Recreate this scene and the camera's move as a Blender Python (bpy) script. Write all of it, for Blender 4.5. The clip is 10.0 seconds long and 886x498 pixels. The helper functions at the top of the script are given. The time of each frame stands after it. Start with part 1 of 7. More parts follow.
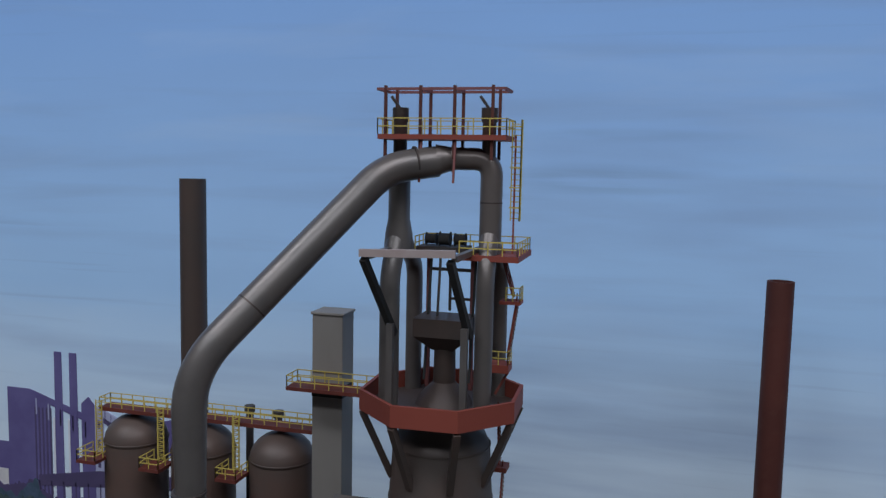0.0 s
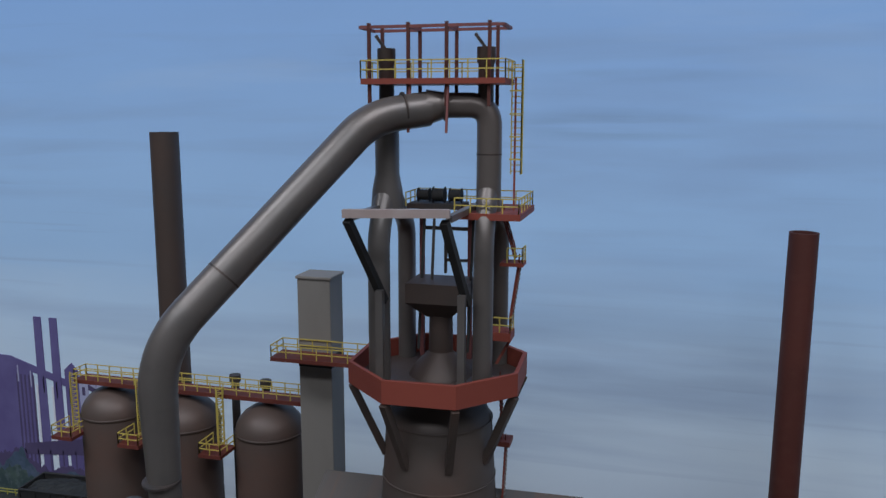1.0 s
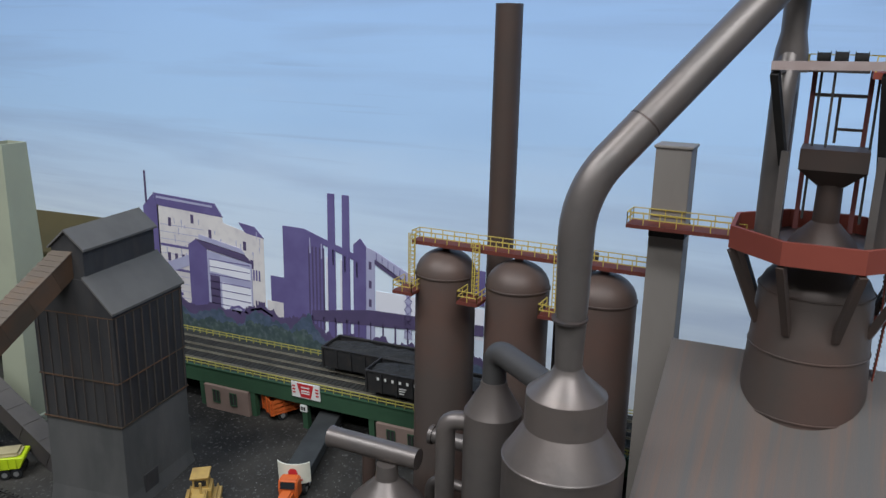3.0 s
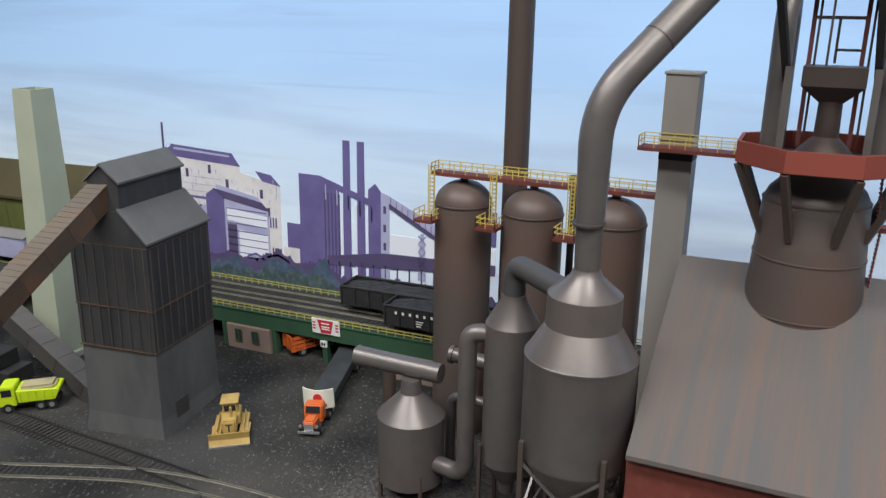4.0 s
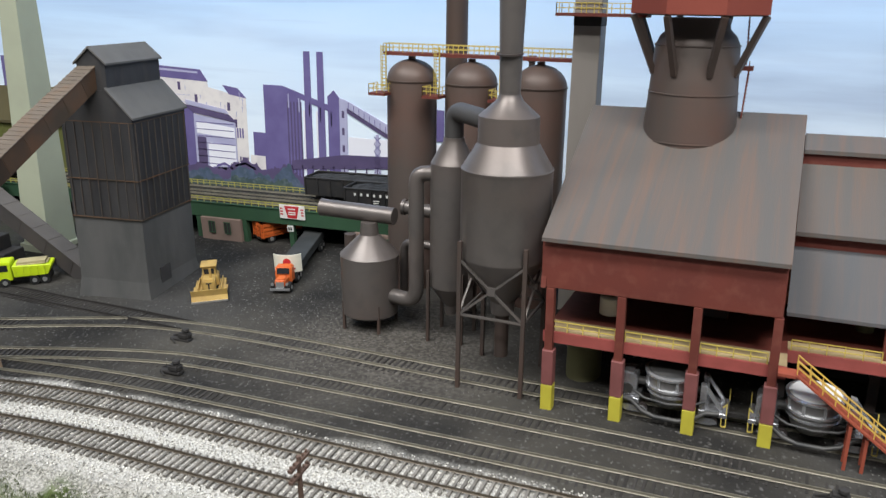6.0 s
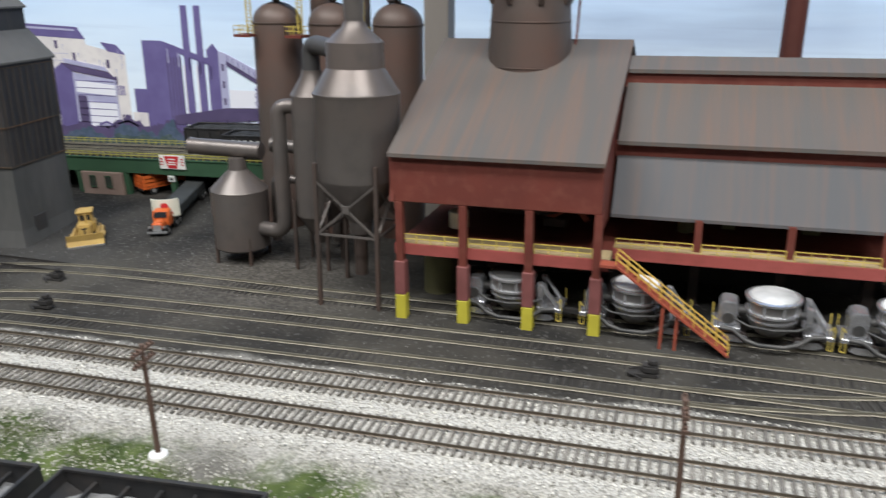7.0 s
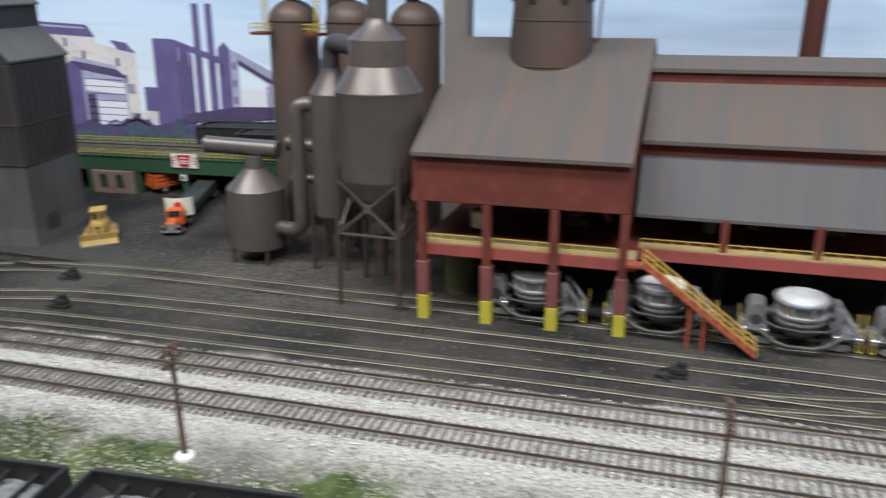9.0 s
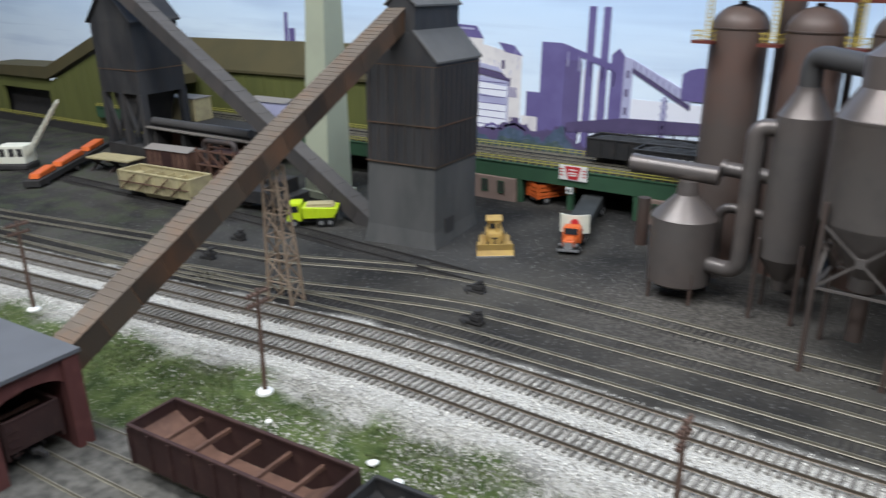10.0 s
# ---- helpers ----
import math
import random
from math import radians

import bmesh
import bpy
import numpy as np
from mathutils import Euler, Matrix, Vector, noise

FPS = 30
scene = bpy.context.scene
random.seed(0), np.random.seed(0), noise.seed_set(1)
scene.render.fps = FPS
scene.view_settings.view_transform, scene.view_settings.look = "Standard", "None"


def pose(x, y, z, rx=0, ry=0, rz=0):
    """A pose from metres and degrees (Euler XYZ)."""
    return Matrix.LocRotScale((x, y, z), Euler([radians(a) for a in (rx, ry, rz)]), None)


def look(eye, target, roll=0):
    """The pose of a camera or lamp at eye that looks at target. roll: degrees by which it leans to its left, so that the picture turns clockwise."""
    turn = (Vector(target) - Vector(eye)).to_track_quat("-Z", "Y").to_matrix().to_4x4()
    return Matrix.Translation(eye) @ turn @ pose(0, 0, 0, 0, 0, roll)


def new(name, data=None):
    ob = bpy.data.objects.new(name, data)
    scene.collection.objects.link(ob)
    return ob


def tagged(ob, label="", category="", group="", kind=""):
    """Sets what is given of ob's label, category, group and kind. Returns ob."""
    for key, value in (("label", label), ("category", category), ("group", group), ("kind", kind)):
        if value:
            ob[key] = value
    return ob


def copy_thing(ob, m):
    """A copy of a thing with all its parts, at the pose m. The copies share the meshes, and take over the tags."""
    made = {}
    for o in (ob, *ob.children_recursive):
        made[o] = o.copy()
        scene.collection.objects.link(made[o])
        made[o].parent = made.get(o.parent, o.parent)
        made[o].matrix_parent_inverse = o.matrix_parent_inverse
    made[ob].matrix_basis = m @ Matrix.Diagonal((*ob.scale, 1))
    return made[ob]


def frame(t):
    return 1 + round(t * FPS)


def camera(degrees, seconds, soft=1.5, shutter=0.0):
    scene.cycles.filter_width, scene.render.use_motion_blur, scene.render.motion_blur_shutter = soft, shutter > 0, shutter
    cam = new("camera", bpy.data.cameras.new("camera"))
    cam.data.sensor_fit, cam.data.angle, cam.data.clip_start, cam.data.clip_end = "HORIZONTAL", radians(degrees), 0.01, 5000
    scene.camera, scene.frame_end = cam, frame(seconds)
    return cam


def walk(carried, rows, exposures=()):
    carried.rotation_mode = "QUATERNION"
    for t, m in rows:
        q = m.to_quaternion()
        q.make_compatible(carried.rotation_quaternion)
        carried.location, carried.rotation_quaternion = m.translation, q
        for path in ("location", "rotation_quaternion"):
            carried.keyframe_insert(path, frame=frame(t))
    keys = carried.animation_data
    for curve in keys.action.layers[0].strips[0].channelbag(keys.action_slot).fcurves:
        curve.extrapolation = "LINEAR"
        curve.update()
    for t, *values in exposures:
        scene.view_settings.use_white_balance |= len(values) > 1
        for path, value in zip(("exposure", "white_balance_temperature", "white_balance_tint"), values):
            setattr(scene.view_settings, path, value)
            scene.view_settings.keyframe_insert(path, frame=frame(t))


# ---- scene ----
cam = camera(57.9, 10.0, soft=1.35, shutter=0.3)
PATH = [
    (0, (0.0377, 0.0201, 0.4249), (-0.2192, 0.9812, 0.3240), 1.22),
    (0.5, (0.0320, 0.0522, 0.4309), (-0.2234, 1.0088, 0.2907), 0.69),
    (1, (0.0283, 0.0671, 0.4263), (-0.2251, 1.0199, 0.2590), 0.18),
    (1.5, (0.0040, 0.0640, 0.4149), (-0.2672, 1.0075, 0.2249), 0.20),
    (2, (-0.0358, 0.0482, 0.4076), (-0.3861, 0.9597, 0.1919), 0.23),
    (2.5, (-0.0685, 0.0262, 0.3981), (-0.4748, 0.9089, 0.1618), 0.54),
    (3, (-0.0885, 0.0066, 0.3863), (-0.5137, 0.8751, 0.1315), 1.16),
    (4.5, (-0.0785, -0.0682, 0.3422), (-0.4817, 0.7996, 0.0517), 1.17),
    (5, (-0.0563, -0.1030, 0.3267), (-0.4215, 0.7804, 0.0330), 1.52),
    (6.5, (0.0035, -0.1692, 0.2613), (-0.3648, 0.7093, -0.0430), 0.27),
    (7, (0.0465, -0.1804, 0.2470), (-0.2346, 0.7248, -0.0718), 0.16),
    (7.5, (0.0872, -0.1780, 0.2380), (-0.1048, 0.7453, -0.0948), 0.46),
    (8, (0.1172, -0.1792, 0.2341), (-0.0155, 0.7560, -0.0942), -0.06),
    (8.5, (0.0992, -0.1817, 0.2370), (-0.0410, 0.7529, -0.0899), 0.58),
    (9, (0.0265, -0.1816, 0.2441), (-0.2511, 0.7252, -0.0733), 0.41),
    (9.5, (-0.0571, -0.1664, 0.2390), (-0.4955, 0.6770, -0.0718), 0.78),
    (10, (-0.1268, -0.1658, 0.2412), (-0.6974, 0.5916, -0.0763), 0.90),
]
walk(cam, [(t, look(eye, target, roll)) for t, eye, target, roll in PATH],
     exposures=[(0.0, -0.44, 6080, 10), (1.0, -0.35, 6150, 10), (2.0, -0.1, 6300, 10), (3.0, 0.25, 6550, 10), (4.5, 0.76, 6850, 10),
                (6.5, 0.86, 6900, 10), (8.0, 0.66, 6850, 10), (9.0, 0.71, 6700, 10), (10.0, 0.76, 6450, 10)])

# ---- light: a closed layout room with a white ceiling and fluorescent lamps ----
world = bpy.data.worlds.new("room_dark")
world.use_nodes = True
world.node_tree.nodes["Background"].inputs[0].default_value = (0.6, 0.7, 0.85, 1)
world.node_tree.nodes["Background"].inputs[1].default_value = 0.02
scene.world = world


def area_lamp(name, x, y, z, sx, sy, watts, kelvin_rgb=(0.95, 1.0, 1.06)):
    lamp = bpy.data.lights.new(name, "AREA")
    lamp.shape, lamp.size, lamp.size_y, lamp.energy, lamp.color = "RECTANGLE", sx, sy, watts, kelvin_rgb
    ob = new(name, lamp)
    ob.matrix_world = pose(x, y, z)
    return ob


area_lamp("ceiling_lamp", -1.0, -0.25, 1.62, 1.2, 0.3, 16)
area_lamp("ceiling_lamp", 0.6, -0.25, 1.62, 1.2, 0.3, 16)
area_lamp("ceiling_lamp", -0.1, -1.05, 1.62, 2.4, 0.3, 25)

# ---- units: the place is a 1:87 model, written in centimetres ----
U = 0.01
PIVOT = Vector((-0.08, 0.356, 0.0))
TILT = (Matrix.Translation(PIVOT)
        @ Matrix(((0.9996, -0.00066, -0.02833), (-0.00066, 0.9989, -0.04679), (0.02833, 0.04679, 0.9985))).to_4x4()
        @ Matrix.Translation(-PIVOT))


def upright(x, y, z=0.0, rz=0.0, ry=0.0):
    """A plumb pose at centimetres."""
    return pose(x * U, y * U, z * U, 0, ry, rz)


def on_ground(x, y, z=0.0, rz=0.0):
    """A pose on the yard, whose board rises a little to the back and to one end."""
    return TILT @ pose(x * U, y * U, z * U, 0, 0, rz)


def ground_z(x, y, z=0.0):
    """The plumb height in centimetres of the yard under a plumb plan position."""
    n = TILT.to_3x3() @ Vector((0, 0, 1))
    p = TILT @ (Vector((0, 0, z * U)) + PIVOT * 0)
    return (p.z - (n.x * (x * U - p.x) + n.y * (y * U - p.y)) / n.z) / U


# ---- materials ----
def material(name, colour, rough=0.7, metal=0.0, second=None, scale=8.0, amount=0.5, third=None, scale3=40.0, amount3=0.35,
             bump=0.15, bump_scale=60.0, stretch=(1, 1, 1), vary=0.0, spec=0.3, coords="Object"):
    """Paint, rust, cinder and the like: a base colour, blotches of a second and flecks of a third colour, fine relief."""
    m = bpy.data.materials.new(name)
    m.use_nodes = True
    nt = m.node_tree
    b = nt.nodes["Principled BSDF"]
    b.inputs["Roughness"].default_value, b.inputs["Metallic"].default_value = rough, metal
    b.inputs["Specular IOR Level"].default_value = spec
    tc = nt.nodes.new("ShaderNodeTexCoord")
    mp = nt.nodes.new("ShaderNodeMapping")
    mp.inputs["Scale"].default_value = stretch
    nt.links.new(tc.outputs[coords], mp.inputs["Vector"])

    def noise_of(sc, detail=4.0):
        n = nt.nodes.new("ShaderNodeTexNoise")
        n.inputs["Scale"].default_value, n.inputs["Detail"].default_value = sc, detail
        nt.links.new(mp.outputs[0], n.inputs["Vector"])
        return n

    def ramp_of(n, lo, hi):
        r = nt.nodes.new("ShaderNodeMapRange")
        r.inputs["From Min"].default_value, r.inputs["From Max"].default_value = lo, hi
        nt.links.new(n.outputs["Fac"], r.inputs["Value"])
        return r

    def mix(a, other, fac, gain):
        x = nt.nodes.new("ShaderNodeMix")
        x.data_type = "RGBA"
        g = nt.nodes.new("ShaderNodeMath")
        g.operation, g.inputs[1].default_value = "MULTIPLY", gain
        nt.links.new(fac, g.inputs[0])
        nt.links.new(g.outputs[0], x.inputs["Factor"])
        if isinstance(a, tuple):
            x.inputs[6].default_value = (*a, 1)
        else:
            nt.links.new(a, x.inputs[6])
        x.inputs[7].default_value = (*other, 1)
        return x.outputs[2]

    col = colour
    if second:
        col = mix(col, second, ramp_of(noise_of(scale * 100), 0.4, 0.68).outputs[0], amount)
    if third:
        col = mix(col, third, ramp_of(noise_of(scale3 * 100), 0.5, 0.72).outputs[0], amount3)
    if vary:
        info = nt.nodes.new("ShaderNodeObjectInfo")
        hsv = nt.nodes.new("ShaderNodeHueSaturation")
        r = nt.nodes.new("ShaderNodeMapRange")
        r.inputs["To Min"].default_value, r.inputs["To Max"].default_value = 1 - vary, 1 + vary
        nt.links.new(info.outputs["Random"], r.inputs["Value"])
        nt.links.new(r.outputs[0], hsv.inputs["Value"])
        if isinstance(col, tuple):
            hsv.inputs["Color"].default_value = (*col, 1)
        else:
            nt.links.new(col, hsv.inputs["Color"])
        col = hsv.outputs[0]
    if isinstance(col, tuple):
        b.inputs["Base Color"].default_value = (*col, 1)
    else:
        nt.links.new(col, b.inputs["Base Color"])
    if bump:
        bp = nt.nodes.new("ShaderNodeBump")
        bp.inputs["Strength"].default_value, bp.inputs["Distance"].default_value = bump, 0.0006
        nt.links.new(noise_of(bump_scale * 100, 3.0).outputs["Fac"], bp.inputs["Height"])
        nt.links.new(bp.outputs[0], b.inputs["Normal"])
    return m


PIPE = material("weathered_brown_steel", (0.15, 0.132, 0.122), 0.36, 0.45, (0.175, 0.122, 0.1), 0.12, 0.4, (0.1, 0.092, 0.087), 0.6, 0.45, 0.12, 3)
STOVE = material("rust_brown_paint", (0.07, 0.054, 0.047), 0.5, 0.2, (0.12, 0.066, 0.048), 0.15, 0.5, (0.075, 0.062, 0.055), 0.5, 0.4, 0.12, 3)
RED = material("oxide_red_paint", (0.14, 0.034, 0.024), 0.62, 0.0, (0.09, 0.024, 0.019), 0.25, 0.6, (0.24, 0.085, 0.06), 1.0, 0.3, 0.15, 4)
SHELL = material("rust_tinged_furnace_steel", (0.1, 0.079, 0.069), 0.48, 0.25, (0.175, 0.08, 0.056), 0.13, 0.55, (0.1, 0.08, 0.07), 0.5, 0.4, 0.12, 3)
STACK_RED = material("sooty_dark_red_paint", (0.09, 0.026, 0.019), 0.65, 0.0, (0.06, 0.019, 0.015), 0.25, 0.6, (0.13, 0.05, 0.036), 1.0, 0.25, 0.15, 4)
RING_RED = material("bright_oxide_red", (0.22, 0.05, 0.033), 0.6, 0.0, (0.2, 0.045, 0.032), 0.4, 0.5, None, 1, 0, 0.1, 4)
ROOF = material("grey_brown_roof_sheet", (0.1, 0.092, 0.086), 0.75, 0.0, (0.15, 0.1, 0.078), 0.14, 0.5, (0.19, 0.1, 0.065), 0.3, 0.35, 0.25, 4, (7.0, 0.35, 0.35))
ROOF_GREY = material("blue_grey_roof_sheet", (0.092, 0.092, 0.097), 0.75, 0.0, (0.14, 0.105, 0.088), 0.14, 0.35, (0.2, 0.11, 0.075), 0.3, 0.22, 0.2, 4, (6.0, 0.4, 0.4))
YELLOW = material("safety_yellow", (0.52, 0.4, 0.09), 0.55, 0.0, (0.5, 0.36, 0.07), 1.5, 0.5, None, 1, 0, 0.05, 6)
POST_YELLOW = material("yellow_post_paint", (0.48, 0.42, 0.05), 0.6, 0.0, (0.4, 0.33, 0.04), 1.0, 0.5, None, 1, 0, 0.1, 6)
POST_RED = material("faded_red_brown_post", (0.2, 0.07, 0.065), 0.65, 0.0, (0.13, 0.045, 0.04), 0.8, 0.5, None, 1, 0, 0.1, 6)
TOWER = material("grey_beige_paint", (0.24, 0.215, 0.192), 0.6, 0.05, (0.24, 0.21, 0.185), 0.15, 0.6, (0.2, 0.17, 0.15), 0.6, 0.3, 0.1, 4, (1, 1, 0.3))
BLACK = material("mottled_black", (0.03, 0.028, 0.027), 0.8, 0.0, (0.05, 0.045, 0.042), 0.8, 0.5, None, 1, 0, 0.2, 6)
DARK_STEEL = material("dark_steel", (0.06, 0.052, 0.05), 0.6, 0.3, (0.1, 0.06, 0.045), 0.8, 0.5, None, 1, 0, 0.15, 6)
BIN = material("dark_grey_bin_sheet", (0.026, 0.026, 0.028), 0.75, 0.0, (0.075, 0.07, 0.067), 0.3, 0.5, (0.085, 0.06, 0.045), 0.9, 0.18, 0.2, 5, (1, 1, 0.35))
BIN_LOW = material("grey_concrete_bin", (0.1, 0.097, 0.093), 0.85, 0.0, (0.045, 0.049, 0.048), 0.2, 0.6, (0.13, 0.125, 0.118), 0.5, 0.4, 0.25, 6, (1, 1, 0.35))
BIN_ROOF = material("grey_bin_roof", (0.12, 0.113, 0.105), 0.8, 0.0, (0.09, 0.086, 0.08), 0.4, 0.6, None, 1, 0, 0.2, 6)
CONVEYOR = material("rusty_gallery", (0.07, 0.052, 0.036), 0.75, 0.0, (0.24, 0.1, 0.042), 0.22, 0.5, (0.05, 0.042, 0.034), 0.5, 0.6, 0.2, 5)
CHIMNEY = material("pale_green_concrete", (0.36, 0.38, 0.28), 0.8, 0.0, (0.29, 0.3, 0.23), 0.2, 0.5, None, 1, 0, 0.15, 5)
TIE = material("dusty_main_line_tie", (0.2, 0.185, 0.165), 0.9, 0.0, (0.09, 0.08, 0.07), 2.0, 0.6, None, 1, 0, 0.3, 10, (1, 1, 1), 0.3)
YARD_TIE = material("cinder_stained_tie", (0.038, 0.034, 0.031), 0.9, 0.0, (0.028, 0.026, 0.024), 2.0, 0.6, None, 1, 0, 0.3, 10, (1, 1, 1), 0.3)
YARD_RAIL = material("tan_dusty_rail", (0.24, 0.22, 0.17), 0.5, 0.35, (0.12, 0.104, 0.08), 0.6, 0.5, None, 1, 0, 0.1, 8)
RAIL = material("rail_steel", (0.1, 0.08, 0.06), 0.45, 0.5, (0.16, 0.14, 0.11), 0.6, 0.5, None, 1, 0, 0.1, 8)
BRICK = material("brown_brick", (0.2, 0.133, 0.112), 0.85, 0.0, (0.155, 0.1, 0.083), 0.2, 0.6, (0.26, 0.13, 0.1), 0.6, 0.4, 0.2, 6)
MAT_GREEN = material("girder_green", (0.035, 0.085, 0.045), 0.65, 0.0, (0.025, 0.06, 0.035), 0.4, 0.5, None, 1, 0, 0.15, 6)


# ---- mesh helpers, all in centimetres ----
def part(name, bm, mat, parent=None, label="", smooth=None, m=None):
    """Links a bmesh as one mesh object, under a thing or a part where parent is given."""
    me = bpy.data.meshes.new(name)
    bmesh.ops.recalc_face_normals(bm, faces=bm.faces)
    bm.to_mesh(me)
    bm.free()
    me.transform(Matrix.Scale(U, 4))
    if smooth:
        for p in me.polygons:
            p.use_smooth = True
        me.set_sharp_from_angle(angle=radians(smooth))
    for mm in (mat if isinstance(mat, (list, tuple)) else [mat]):
        me.materials.append(mm)
    ob = new(name, me)
    if parent:
        ob.parent = parent
    if m:
        ob.matrix_basis = m
    if label:
        ob["label"] = label
    return ob


def thing(name, m, label, category, group="", kind=""):
    ob = new(name)
    ob.empty_display_size = 0.01
    ob.matrix_world = m
    return tagged(ob, label, category, group, kind)


def box(bm, x0, x1, y0, y1, z0, z1, m=None):
    v = [bm.verts.new((x, y, z)) for z in (z0, z1) for x, y in ((x0, y0), (x1, y0), (x1, y1), (x0, y1))]
    if m:
        for w in v:
            w.co = m @ w.co
    for f in ((3, 2, 1, 0), (4, 5, 6, 7), (0, 1, 5, 4), (1, 2, 6, 5), (2, 3, 7, 6), (3, 0, 4, 7)):
        bm.faces.new([v[i] for i in f])
    return bm


def boxes(*rows):
    bm = bmesh.new()
    for r in rows:
        box(bm, *r)
    return bm


def beam(bm, a, b, w, h=None):
    """A square bar from a to b."""
    h = h or w
    a, b = Vector(a), Vector(b)
    d = b - a
    q = d.to_track_quat("Z", "Y").to_matrix().to_4x4()
    return box(bm, -w / 2, w / 2, -h / 2, h / 2, 0, d.length, Matrix.Translation(a) @ q)


def beams(w, *pairs):
    bm = bmesh.new()
    for a, b in pairs:
        beam(bm, a, b, w)
    return bm


def lathe(bm, profile, n=32, cx=0.0, cy=0.0, cap=True):
    """A turned body round a plumb axis; profile: (radius, height) from below."""
    rings = [[bm.verts.new((cx + r * math.cos(2 * math.pi * i / n), cy + r * math.sin(2 * math.pi * i / n), z)) for i in range(n)] for r, z in profile]
    for lo, hi in zip(rings, rings[1:]):
        for i in range(n):
            bm.faces.new((lo[i], lo[(i + 1) % n], hi[(i + 1) % n], hi[i]))
    if cap:
        bm.faces.new(rings[0][::-1])
        bm.faces.new(rings[-1])
    return bm


def tube(bm, points, radii, n=24, cap=True):
    """A pipe along points, with a radius for each or one for all."""
    pts = [Vector(p) for p in points]
    radii = radii if isinstance(radii, (list, tuple)) else [radii] * len(pts)
    rings, ref = [], None
    for i, p in enumerate(pts):
        d = ((pts[min(i + 1, len(pts) - 1)] - p).normalized() + (p - pts[max(i - 1, 0)]).normalized()).normalized()
        if ref is None:
            ref = Vector((0, 0, 1)) if abs(d.z) < 0.9 else Vector((1, 0, 0))
        a = (ref - d * ref.dot(d)).normalized()
        ref = a
        b = d.cross(a)
        rings.append([bm.verts.new(p + radii[i] * (a * math.cos(2 * math.pi * k / n) + b * math.sin(2 * math.pi * k / n))) for k in range(n)])
    for lo, hi in zip(rings, rings[1:]):
        for i in range(n):
            bm.faces.new((lo[i], lo[(i + 1) % n], hi[(i + 1) % n], hi[i]))
    if cap:
        bm.faces.new(rings[0][::-1])
        bm.faces.new(rings[-1])
    return bm


def rounded(points, radius, steps=8):
    """A polyline with its inner corners turned into arcs."""
    pts = [Vector(p) for p in points]
    out = [pts[0]]
    for i in range(1, len(pts) - 1):
        p, a, b = pts[i], (pts[i - 1] - pts[i]), (pts[i + 1] - pts[i])
        r = min(radius, a.length * 0.48, b.length * 0.48)
        s, e = p + a.normalized() * r, p + b.normalized() * r
        for k in range(steps + 1):
            t = k / steps
            out.append(s * (1 - t) ** 2 + p * 2 * t * (1 - t) + e * t ** 2)
    return out + [pts[-1]]


def prism(bm, outline, y0, y1, axis="y"):
    """An outline (u, z) carried along y (or x, where the outline is y, z)."""
    def at(u, z, d):
        return (u, d, z) if axis == "y" else (d, u, z)
    a = [bm.verts.new(at(u, z, y0)) for u, z in outline]
    b = [bm.verts.new(at(u, z, y1)) for u, z in outline]
    bm.faces.new(a)
    bm.faces.new(b[::-1])
    for i in range(len(a)):
        j = (i + 1) % len(a)
        bm.faces.new((a[j], a[i], b[i], b[j]))
    return bm


def soften(bm, width=0.05, segments=1):
    bmesh.ops.bevel(bm, geom=list(bm.edges), offset=width, segments=segments, affect="EDGES", clamp_overlap=True)
    return bm

# ---- the room and the yard ----
WALL_WHITE = material("room_wall_grey", (0.2, 0.2, 0.2), 0.9, 0.0, (0.17, 0.17, 0.17), 0.02, 0.5, None, 1, 0, 0.1, 2)


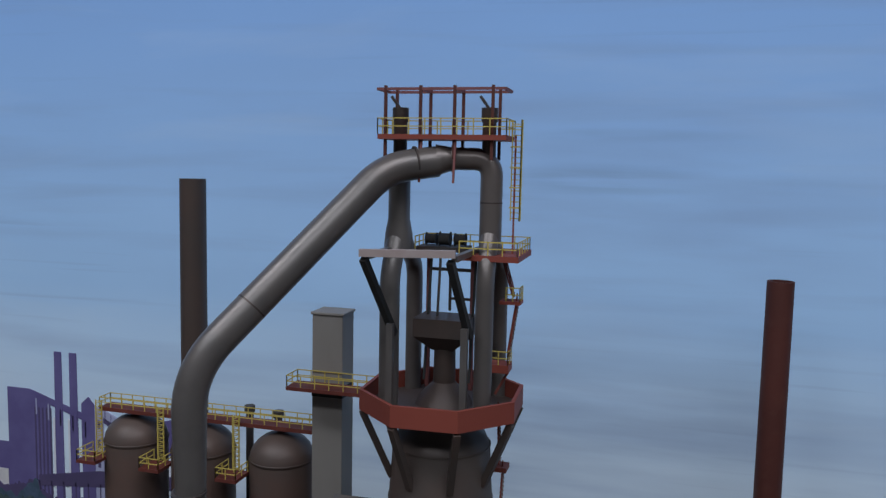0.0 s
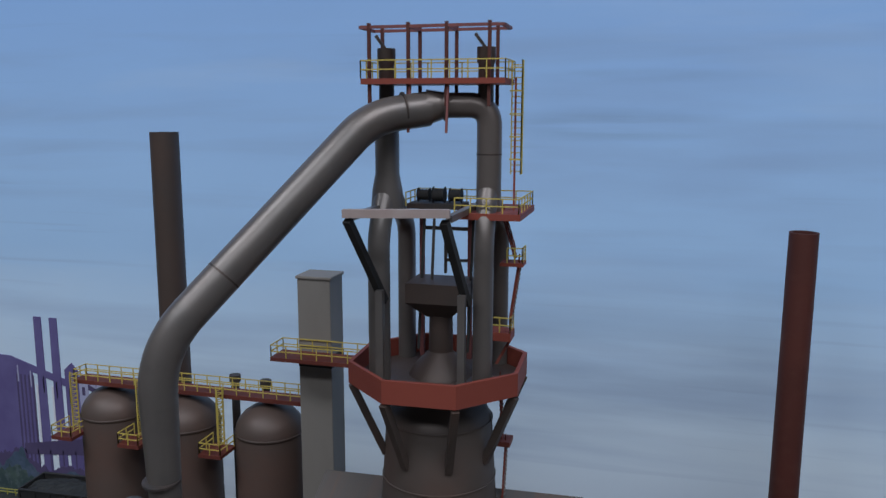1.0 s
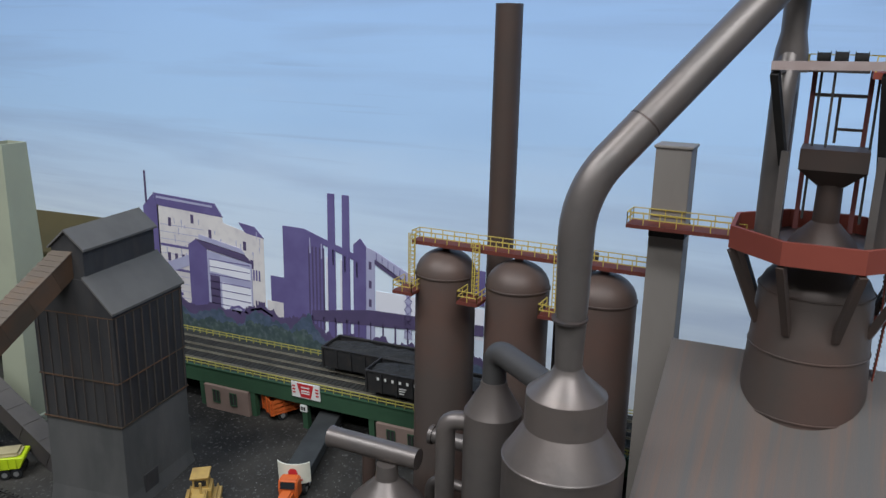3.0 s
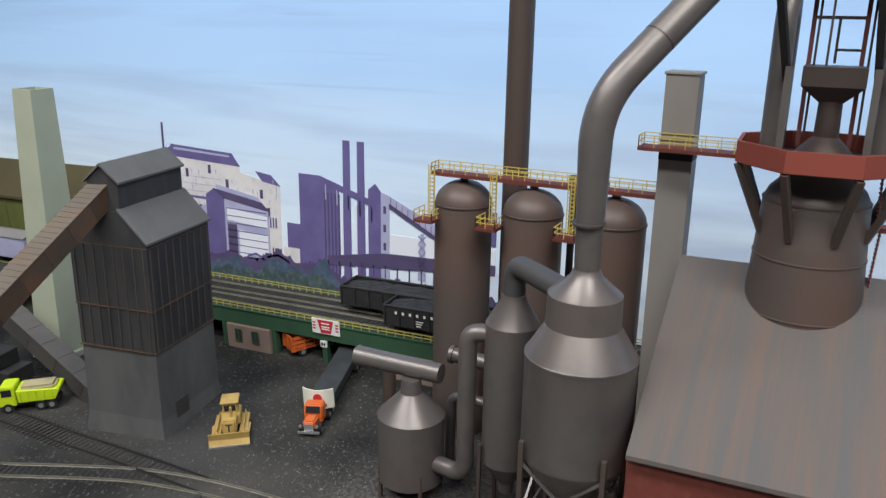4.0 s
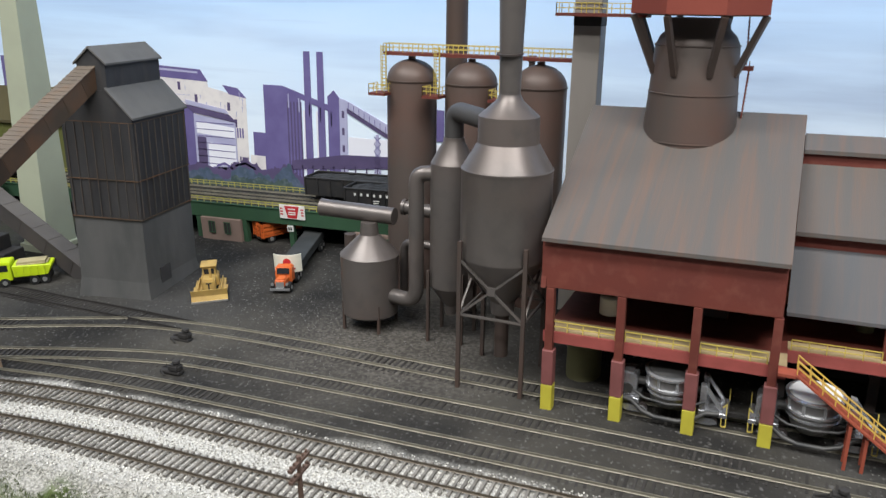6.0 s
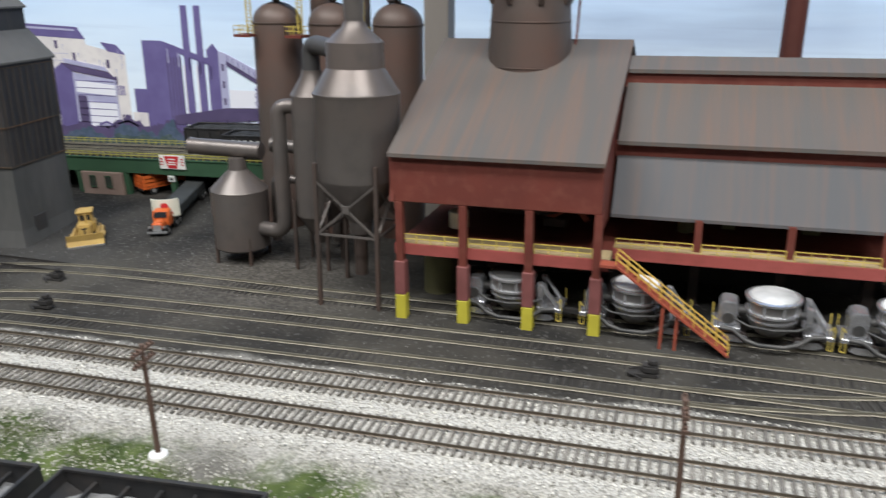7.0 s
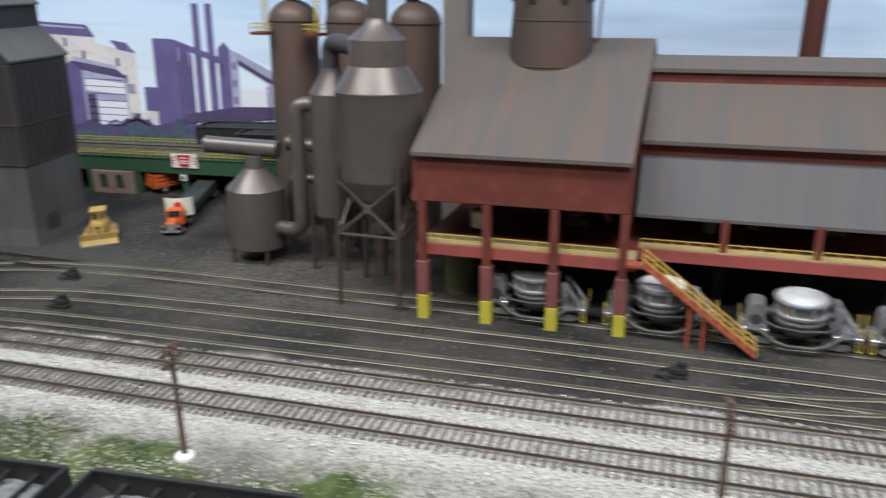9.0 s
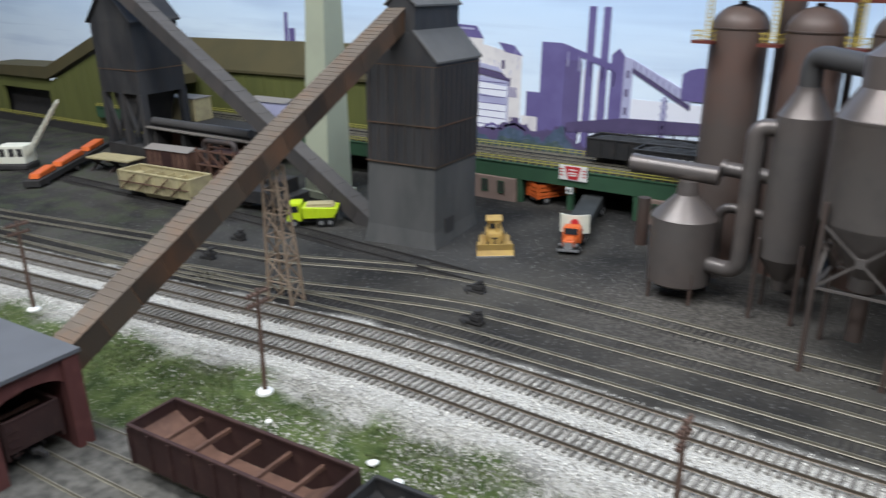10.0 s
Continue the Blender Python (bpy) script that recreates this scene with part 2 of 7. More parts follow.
def sky_paint():
    """A hand-painted sky: pale at the foot, blue above, soft cloud streaks."""
    m = bpy.data.materials.new("painted_sky")
    m.use_nodes = True
    nt = m.node_tree
    b = nt.nodes["Principled BSDF"]
    b.inputs["Roughness"].default_value, b.inputs["Specular IOR Level"].default_value = 0.75, 0.2
    tc = nt.nodes.new("ShaderNodeTexCoord")
    sep = nt.nodes.new("ShaderNodeSeparateXYZ")
    nt.links.new(tc.outputs["Object"], sep.inputs[0])
    rmp = nt.nodes.new("ShaderNodeValToRGB")
    mr = nt.nodes.new("ShaderNodeMapRange")
    mr.inputs["From Min"].default_value, mr.inputs["From Max"].default_value = 0.0, 0.7
    nt.links.new(sep.outputs[2], mr.inputs["Value"])
    nt.links.new(mr.outputs[0], rmp.inputs[0])
    e = rmp.color_ramp.elements
    e[0].position, e[0].color = 0.0, (0.9, 0.93, 0.96, 1)
    e[1].position, e[1].color = 1.0, (0.24, 0.44, 0.86, 1)
    for pos, c in ((0.2, (0.78, 0.89, 0.98, 1)), (0.42, (0.48, 0.7, 0.98, 1))):
        k = e.new(pos)
        k.color = c
    col = rmp.outputs[0]
    for sx, sz, sc, lo, hi, top, tint in ((0.9, 3.2, 1.9, 0.42, 0.72, 0.28, (0.3, 0.44, 0.7)), (1.2, 14, 1.7, 0.5, 0.8, 0.55, (0.3, 0.4, 0.6)),
                                          (1.4, 8, 2.3, 0.55, 0.8, 0.2, (0.72, 0.8, 0.9)), (2.0, 60, 1.3, 0.62, 0.75, 0.18, (0.2, 0.28, 0.46))):
        mp = nt.nodes.new("ShaderNodeMapping")
        mp.inputs["Scale"].default_value = (sx, 1, sz)
        nt.links.new(tc.outputs["Object"], mp.inputs[0])
        n = nt.nodes.new("ShaderNodeTexNoise")
        n.inputs["Scale"].default_value, n.inputs["Detail"].default_value, n.inputs["Distortion"].default_value = sc, 4, 0.3
        nt.links.new(mp.outputs[0], n.inputs["Vector"])
        r2 = nt.nodes.new("ShaderNodeMapRange")
        r2.inputs["From Min"].default_value, r2.inputs["From Max"].default_value, r2.inputs["To Max"].default_value = lo, hi, top
        nt.links.new(n.outputs["Fac"], r2.inputs["Value"])
        x = nt.nodes.new("ShaderNodeMix")
        x.data_type = "RGBA"
        nt.links.new(r2.outputs[0], x.inputs["Factor"])
        nt.links.new(col, x.inputs[6])
        x.inputs[7].default_value = (*tint, 1)
        col = x.outputs[2]
    # grey-blue smoke streaks brushed on beside the furnace
    for cx, cz, wx, wz, sz, lo, hi, top, tint in SMOKE:
        mp = nt.nodes.new("ShaderNodeMapping")
        mp.inputs["Location"].default_value = (-cx / wx, 0, -cz / wz)
        mp.inputs["Scale"].default_value = (1 / wx, 0, 1 / wz)
        nt.links.new(tc.outputs["Object"], mp.inputs[0])
        ball = nt.nodes.new("ShaderNodeVectorMath")
        ball.operation = "LENGTH"
        nt.links.new(mp.outputs[0], ball.inputs[0])
        fall = nt.nodes.new("ShaderNodeMapRange")
        fall.interpolation_type = "SMOOTHSTEP"
        fall.inputs["From Min"].default_value, fall.inputs["From Max"].default_value = 1.0, 0.15
        nt.links.new(ball.outputs["Value"], fall.inputs["Value"])
        mp2 = nt.nodes.new("ShaderNodeMapping")
        mp2.inputs["Scale"].default_value = (2.5, 1, sz)
        nt.links.new(tc.outputs["Object"], mp2.inputs[0])
        n = nt.nodes.new("ShaderNodeTexNoise")
        n.inputs["Scale"].default_value, n.inputs["Detail"].default_value = 1.6, 5
        nt.links.new(mp2.outputs[0], n.inputs["Vector"])
        r2 = nt.nodes.new("ShaderNodeMapRange")
        r2.inputs["From Min"].default_value, r2.inputs["From Max"].default_value, r2.inputs["To Max"].default_value = lo, hi, top
        nt.links.new(n.outputs["Fac"], r2.inputs["Value"])
        both = nt.nodes.new("ShaderNodeMath")
        both.operation = "MULTIPLY"
        nt.links.new(r2.outputs[0], both.inputs[0])
        nt.links.new(fall.outputs[0], both.inputs[1])
        x = nt.nodes.new("ShaderNodeMix")
        x.data_type = "RGBA"
        nt.links.new(both.outputs[0], x.inputs["Factor"])
        nt.links.new(col, x.inputs[6])
        x.inputs[7].default_value = (*tint, 1)
        col = x.outputs[2]
    nt.links.new(col, b.inputs["Base Color"])
    return m


# centre x and z, half width, half height, streak fineness, noise range, strength, colour
SMOKE = ((0.03, 0.38, 0.26, 0.16, 16.0, 0.4, 0.7, 0.38, (0.27, 0.35, 0.55)),
         (-0.02, 0.2, 0.26, 0.09, 24.0, 0.35, 0.65, 0.45, (0.2, 0.27, 0.42)),
         (0.0, 0.456, 0.13, 0.008, 20.0, 0.3, 0.55, 0.35, (0.17, 0.23, 0.37)),
         (-0.01, 0.417, 0.12, 0.02, 50.0, 0.4, 0.6, 0.35, (0.17, 0.23, 0.37)),
         (-0.35, 0.47, 0.3, 0.12, 10.0, 0.4, 0.7, 0.25, (0.33, 0.45, 0.68)))
SKY = sky_paint()
tagged(part("backdrop", boxes((-260, 130, 74.5, 77, -12, 118)), SKY), "painted blue sky backdrop board behind the model", "backdrop", kind="structure")
tagged(part("ceiling", boxes((-260, 130, -260, 77, 170, 174)), WALL_WHITE), "plain grey room ceiling", "ceiling", kind="structure")
tagged(part("wall_back", boxes((-260, 130, -264, -260, -90, 170)), WALL_WHITE), "plain grey room wall behind the aisle", "wall", kind="structure")
tagged(part("wall_left", boxes((-264, -260, -260, 77, -90, 170)), WALL_WHITE), "plain grey room wall at the layout's end", "wall", kind="structure")
tagged(part("wall_right", boxes((130, 134, -260, 77, -90, 170)), WALL_WHITE), "plain grey room wall at the layout's end", "wall", kind="structure")
tagged(part("wall_upper", boxes((-260, 130, 74.8, 77, 118, 170)), WALL_WHITE), "plain grey room wall above the backdrop", "wall", kind="structure")
tagged(part("floor", boxes((-260, 130, -260, 77, -94, -90)), WALL_WHITE), "plain grey room floor below the layout", "floor", kind="structure")


def main_bend(x):
    """How far the main line has drawn forward at x, past its bend."""
    d = -48 - x
    return 0.13 * (d if d > 8 else 0 if d < -8 else (d + 8) ** 2 / 32)


def yard_material():
    """Black cinder at the back, pale ballast along the main line, gravel and grass in front."""
    m = bpy.data.materials.new("yard_ground")
    m.use_nodes = True
    nt = m.node_tree
    b = nt.nodes["Principled BSDF"]
    b.inputs["Roughness"].default_value, b.inputs["Specular IOR Level"].default_value = 0.95, 0.2
    tc = nt.nodes.new("ShaderNodeTexCoord")
    sep = nt.nodes.new("ShaderNodeSeparateXYZ")
    nt.links.new(tc.outputs["Object"], sep.inputs[0])

    def math_node(op, a, c):
        n = nt.nodes.new("ShaderNodeMath")
        n.operation = op
        for i, v in enumerate((a, c)):
            if isinstance(v, (int, float)):
                n.inputs[i].default_value = v
            else:
                nt.links.new(v, n.inputs[i])
        return n.outputs[0]

    def noise_of(sc, detail=4.0):
        n = nt.nodes.new("ShaderNodeTexNoise")
        n.inputs["Scale"].default_value, n.inputs["Detail"].default_value = sc, detail
        nt.links.new(tc.outputs["Object"], n.inputs["Vector"])
        return n.outputs["Fac"]

    def span(v, lo, hi, to0=0.0, to1=1.0):
        n = nt.nodes.new("ShaderNodeMapRange")
        n.inputs["From Min"].default_value, n.inputs["From Max"].default_value = lo, hi
        n.inputs["To Min"].default_value, n.inputs["To Max"].default_value = to0, to1
        nt.links.new(v, n.inputs["Value"])
        return n.outputs[0]

    def mix(fac, a, c):
        x = nt.nodes.new("ShaderNodeMix")
        x.data_type = "RGBA"
        nt.links.new(fac, x.inputs["Factor"])
        for i, v in ((6, a), (7, c)):
            if isinstance(v, tuple):
                x.inputs[i].default_value = (*v, 1)
            else:
                nt.links.new(v, x.inputs[i])
        return x.outputs[2]

    bend = math_node("MULTIPLY", math_node("MAXIMUM", math_node("SUBTRACT", -0.48, sep.outputs[0]), 0.0), 0.13)
    u = math_node("ADD", sep.outputs[1], bend)
    u = math_node("ADD", u, math_node("MULTIPLY", math_node("SUBTRACT", noise_of(14), 0.5), 0.05))
    cinder = mix(span(noise_of(9), 0.4, 0.65), (0.019, 0.018, 0.017), (0.06, 0.055, 0.047))
    cinder = mix(span(noise_of(260, 2), 0.6, 0.7), cinder, (0.09, 0.086, 0.082))
    cinder = mix(span(noise_of(4, 3), 0.55, 0.75), cinder, (0.06, 0.058, 0.055))
    away = nt.nodes.new("ShaderNodeVectorMath")
    away.operation = "DISTANCE"
    nt.links.new(tc.outputs["Object"], away.inputs[0])
    away.inputs[1].default_value = (-0.31, 0.42, 0.0)
    near = math_node("ADD", away.outputs["Value"], math_node("MULTIPLY", math_node("SUBTRACT", noise_of(20), 0.5), 0.12))
    cinder = mix(span(near, 0.05, 0.14, 0.75, 0.0), cinder, mix(span(noise_of(300, 2), 0.4, 0.65), (0.06, 0.053, 0.046), (0.13, 0.118, 0.102)))
    moss = math_node("MULTIPLY", span(sep.outputs[0], -1.0, -0.75, 0.7, 0.0), span(noise_of(30), 0.45, 0.65))
    cinder = mix(moss, cinder, (0.05, 0.058, 0.032))
    ballast = mix(span(noise_of(700, 2), 0.35, 0.65), (0.22, 0.21, 0.19), (0.58, 0.56, 0.51))
    gravel = mix(span(noise_of(500, 2), 0.35, 0.65), (0.16, 0.152, 0.132), (0.42, 0.4, 0.355))
    gravel = mix(span(noise_of(13, 5), 0.5, 0.62, 0.0, 0.8), gravel, (0.075, 0.07, 0.06))
    grass = mix(span(noise_of(60), 0.35, 0.65), (0.028, 0.045, 0.012), (0.085, 0.11, 0.035))
    grass = mix(span(noise_of(500, 2), 0.6, 0.72), grass, (0.25, 0.25, 0.19))
    wide = span(sep.outputs[0], -0.62, -0.45, 0.022, 0.0)
    front = mix(span(math_node("ADD", math_node("SUBTRACT", u, wide), math_node("MULTIPLY", math_node("SUBTRACT", noise_of(22), 0.5), 0.16)), 0.142, 0.168), grass, gravel)
    v = math_node("SUBTRACT", u, math_node("MULTIPLY", sep.outputs[0], 0.05))
    v = math_node("ADD", v, math_node("MULTIPLY", math_node("SUBTRACT", noise_of(40), 0.5), 0.04))
    dirt = mix(span(noise_of(120), 0.35, 0.65), (0.055, 0.052, 0.046), (0.115, 0.108, 0.095))
    front = mix(span(v, 0.105, 0.118), dirt, front)
    low = mix(span(u, 0.165, 0.19), front, ballast)
    nt.links.new(mix(span(u, 0.258, 0.275), low, cinder), b.inputs["Base Color"])
    bp = nt.nodes.new("ShaderNodeBump")
    bp.inputs["Strength"].default_value, bp.inputs["Distance"].default_value = 0.6, 0.001
    nt.links.new(noise_of(450, 3), bp.inputs["Height"])
    nt.links.new(bp.outputs[0], b.inputs["Normal"])
    return m


YARD = yard_material()


def build_ground():
    bm = bmesh.new()
    xs = [-250 + 2.5 * i for i in range(151)]
    ys = [-6 + 1.0 * i for i in range(80)]
    grid = []
    for y in ys:
        row = []
        for x in xs:
            u = y + main_bend(x)
            z = 0.12 * noise.noise((x * 0.15, y * 0.15, 0.0)) + 0.07 * noise.noise((x * 0.6, y * 0.6, 3.0)) - 0.05
            if 18 < u < 27:
                z *= 0.25
            elif u < 15:
                z -= min(0.7, (15 - u) * 0.08)
            row.append(bm.verts.new((x, y, z)))
        grid.append(row)
    for a, b in zip(grid, grid[1:]):
        for i in range(len(xs) - 1):
            bm.faces.new((a[i], a[i + 1], b[i + 1], b[i]))
    return part("ground", bm, YARD, m=TILT, smooth=60)


tagged(build_ground(), "model yard ground of black cinder, pale ballast and grass", "ground", kind="structure")
tagged(part("bench", boxes((-250, 125, -6, 73, -14, -1.2)), BLACK, m=TILT), "dark benchwork under the model yard", "bench", kind="structure")


# ---- tracks ----
GAUGE = 1.65


def spaced(points, step):
    """Places and headings at even steps along a smooth line through plan points."""
    pts = [Vector((p[0], p[1], 0)) for p in points]
    fine = []
    for i in range(len(pts) - 1):
        p0, p1, p2, p3 = pts[max(i - 1, 0)], pts[i], pts[i + 1], pts[min(i + 2, len(pts) - 1)]
        n = max(2, int((p2 - p1).length / 0.5))
        for k in range(n):
            t = k / n
            fine.append(0.5 * ((2 * p1) + (p2 - p0) * t + (2 * p0 - 5 * p1 + 4 * p2 - p3) * t * t + (3 * p1 - p0 - 3 * p2 + p3) * t ** 3))
    fine.append(pts[-1])
    out, carry = [], 0.0
    for a, b in zip(fine, fine[1:]):
        d = b - a
        while carry <= d.length:
            out.append((a + d.normalized() * carry, math.atan2(d.y, d.x)))
            carry += step
        carry -= d.length
    return out


TIE_MESH = {}


def track(points, label, tie_step=0.56, lift=-0.07, near=(-60, 30), tie_long=2.7, m=TILT, z=0.0, yard=True, rail=None):
    """One track: two rails and its ties, the nearest of them pieces of their own."""
    t = thing("track", m, label, "track", "tracks of the yard")
    line = spaced(points, 0.8)
    for side in (-1, 1):
        bm = bmesh.new()
        prev = None
        for p, h in line:
            n = Vector((-math.sin(h), math.cos(h), 0)) * side
            c = p + n * (GAUGE / 2 + 0.04)
            ring = [bm.verts.new((*(c + n * dx).xy, z + lift + zz)) for dx, zz in ((-0.075, 0.1), (0.075, 0.1), (0.028, 0.14), (0.033, 0.31), (-0.033, 0.31), (-0.028, 0.14))]
            if prev:
                for i in range(6):
                    j = (i + 1) % 6
                    bm.faces.new((prev[i], prev[j], ring[j], ring[i]))
            prev = ring
        part("rail", bm, rail or (YARD_RAIL if yard else RAIL), t)
    if tie_long not in TIE_MESH:
        bm = soften(boxes((-0.1, 0.1, -tie_long / 2, tie_long / 2, -0.1, 0.1)), 0.02)
        me = bpy.data.meshes.new("tie")
        bm.to_mesh(me)
        bm.free()
        me.transform(Matrix.Scale(U, 4))
        me.materials.append(YARD_TIE if yard else TIE)
        TIE_MESH[tie_long] = me
    rest, count = bmesh.new(), 0
    for p, h in spaced(points, tie_step):
        turn = h + random.uniform(-0.02, 0.02)
        if near[0] < p.x < near[1] and count < 290:
            ob = new("tie", TIE_MESH[tie_long])
            ob.parent = t
            ob.matrix_basis = Matrix.Translation((p.x * U, p.y * U, (z + lift - (0.05 if yard else 0.02)) * U)) @ Matrix.Rotation(turn, 4, "Z")
            count += 1
        else:
            box(rest, -0.12, 0.12, -tie_long / 2, tie_long / 2, -0.1, 0.1, Matrix.Translation((p.x, p.y, z + lift)) @ Matrix.Rotation(turn, 4, "Z"))
    if rest.verts:
        tagged(part("far_tie_rest", rest, YARD_TIE if yard else TIE, t), kind="stuff")
    else:
        rest.free()
    return t


def bent(y0):
    return [(x, y0 - main_bend(x)) for x in range(-240, 126, 6)]


def build_tracks():
    track(bent(25.15), "main line track with brown ties in pale ballast", lift=0.12, tie_long=2.9, yard=False)
    track(bent(20.7), "main line track with dark ties in pale ballast", lift=0.12, tie_long=2.9, yard=False)
    track([(-240, 5), (-88, 23.6), (-72, 25.7), (-60, 27.3), (-50, 28.4), (-38, 28.8), (-8, 28.9), (4, 28.7), (24, 28.2), (60, 27.9), (120, 27.6)], "rusty yard track sunk in black cinder")
    track([(-240, 11), (-95, 22.6), (-75, 26.0), (-64, 28.4), (-57, 30.5), (-50, 32.4), (-44, 33.2), (-30, 33.45), (-10, 33.3), (10, 32.8), (28, 32.2), (60, 31.4), (120, 30)], "rusty yard track sunk in black cinder")
    track([(-230, 5), (-120, 24), (-90, 29.2), (-77, 31.6), (-68.8, 33.2), (-64.5, 34.7), (-59, 36.7), (-54.6, 37.9), (-48, 38.7), (-38, 38.8), (-26, 38.4), (0, 37.7), (28, 36.9), (60, 35.6), (120, 33)], "rusty yard track passing under the cast house")
    track([(-230, 36), (-95, 39.6), (-64, 39.3), (-50, 38.7)], "dull siding track half buried in black cinder", rail=YARD_TIE)
    track([(4, 28.7), (14, 29.6), (24, 32.2), (32, 35.9), (44, 41), (60, 46)], "rusty crossover track in black cinder")
    track([(22, 47.5), (31, 45), (37, 43), (60, 37)], "rusty siding before the brick factory")


build_tracks()


# ---- handrails ----
def railing(parent, a, b, height=0.85, step=1.0, mat=YELLOW, rod=0.06, name="railing"):
    """A yellow handrail of two rails and posts from a to b."""
    a, b = Vector(a), Vector(b)
    n = max(1, round((b - a).length / step))
    bm = bmesh.new()
    up = Vector((0, 0, height))
    for i in range(n + 1):
        p = a.lerp(b, i / n)
        beam(bm, p, p + up, rod)
    beam(bm, a + up, b + up, rod)
    beam(bm, a + up * 0.5, b + up * 0.5, rod)
    return part(name, bm, mat, parent)


def ladder(parent, x, y, z0, z1, width=0.45, mat=YELLOW, facing=0.0):
    bm = bmesh.new()
    c, s = math.cos(facing), math.sin(facing)
    for k in (-1, 1):
        beam(bm, (x + k * c * width / 2, y + k * s * width / 2, z0), (x + k * c * width / 2, y + k * s * width / 2, z1), 0.06)
    z = z0 + 0.15
    while z < z1:
        beam(bm, (x - c * width / 2, y - s * width / 2, z), (x + c * width / 2, y + s * width / 2, z), 0.05)
        z += 0.33
    return part("ladder", bm, mat, parent)


# ---- cast house ----
def build_cast_house():
    t = thing("cast_house", upright(0, 0, 0, 0, -0.9), "red steel cast house with grey sloping roofs on red posts", "building")
    xl, xr = -16.2, -0.5
    bm = boxes((xl, xr, 36.15, 36.55, 9.25, 12.7))
    part("front_wall", soften(bm, 0.05), RED, t, "oxide red front wall panel")
    bm = prism(bmesh.new(), [(36.0, 9.25), (36.6, 12.5), (52, 19.5), (59, 15.7), (59, 8.95)], xl, xl + 0.35, "x")
    part("side_wall", bm, RED, t)
    bm = prism(bmesh.new(), [(36.56, 7.8), (36.56, 12.5), (52, 19.5), (59, 15.7), (59, 0.2), (56, 0.2), (56, 7.8)], xr - 0.35, xr - 0.01, "x")
    part("side_wall", bm, RED, t)
    part("roof", prism(bmesh.new(), [(52.01, 19.75), (59.5, 15.8), (59.5, 16.1), (52.01, 20.05)], xl - 0.5, xr + 0.25, "x"), ROOF, t)
    bm = boxes((xl + 0.4, 21.0, 56.2, 56.6, 0.5, 16))
    part("back_wall", bm, RED, t)
    # the long bay
    def roof_slab(name, y0, z0, y1, z1, x0, x1, x0b, x1b, thick, mat, label):
        bm = bmesh.new()
        v = [bm.verts.new(p) for p in ((x0, y0, z0), (x1, y0, z0), (x1b, y1, z1), (x0b, y1, z1))]
        w = [bm.verts.new((q.co.x, q.co.y, q.co.z - thick)) for q in v]
        bm.faces.new(v)
        bm.faces.new(w[::-1])
        for i in range(4):
            j = (i + 1) % 4
            bm.faces.new((v[j], v[i], w[i], w[j]))
        return part(name, bm, mat, t, label)
    roof_slab("roof", 35.7, 12.97, 52, 20.05, xl + 0.05, xr + 0.1, xl - 0.5, xr + 0.25, 0.28, ROOF, "grey-brown weathered sloping roof")
    roof_slab("roof", 40.0, 8.35, 43.2, 12.4, xr + 0.27, 18.7, xr + 0.27, 21.5, 0.25, ROOF_GREY, "lower blue-grey roof sheet")
    roof_slab("roof", 42.4, 13.35, 48.3, 17.0, xr + 0.27, 21.9, xr + 0.27, 21.2, 0.3, ROOF, "upper grey-brown roof sheet")
    roof_slab("roof", 48.0, 18.05, 50.3, 18.9, xr + 0.27, 21.4, xr + 0.27, 21.4, 0.3, ROOF, "ridge roof sheet")
    roof_slab("roof", 50.31, 18.9, 57, 15.9, xr + 0.27, 21.4, xr + 0.27, 21.4, 0.3, ROOF, "back roof sheet")
    part("clerestory_wall", boxes((xr + 0.02, 21.3, 43.0, 43.35, 12.1, 13.25)), RED, t)
    part("clerestory_wall", boxes((xr + 0.02, 21.1, 48.25, 48.6, 16.6, 17.85)), RED, t)
    bm = prism(bmesh.new(), [(43.36, 8.4), (43.36, 13.0), (48.61, 16.6), (48.61, 17.9), (50.3, 18.5), (56.19, 15.8), (56.19, 0.4), (47, 0.4), (47, 8.4)], 20.7, 21.1, "x")
    part("side_wall", bm, RED, t)
    # deck
    part("casting_floor", boxes((-15.9, 0.1, 36.5, 38.6, 5.45, 5.95)), CAST_SAND, t, "tan sand casting floor")
    part("casting_floor", boxes((-15.9, 0.1, 38.61, 56.19, 5.45, 5.93)), RED, t)
    part("casting_floor", boxes((0.11, 18.2, 39.4, 40.9, 5.45, 5.95)), CAST_SAND, t)
    part("casting_floor", boxes((0.11, 18.2, 40.91, 56.19, 5.45, 5.93)), RED, t)
    part("casting_floor", boxes((18.21, 21.0, 40.2, 56.19, 5.45, 5.95)), RED, t)
    part("floor_edge", boxes((-16.0, 0.1, 36.3, 36.49, 5.1, 5.93)), EDGE_RED, t, "red floor edge beam")
    part("floor_edge", boxes((0.11, 18.3, 39.2, 39.39, 5.1, 5.93)), EDGE_RED, t, "red floor edge beam")
    for x in (-15.5, -10.55, -5.6, -0.7):
        post = part("post", boxes((x - 0.28, x + 0.28, 36.0, 36.56, 4.0, 9.24)), RED, t)
        part("post_casing", soften(boxes((x - 0.42, x + 0.42, 35.86, 36.7, 1.9, 4.6)), 0.05), POST_RED, post)
        part("post_foot", soften(boxes((x - 0.42, x + 0.42, 35.86, 36.7, -0.35, 1.89)), 0.05), POST_YELLOW, post, "yellow painted post foot")
    for x, y in ((6.0, 40.0), (12.2, 40.0), (18.2, 40.0)):
        part("post", boxes((x - 0.25, x + 0.25, y - 0.25, y + 0.25, 5.0, 8.3)), RED, t)
